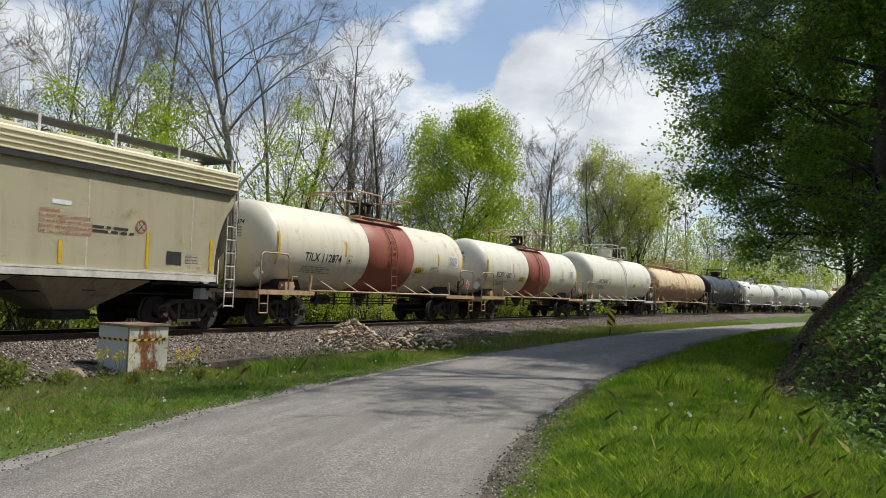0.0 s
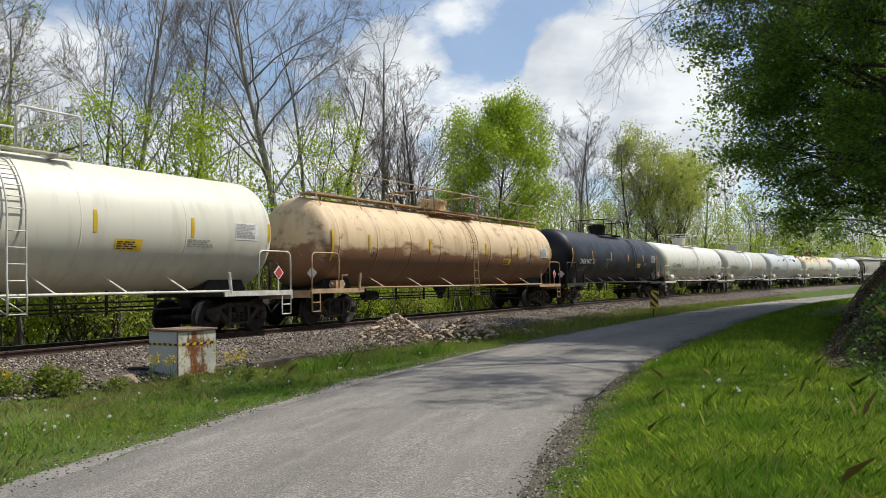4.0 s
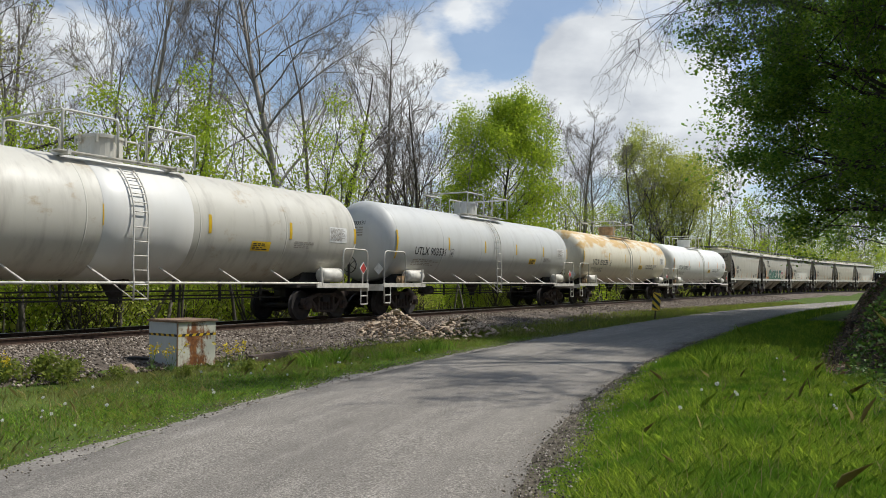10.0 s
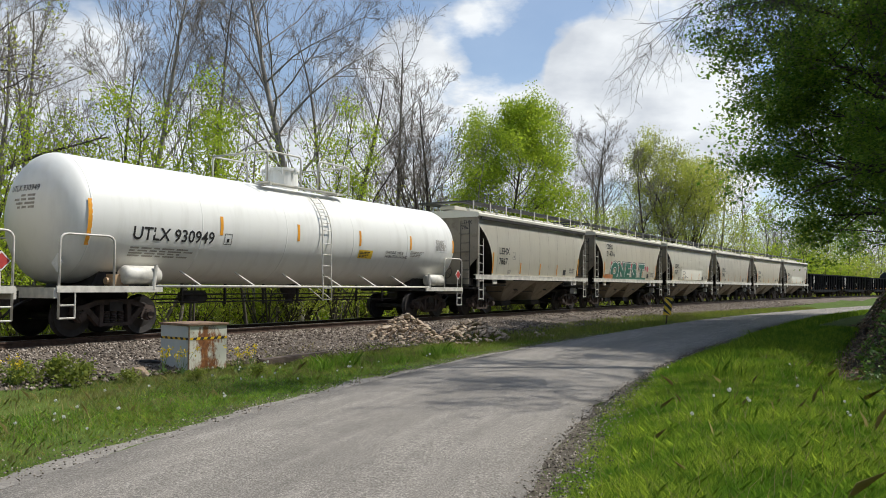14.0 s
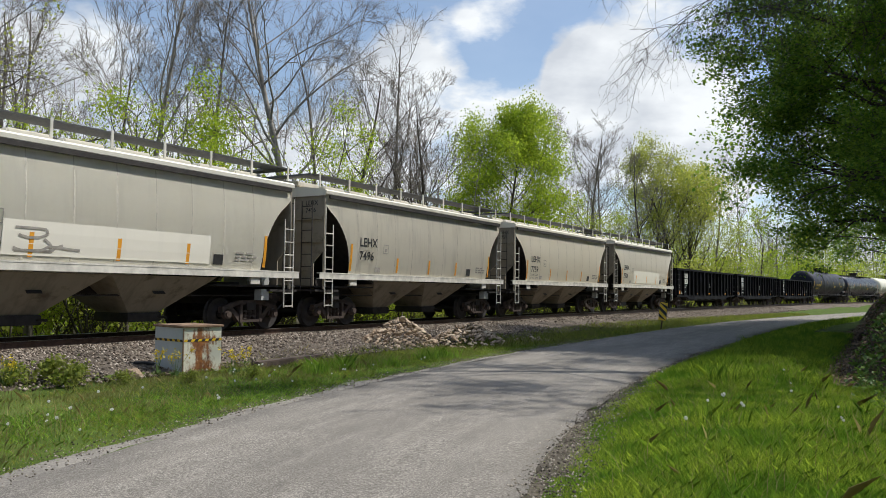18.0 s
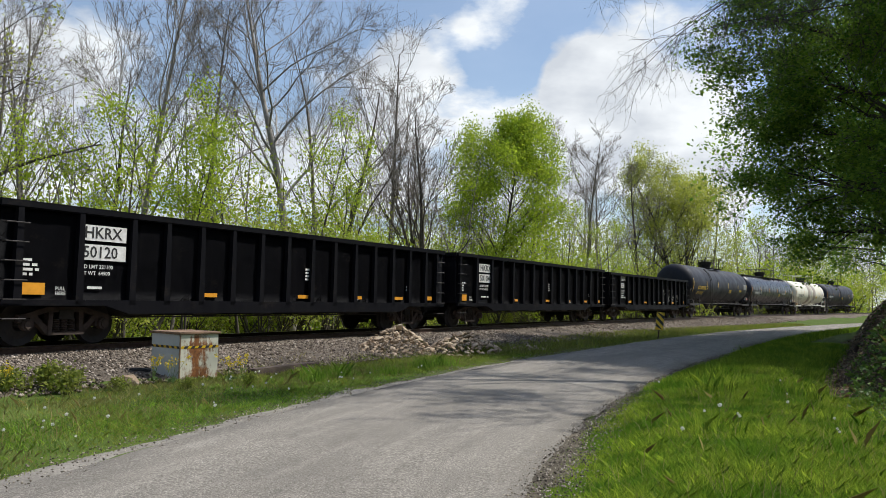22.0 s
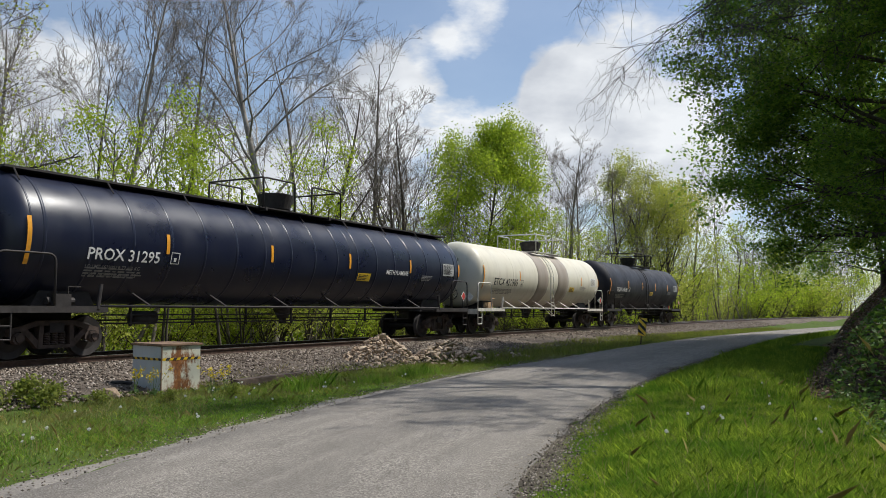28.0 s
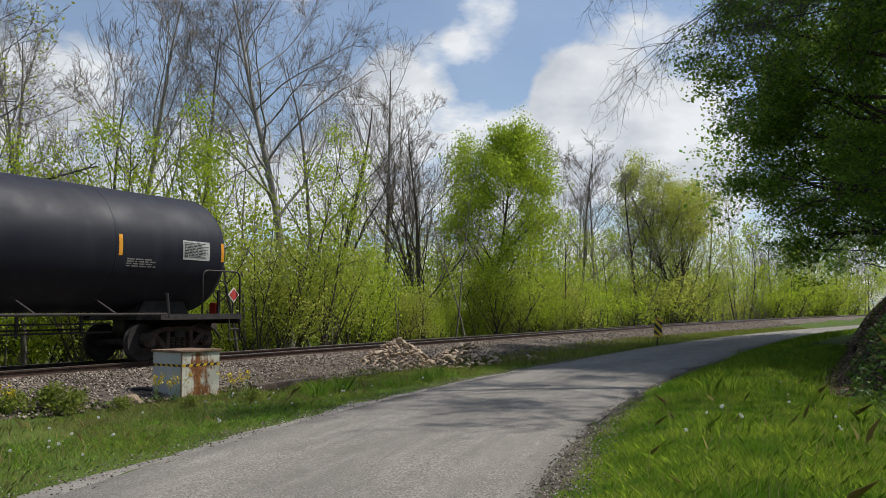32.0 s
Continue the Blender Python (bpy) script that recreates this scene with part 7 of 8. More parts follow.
def build_weeds():
    """Dandelion clocks, yellow-flowered weeds and leafy clumps."""
    rng = random.Random(9)
    white = leafy("dandelion_down", (0.7, 0.7, 0.66), (0.85, 0.85, 0.8), 0.4)
    yellow = leafy("yellow_petals", (0.55, 0.42, 0.02), (0.75, 0.6, 0.05), 0.3)
    stemm = leafy("weed_stems", (0.07, 0.13, 0.03), (0.16, 0.22, 0.06), 0.2)
    r2 = np.random.default_rng(6)
    n = 90
    dirs = r2.normal(0, 1, (n, 3))
    dirs /= np.linalg.norm(dirs, axis=1)[:, None]
    v, f = leaf_quads(r2, dirs * 0.02 + [0, 0, 0.25], 0.016, 0, 0.003, 1)
    head = quick_mesh("seed_head", v, f, white)
    stem = tubes_mesh("stem", [(np.array([(0, 0, -0.02), (0.01, 0, 0.12), (0.0, 0.0, 0.24)]), [0.004, 0.0035, 0.003], 4)], stemm)
    root = tagged(new("dandelion"), "dandelion gone to a white seed clock", "dandelion", "dandelions on the verge")
    part("stem", stem, stemm, root)
    part("seed_head", head, white, root)
    spots = [(3.44, 9.67), (3.30, 9.75), (3.62, 9.55), (3.52, 9.25), (2.62, 8.42), (4.55, 8.9), (4.62, 9.15), (4.9, 11.0), (5.1, 10.2), (4.1, 14.5), (6.2, 14.2), (5.6, 12.6)]
    for j in range(34):
        y = rng.uniform(7.5, 17)
        i = int(np.argmin(abs(RY - y)))
        d = -rng.uniform(2.5, 4.6)
        spots.append((RX[i] + d * math.cos(RA[i]), RY[i] - d * math.sin(RA[i])))
    for j, (x, y) in enumerate(spots):
        m = pose(x, y, land_z(x, y), rng.uniform(-8, 8), rng.uniform(-8, 8), rng.uniform(0, 360))
        s = rng.uniform(0.5, 0.8)
        if j == 0:
            root.matrix_basis = m
        else:
            ob = copy_thing(root, m)
            ob.scale = (s, s, s)
    # yellow flowers on thin branched stems round the cabinet
    lines, pts = [], []
    for k in range(5):
        b = branch(r2, (0, 0, 0), (r2.uniform(-0.4, 0.4), r2.uniform(-0.4, 0.4), 1), r2.uniform(0.3, 0.55), 0.005, 5, 0.1, 0.1)
        lines.append((b, np.linspace(0.006, 0.003, 6), 4))
        pts += [b[-1], b[-1] + r2.normal(0, 0.02, 3), b[-2]]
    mustard = tagged(new("flowering_weed"), "thin weed with clusters of small yellow flowers", "weed", "yellow weeds by the cabinet")
    part("stem", tubes_mesh("stem", lines, stemm), stemm, mustard)
    v, f = leaf_quads(r2, np.array(pts), 0.035, 0.5, 0.02, 7)
    tagged(part("flower_cluster", quick_mesh("flower_cluster", v, f, yellow), yellow, mustard), kind="stuff")
    v, f = leaf_quads(r2, np.array([l[0][1] for l in lines]), 0.07, 0.6, 0.05, 4)
    part("leaves", quick_mesh("leaves", v, f, stemm), stemm, mustard)
    for j, (x, y) in enumerate([(-5.0, 14.2), (-4.65, 14.2), (-3.55, 14.9), (-3.75, 14.6), (-6.6, 12.2)]):
        m = pose(x, y, land_z(x, y), 0, 0, j * 70)
        if j:
            copy_thing(mustard, m)
        else:
            mustard.matrix_basis = m
    # leafy clumps
    base = np.stack([r2.normal(0, 0.16, 130), r2.normal(0, 0.16, 130), r2.uniform(0.05, 0.42, 130)], -1)
    v, f = leaf_quads(r2, base, 0.075, 0.7, 0.04, 4)
    clump = tagged(new("weed_clump"), "leafy light green weed clump beside the ballast", "weed", "weed clumps")
    part("leaves", quick_mesh("leaves", v, f, M_GRASSDRY), M_GRASSDRY, clump)
    part("stem", tubes_mesh("stem", [(branch(r2, (0, 0, 0), (r2.uniform(-0.5, 0.5), r2.uniform(-0.5, 0.5), 1), 0.4, 0.006, 4, 0.1, 0.05), np.linspace(0.006, 0.003, 5), 4) for _ in range(7)], stemm), stemm, clump)
    for j, (x, y, s) in enumerate([(-6.2, 12.9, 0.95), (-5.8, 12.7, 0.85), (-6.6, 12.4, 0.8), (-7.0, 11.6, 0.7), (-5.2, 13.2, 0.5), (-4.2, 13.6, 0.45), (-3.3, 14.3, 0.5), (-6.5, 10.8, 0.6), (-2.6, 15.6, 0.5)]):
        m = pose(x, y, land_z(x, y), 0, 0, j * 77)
        if j:
            ob = copy_thing(clump, m)
        else:
            ob = clump
            ob.matrix_basis = m
        ob.scale = (s, s, s)
    # ground ivy and litter on the bank
    rr = np.random.default_rng(12)
    x, y = scatter_road(rr, 60000, (6.0, 48.0), 5.7, 13.0)
    z, w, d = land(x, y)
    green = wavy(x * 0.8, y * 0.8, 6.0) + rr.normal(0, 0.25, len(x)) + 1.1 * (y < 18) - 0.35 * (y > 20) > 0.15
    v, f = leaf_quads(rr, np.stack([x, y, z + 0.05], -1)[green], 0.10, 1.4, 0.05, 2)
    tagged(new("ground_cover", quick_mesh("ground_cover", v, f, M_LEAFGROUND)), "low green plants covering the earth bank", "ground cover", kind="stuff")
    x, y = scatter_road(rr, 9000, (14.5, 45.0), 5.0, 7.4)
    z, w, d = land(x, y)
    v, f = leaf_quads(rr, np.stack([x, y, z + 0.02], -1), 0.085, 2.5, 0.03, 1)
    tagged(new("leaf_litter", quick_mesh("leaf_litter", v, f, M_LITTER)), "dry brown fallen leaves at the foot of the bank", "leaf litter", kind="stuff")


M_STRAW = leafy("straw_weeds", (0.20, 0.16, 0.06), (0.45, 0.40, 0.16), 0.4)
M_LEAFGROUND = leafy("ground_plants", (0.05, 0.11, 0.018), (0.17, 0.28, 0.04), 0.4)
M_CLOVER = leafy("clover_leaves", (0.09, 0.19, 0.02), (0.30, 0.46, 0.05), 0.5)
M_LITTER = leafy("dry_leaves", (0.10, 0.06, 0.035), (0.30, 0.20, 0.12), 0.15)
build_forest()
build_bank_trees()
build_grass()
build_weeds()


# ---- roadside things ----
def build_cabinet():
    """The rusted steel cabinet beside the track."""
    k = Mat("rusted_white_paint", 0.55)
    r = k.noise(2.3, 8, 0.7, (1, 1, 0.55), shift=(4.2, 0.4, 1.0))
    sp = k.n("ShaderNodeSeparateXYZ")
    k.link(k.co.outputs["Object"], sp.inputs[0])
    run_down = k.n("ShaderNodeMapRange")         # one broad run of rust down the face
    off = k.n("ShaderNodeMath")
    off.operation, off.inputs[1].default_value = "SUBTRACT", 0.40
    k.link(sp.outputs["X"], off.inputs[0])
    ab = k.n("ShaderNodeMath")
    ab.operation = "ABSOLUTE"
    k.link(off.outputs[0], ab.inputs[0])
    run_down.inputs["From Min"].default_value, run_down.inputs["From Max"].default_value = 0.0, 0.36
    run_down.inputs["To Min"].default_value, run_down.inputs["To Max"].default_value = 0.13, -0.04
    k.link(ab.outputs[0], run_down.inputs["Value"])
    foot = k.n("ShaderNodeMapRange")             # and along its foot
    foot.inputs["From Min"].default_value, foot.inputs["From Max"].default_value = 0.0, 0.35
    foot.inputs["To Min"].default_value, foot.inputs["To Max"].default_value = 0.12, 0.0
    k.link(sp.outputs["Z"], foot.inputs["Value"])
    ad = k.n("ShaderNodeMath")
    ad.operation = "ADD"
    k.link(run_down.outputs[0], ad.inputs[0])
    k.link(foot.outputs[0], ad.inputs[1])
    ad2 = k.n("ShaderNodeMath")
    ad2.operation = "ADD"
    k.link(ad.outputs[0], ad2.inputs[0])
    k.link(k.noise(5.0, 8, 0.7, (1, 1, 0.5), shift=(4.2, 0.4, 1.0)), ad2.inputs[1])
    c = k.mix(k.ramp(ad2.outputs[0], [(0.52, grey(0)), (0.62, grey(1))]), (0.58, 0.56, 0.46), k.ramp(k.noise(14, 5), [(0.3, (0.09, 0.03, 0.012)), (0.7, (0.30, 0.12, 0.035))]))
    rusty = k.colour(c).bump(r, 0.3, 0.01).m
    k = Mat("weathered_grey_paint", 0.5)
    c = k.ramp(k.noise(2.0, 6, 0.6, (1, 1, 0.4)), [(0.3, (0.40, 0.43, 0.45)), (0.7, (0.52, 0.54, 0.54))])
    greyp = k.colour(k.mix(k.ramp(k.noise(9, 6), [(0.66, grey(0)), (0.75, grey(0.8))]), c, (0.20, 0.11, 0.05))).bump(k.noise(12, 3), 0.1, 0.004).m
    lidm = plain("rusty_lid", (0.22, 0.14, 0.09), 0.75, 0.1, 0.4, 7)
    cab = tagged(new("steel_cabinet"), "rusted white steel cabinet with a striped tape band, on the ballast", "cabinet")
    W, D, Hh = 0.93, 0.84, 0.90
    cab.matrix_basis = pose(-4.70, 14.70, -0.04, 0, 0, math.degrees(math.atan2(0.78, 0.62)))     # x along the rusty face, y along the grey one
    part("rusty_panel", bevelled(D / 2, 0.015, Hh / 2, D, 0.03, Hh, 0.006), rusty, cab, "flaking rust-streaked panel")
    part("grey_panel", bevelled(0.014, W / 2 + 0.016, Hh / 2, 0.028, W - 0.032, Hh - 0.004, 0.006), greyp, cab, "faded pale grey panel")
    part("back_panel", bevelled(D / 2, W - 0.015, Hh / 2, D - 0.004, 0.03, Hh - 0.004, 0.006), greyp, cab)
    part("side_panel", bevelled(D - 0.014, W / 2, Hh / 2, 0.028, W - 0.064, Hh - 0.006, 0.006), rusty, cab)
    part("lid", bevelled(D / 2, W / 2, Hh + 0.012, D + 0.07, W + 0.07, 0.045, 0.012), lidm, cab, "rust-brown overhanging lid")
    part("plinth", bevelled(D / 2, W / 2, -0.05, D + 0.04, W + 0.04, 0.12, 0.02), M_SHOULDER, cab)
    part("hinge", cyl(bmesh.new(), (0.0, -0.004, 0.1), (0.0, -0.004, Hh - 0.02), 0.014, 8), lidm, cab)
    for j in range(22):
        m = M_INK if j % 2 else M_YELLOW
        w = D / 11 if j < 11 else W / 11
        q = (j % 11) * w
        sk = 0.03
        bm = bmesh.new()
        if j < 11:
            vs = [(q, -0.004, 0.63), (q + w, -0.004, 0.63), (min(D, q + w + sk), -0.004, 0.675), (min(D, q + sk), -0.004, 0.675)]
        else:
            vs = [(-0.004, q, 0.63), (-0.004, q + w, 0.63), (-0.004, min(W, q + w + sk), 0.675), (-0.004, min(W, q + sk), 0.675)]
        bm.faces.new([bm.verts.new(p) for p in vs])
        part("hazard_stripe", bm, m, cab)


def build_marker():
    """Striped object marker on a steel post, leaning a little."""
    sign = tagged(new("marker_sign"), "yellow and black striped marker sign on a steel post", "road sign")
    x, y = 9.9, 35.3
    post = bmesh.new()
    prism(post, [(-0.03, -0.3), (0.03, -0.3), (0.03, 1.22), (-0.03, 1.22)], 0.0, 0.02)
    part("post", post, M_RUSTSTEEL, sign)
    W, z0, z1 = 0.34, 0.40, 1.20
    part("plate", bevelled(0, -0.012, (z0 + z1) / 2, W, 0.008, z1 - z0, 0.003), M_INK, sign, "black plate")
    for j in range(4):
        za = z0 - 0.30 + j * 0.31
        poly = [(-W / 2, za + 0.30), (W / 2, za), (W / 2, za + 0.16), (-W / 2, za + 0.46)]
        poly = [(px, min(z1, max(z0, pz))) for px, pz in poly]
        if poly[0][1] >= poly[3][1] - 1e-3 and poly[1][1] >= poly[2][1] - 1e-3:
            continue
        bm = bmesh.new()
        bm.faces.new([bm.verts.new((px, -0.019, pz)) for px, pz in poly])
        part("stripe", bm, M_SIGNYELLOW, sign, "yellow reflective stripe")
    for z in (0.52, 1.08):
        part("bolt", cyl(bmesh.new(), (0, -0.028, z), (0, -0.016, z), 0.012, 8), M_STEEL, sign)
    sign.matrix_basis = pose(x, y, land_z(x, y), 0, 6, -14)


def stone(seed, n=2):
    r = random.Random(seed)
    bm = bmesh.new()
    bmesh.ops.create_icosphere(bm, subdivisions=1, radius=0.5)
    for v in bm.verts:
        v.co *= r.uniform(0.72, 1.15)
        v.co.z *= 0.72
    for _ in range(3):                          # split faces
        d = Vector((r.uniform(-1, 1), r.uniform(-1, 1), r.uniform(-1, 1))).normalized()
        for v in bm.verts:
            q = v.co.dot(d)
            if q > 0.33:
                v.co -= d * (q - 0.33)
    me = bpy.data.meshes.new("rock")
    bm.to_mesh(me)
    bm.free()
    return me


def build_rocks():
    k = Mat("broken_rock", 0.93, spec=0.12)
    oi = k.n("ShaderNodeObjectInfo")
    c = k.mix(0.5, k.ramp(oi.outputs["Random"], [(0.0, (0.20, 0.135, 0.085)), (0.6, (0.50, 0.37, 0.25)), (1.0, (0.72, 0.58, 0.42))]), k.ramp(k.noise(9, 5), [(0.3, (0.15, 0.11, 0.08)), (0.7, (0.55, 0.44, 0.33))]))
    mat = k.colour(c).bump(k.noise(20, 4), 0.5, 0.02).m
    meshes = [stone(s) for s in range(7)]
    for me in meshes:
        me.materials.append(mat)
    rng = random.Random(31)
    for cx, cy, rx, ry, h, n in ((-1.05, 22.4, 1.35, 1.0, 0.72, 300), (0.9, 23.9, 1.7, 1.0, 0.60, 300), (3.0, 25.6, 1.2, 0.7, 0.16, 35)):
        base = land_z(cx, cy)
        root = tagged(new("rock_pile"), "heap of broken brown-grey rock beside the track", "rock pile", "rock heaps")
        root.matrix_basis = pose(cx, cy, base)
        ax = Vector((0.52, 0.85, 0))
        ay = Vector((0.85, -0.52, 0))
        for j in range(n):
            a, q = rng.uniform(0, 6.283), math.sqrt(rng.random())
            u, v = rx * q * math.cos(a), ry * q * math.sin(a)
            p = ax * u + ay * v
            s = rng.uniform(0.08, 0.21) * (1.15 - 0.4 * q)
            top = max(0.0, h * (1 - q ** 1.4)) + (land_z(cx + p.x, cy + p.y) - base)
            ob = part("rock", meshes[rng.randrange(7)], None, root)
            ob.location = (p.x, p.y, top - s * 0.1)
            ob.rotation_euler = (rng.uniform(-0.7, 0.7), rng.uniform(-0.7, 0.7), rng.uniform(0, 6))
            ob.scale = (s * rng.uniform(0.9, 1.6), s, s * rng.uniform(0.5, 0.85))
    # one lump of concrete by the cabinet
    ob = new("rock", meshes[3].copy())
    tagged(ob, "pale lump of rock beside the cabinet", "rock")
    ob.matrix_basis = pose(-5.25, 13.85, land_z(-5.25, 13.85) + 0.08, 10, 20, 30) @ Matrix.Diagonal((0.42, 0.3, 0.34, 1))
    # loose ballast as one heap of small stones
    r2 = np.random.default_rng(5)
    V, F, base = [], [], 0
    octa = np.array([(1, 0, 0), (-1, 0, 0), (0, 1, 0), (0, -1, 0), (0, 0, 0.8), (0, 0, -0.8)], float)
    tri = np.array([(0, 2, 4), (2, 1, 4), (1, 3, 4), (3, 0, 4), (2, 0, 5), (1, 2, 5), (3, 1, 5), (0, 3, 5)])
    n = 34000
    s = np.where(r2.random(n) < 0.8, r2.uniform(-16, 12, n), r2.uniform(12, 70, n))
    w = r2.uniform(-2.2, 5.2, n)
    x, y, a = np.interp(s, TS, TX), np.interp(s, TS, TY), np.interp(s, TS, TA)
    px, py = x + w * np.cos(a), y - w * np.sin(a)
    z = land(px, py)[0] + 0.035
    an = r2.uniform(0, 6.28, n)
    size = r2.uniform(0.018, 0.042, n) * (1 + 0.5 * (s > 14))
    verts = octa[None] * (size[:, None, None] * r2.uniform(0.6, 1.35, (n, 6, 1)))
    ca, sa = np.cos(an)[:, None], np.sin(an)[:, None]
    verts = np.stack([verts[..., 0] * ca - verts[..., 1] * sa, verts[..., 0] * sa + verts[..., 1] * ca, verts[..., 2]], -1)
    verts += np.stack([px, py, z], -1)[:, None]
    faces = (tri[None] + (np.arange(n) * 6)[:, None, None]).reshape(-1, 3)
    k = Mat("ballast_stones", 0.95, spec=0.1)
    geo = k.n("ShaderNodeNewGeometry")
    m = k.colour(k.ramp(geo.outputs["Random Per Island"], [(0.0, (0.045, 0.036, 0.029)), (0.45, (0.15, 0.12, 0.093)), (0.85, (0.31, 0.26, 0.21)), (1.0, (0.46, 0.40, 0.34))])).m
    tagged(new("ballast_stones", quick_mesh("ballast_stones", verts.reshape(-1, 3), faces, m)), "loose grey ballast stones on the railway bed", "ballast", kind="stuff")


def build_track_parts():
    """Timber sleepers with their plates, as parts of the track."""
    bm = bevelled(0, 0, -0.09, 0.22, 2.6, 0.17, 0.012)
    me = bpy.data.meshes.new("sleeper")
    bm.to_mesh(me)
    bm.free()
    me.materials.append(M_TIE)
    plate = bpy.data.meshes.new("tie_plate")
    bm = bmesh.new()
    for y in (-0.755, 0.755):
        box(bm, 0, y, 0.004, 0.18, 0.34, 0.02)
        for q in (-0.1, 0.1):
            box(bm, 0.05, y + q, 0.025, 0.03, 0.03, 0.03)
    bm.to_mesh(plate)
    bm.free()
    plate.materials.append(M_RAIL)
    rng = random.Random(3)
    for j in range(190):
        s = -34 + j * 0.54
        ob = part("sleeper", me, None, railway)
        ob.matrix_basis = track_pose(s + rng.uniform(-0.03, 0.03), rng.uniform(-0.05, 0.05), -0.175) @ pose(0, 0, 0, 0, 0, rng.uniform(-1.5, 1.5))
        if -18 < s < 20:
            part("tie_plate", plate, None, ob)


def build_bits():
    # old sleeper lying in the grass edge
    a, b = Vector((-3.62, 15.75, 0)), Vector((-2.75, 18.4, 0))
    mid = (a + b) / 2
    log = tagged(new("old_timber"), "weathered old timber lying along the ballast edge", "timber")
    part("beam", bevelled(0, 0, 0.06, (b - a).length, 0.20, 0.14, 0.02), M_TIE, log)
    part("end_split", box(bmesh.new(), (b - a).length / 2 - 0.2, 0.03, 0.135, 0.4, 0.02, 0.012), M_STEEL, log)
    log.matrix_basis = pose(mid.x, mid.y, land_z(mid.x, mid.y), 4, 1, math.degrees(math.atan2(b.y - a.y, b.x - a.x)))
    cable = bmesh.new()
    tube(cable, [Vector(p) for p in ((-5.9, 15.4, 0.10), (-5.75, 15.15, 0.16), (-5.55, 15.1, 0.17), (-5.4, 15.25, 0.12), (-5.3, 15.5, 0.05))], 0.03, 6)
    me = bpy.data.meshes.new("cable")
    cable.to_mesh(me)
    cable.free()
    me.materials.append(M_INK)
    tagged(new("cable", me), "black cable looping out of the ballast to the cabinet", "cable")
    # culvert pipe end in the bank
    pipe = tagged(new("culvert_pipe"), "dark corrugated metal culvert end in the bank", "pipe")
    bm = bmesh.new()
    prof = []
    for j in range(24):
        prof.append((j * 0.06, 0.30 + 0.012 * (j % 2)))
    prof += [(x, r - 0.03) for x, r in prof[::-1]]
    lathe_x(bm, prof + [prof[0]], 28)
    part("barrel", bm, M_RUSTSTEEL, pipe)
    part("rim", lathe_x(bmesh.new(), [(-0.02, 0.27), (-0.02, 0.325), (0.02, 0.325), (0.02, 0.27), (-0.02, 0.27)], 28), M_RUSTSTEEL, pipe)
    pipe.matrix_basis = pose(13.55, 25.3, 0.20, 0, 0, 12) @ Matrix.Diagonal((0.75, 0.75, 0.75, 1))
    # broken leaning branch over the wood's edge
    rng = np.random.default_rng(91)
    lines = []
    main = branch(rng, (0, 0, 0), (0.9, 0.1, 0.7), 3.2, 0.1, 10, 0.08, -0.05)
    lines.append((main, np.linspace(0.07, 0.02, 11), 7))
    for j in range(7):
        lines.append((branch(rng, main[3 + j], (rng.uniform(0.1, 0.8), rng.uniform(-0.5, 0.5), rng.uniform(-0.1, 0.6)), rng.uniform(0.4, 1.0), 0.02, 5, 0.15, 0.02), np.linspace(0.025, 0.008, 6), 4))
    limb = tagged(new("dead_tree"), "broken dark dead tree leaning out of the wood", "tree")
    part("trunk", tubes_mesh("trunk", [(branch(rng, (-0.2, 0, -6.2), (0.05, 0, 1), 6.4, 0.15, 8, 0.03, 0.0), np.linspace(0.13, 0.07, 9), 8)] + lines, M_BARKDARK), M_BARKDARK, limb)
    limb.matrix_basis = pose(-13.9, 25.0, land_z(-13.9, 25.0) + 5.9)


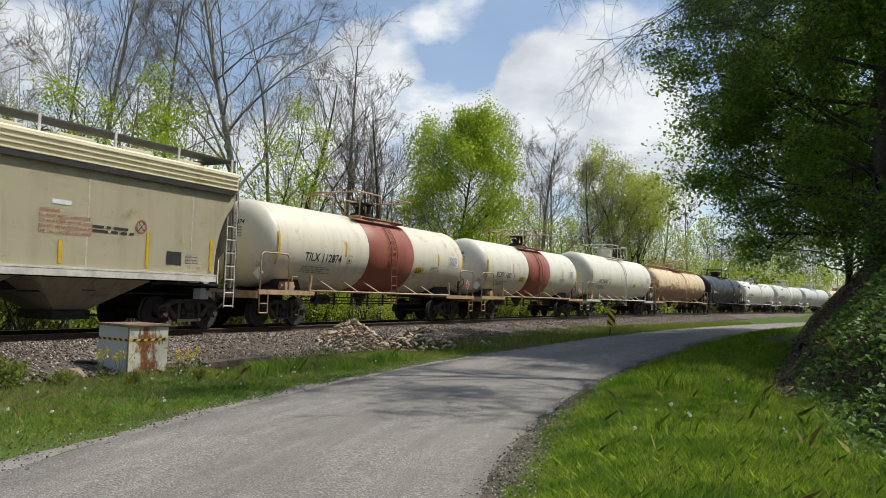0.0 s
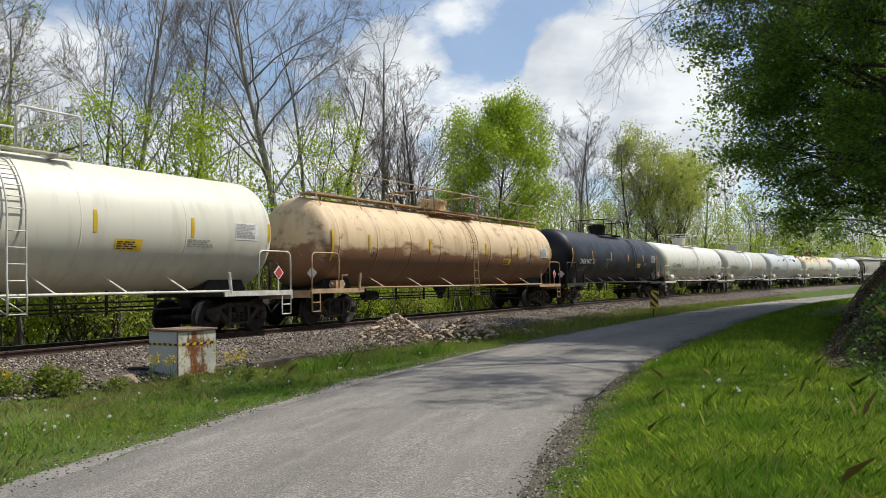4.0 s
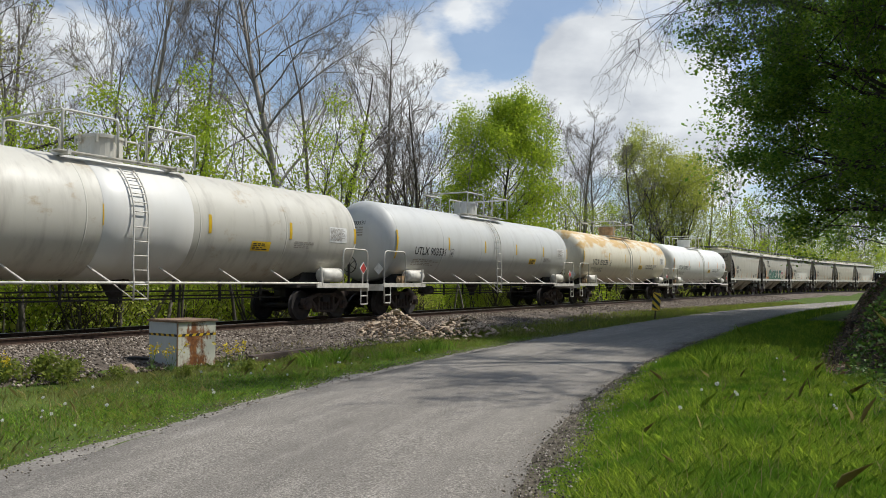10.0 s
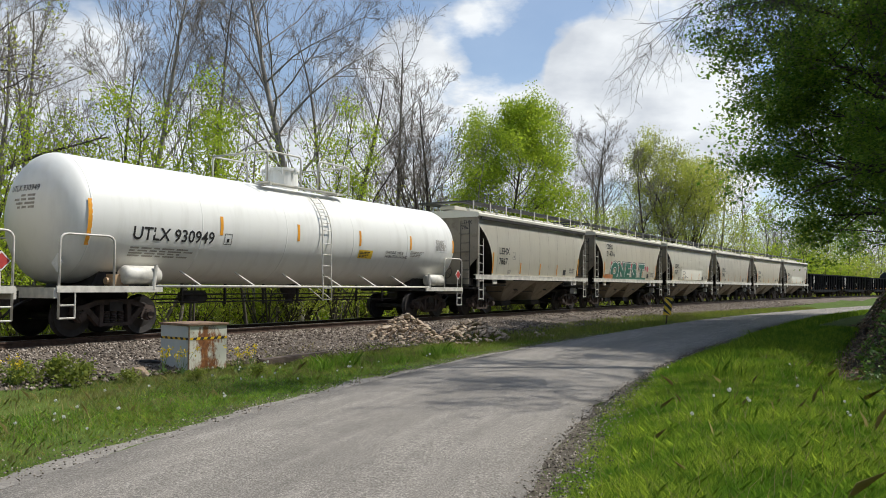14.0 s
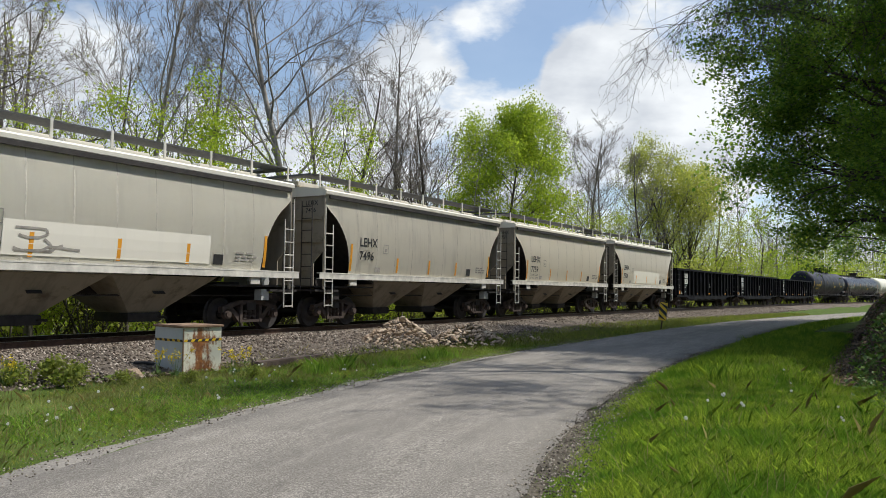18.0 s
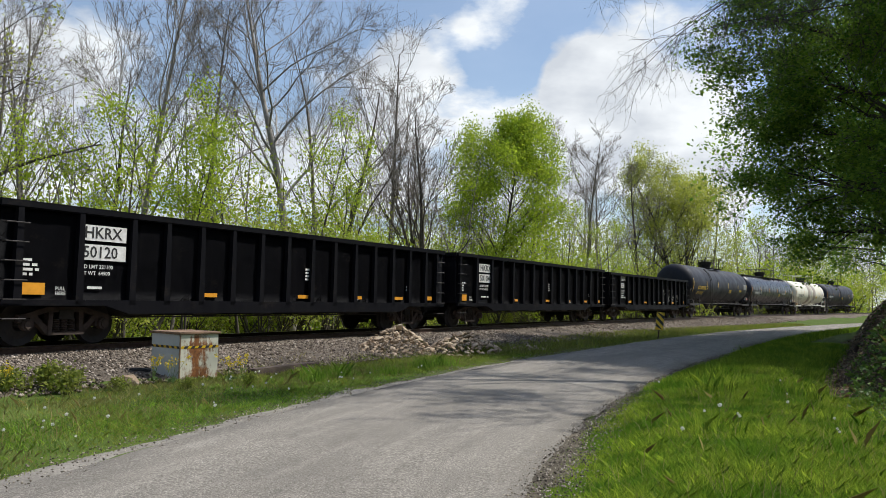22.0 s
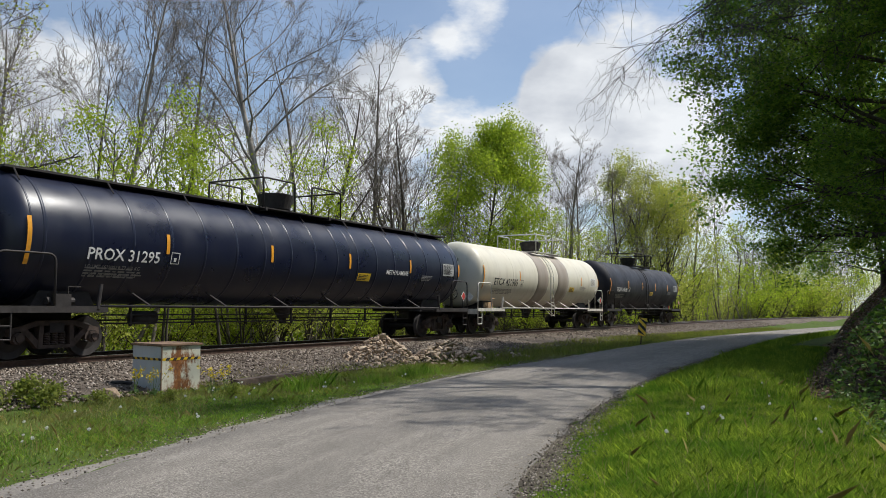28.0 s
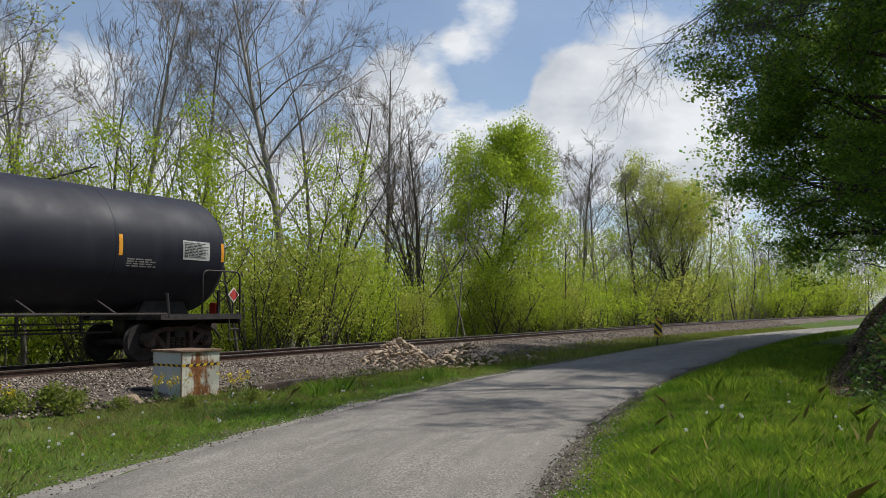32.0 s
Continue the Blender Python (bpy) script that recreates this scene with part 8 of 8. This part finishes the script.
def build_edge_gravel():
    """Loose chips along both rims of the road."""
    r2 = np.random.default_rng(17)
    octa = np.array([(1, 0, 0), (-1, 0, 0), (0, 1, 0), (0, -1, 0), (0, 0, 0.7), (0, 0, -0.7)], float)
    tri = np.array([(0, 2, 4), (2, 1, 4), (1, 3, 4), (3, 0, 4), (2, 0, 5), (1, 2, 5), (3, 1, 5), (0, 3, 5)])
    k = Mat("loose_road_chips", 0.95, spec=0.1)
    geo = k.n("ShaderNodeNewGeometry")
    m = k.colour(k.ramp(geo.outputs["Random Per Island"], [(0.0, (0.05, 0.043, 0.035)), (0.5, (0.18, 0.155, 0.125)), (0.85, (0.36, 0.31, 0.25)), (1.0, (0.55, 0.50, 0.43))])).m
    for d0, d1, n in ((1.95, 2.4, 7000), (-2.45, -1.95, 3500)):
        x, y = scatter_road(r2, n, (2.5, 26.0), d0, d1, 1.5)
        z = land(x, y)[0] + 0.036
        size = r2.uniform(0.005, 0.015, n)
        v = octa[None] * (size[:, None, None] * r2.uniform(0.6, 1.35, (n, 6, 1))) + np.stack([x, y, z], -1)[:, None]
        f = (tri[None] + (np.arange(n) * 6)[:, None, None]).reshape(-1, 3)
        tagged(new("road_chips", quick_mesh("road_chips", v.reshape(-1, 3), f, m)), "loose stone chips along the crumbled road edge", "gravel", kind="stuff")


build_cabinet()
build_marker()
build_bits()
build_rocks()
build_edge_gravel()
build_track_parts()


# ---- what moves ----
SPEED, GAIN = 12.017, 0.0095


def run(t):
    """How far the train has gone after t seconds."""
    return SPEED * t + GAIN * t * t / 2


def motions():
    for car, mid in TRAIN:
        walk(car, [(t, track_pose(mid - run(t))) for t in np.arange(0, 32.01, 2.0)])
    step = 1 / FPS
    for wheel, mid, at in WHEELSETS:             # wheels turn with the way run while the car is near
        t0, t1 = max(0.0, (mid - 42) / SPEED), min(32.0, (mid + 18) / SPEED)
        ts = [0.0] if t0 > 0 else []
        ts += list(np.arange(t0, t1, step)) + [max(t1, 0.01)] + ([32.0] if t1 < 31.9 else [])
        rows = []
        for t in ts:
            way = run(min(max(t, t0), t1)) - run(t0)
            rows.append((t, Matrix.Translation(at) @ Matrix.Rotation(-way / 0.457, 4, "Y")))
        walk(wheel, rows)


motions()
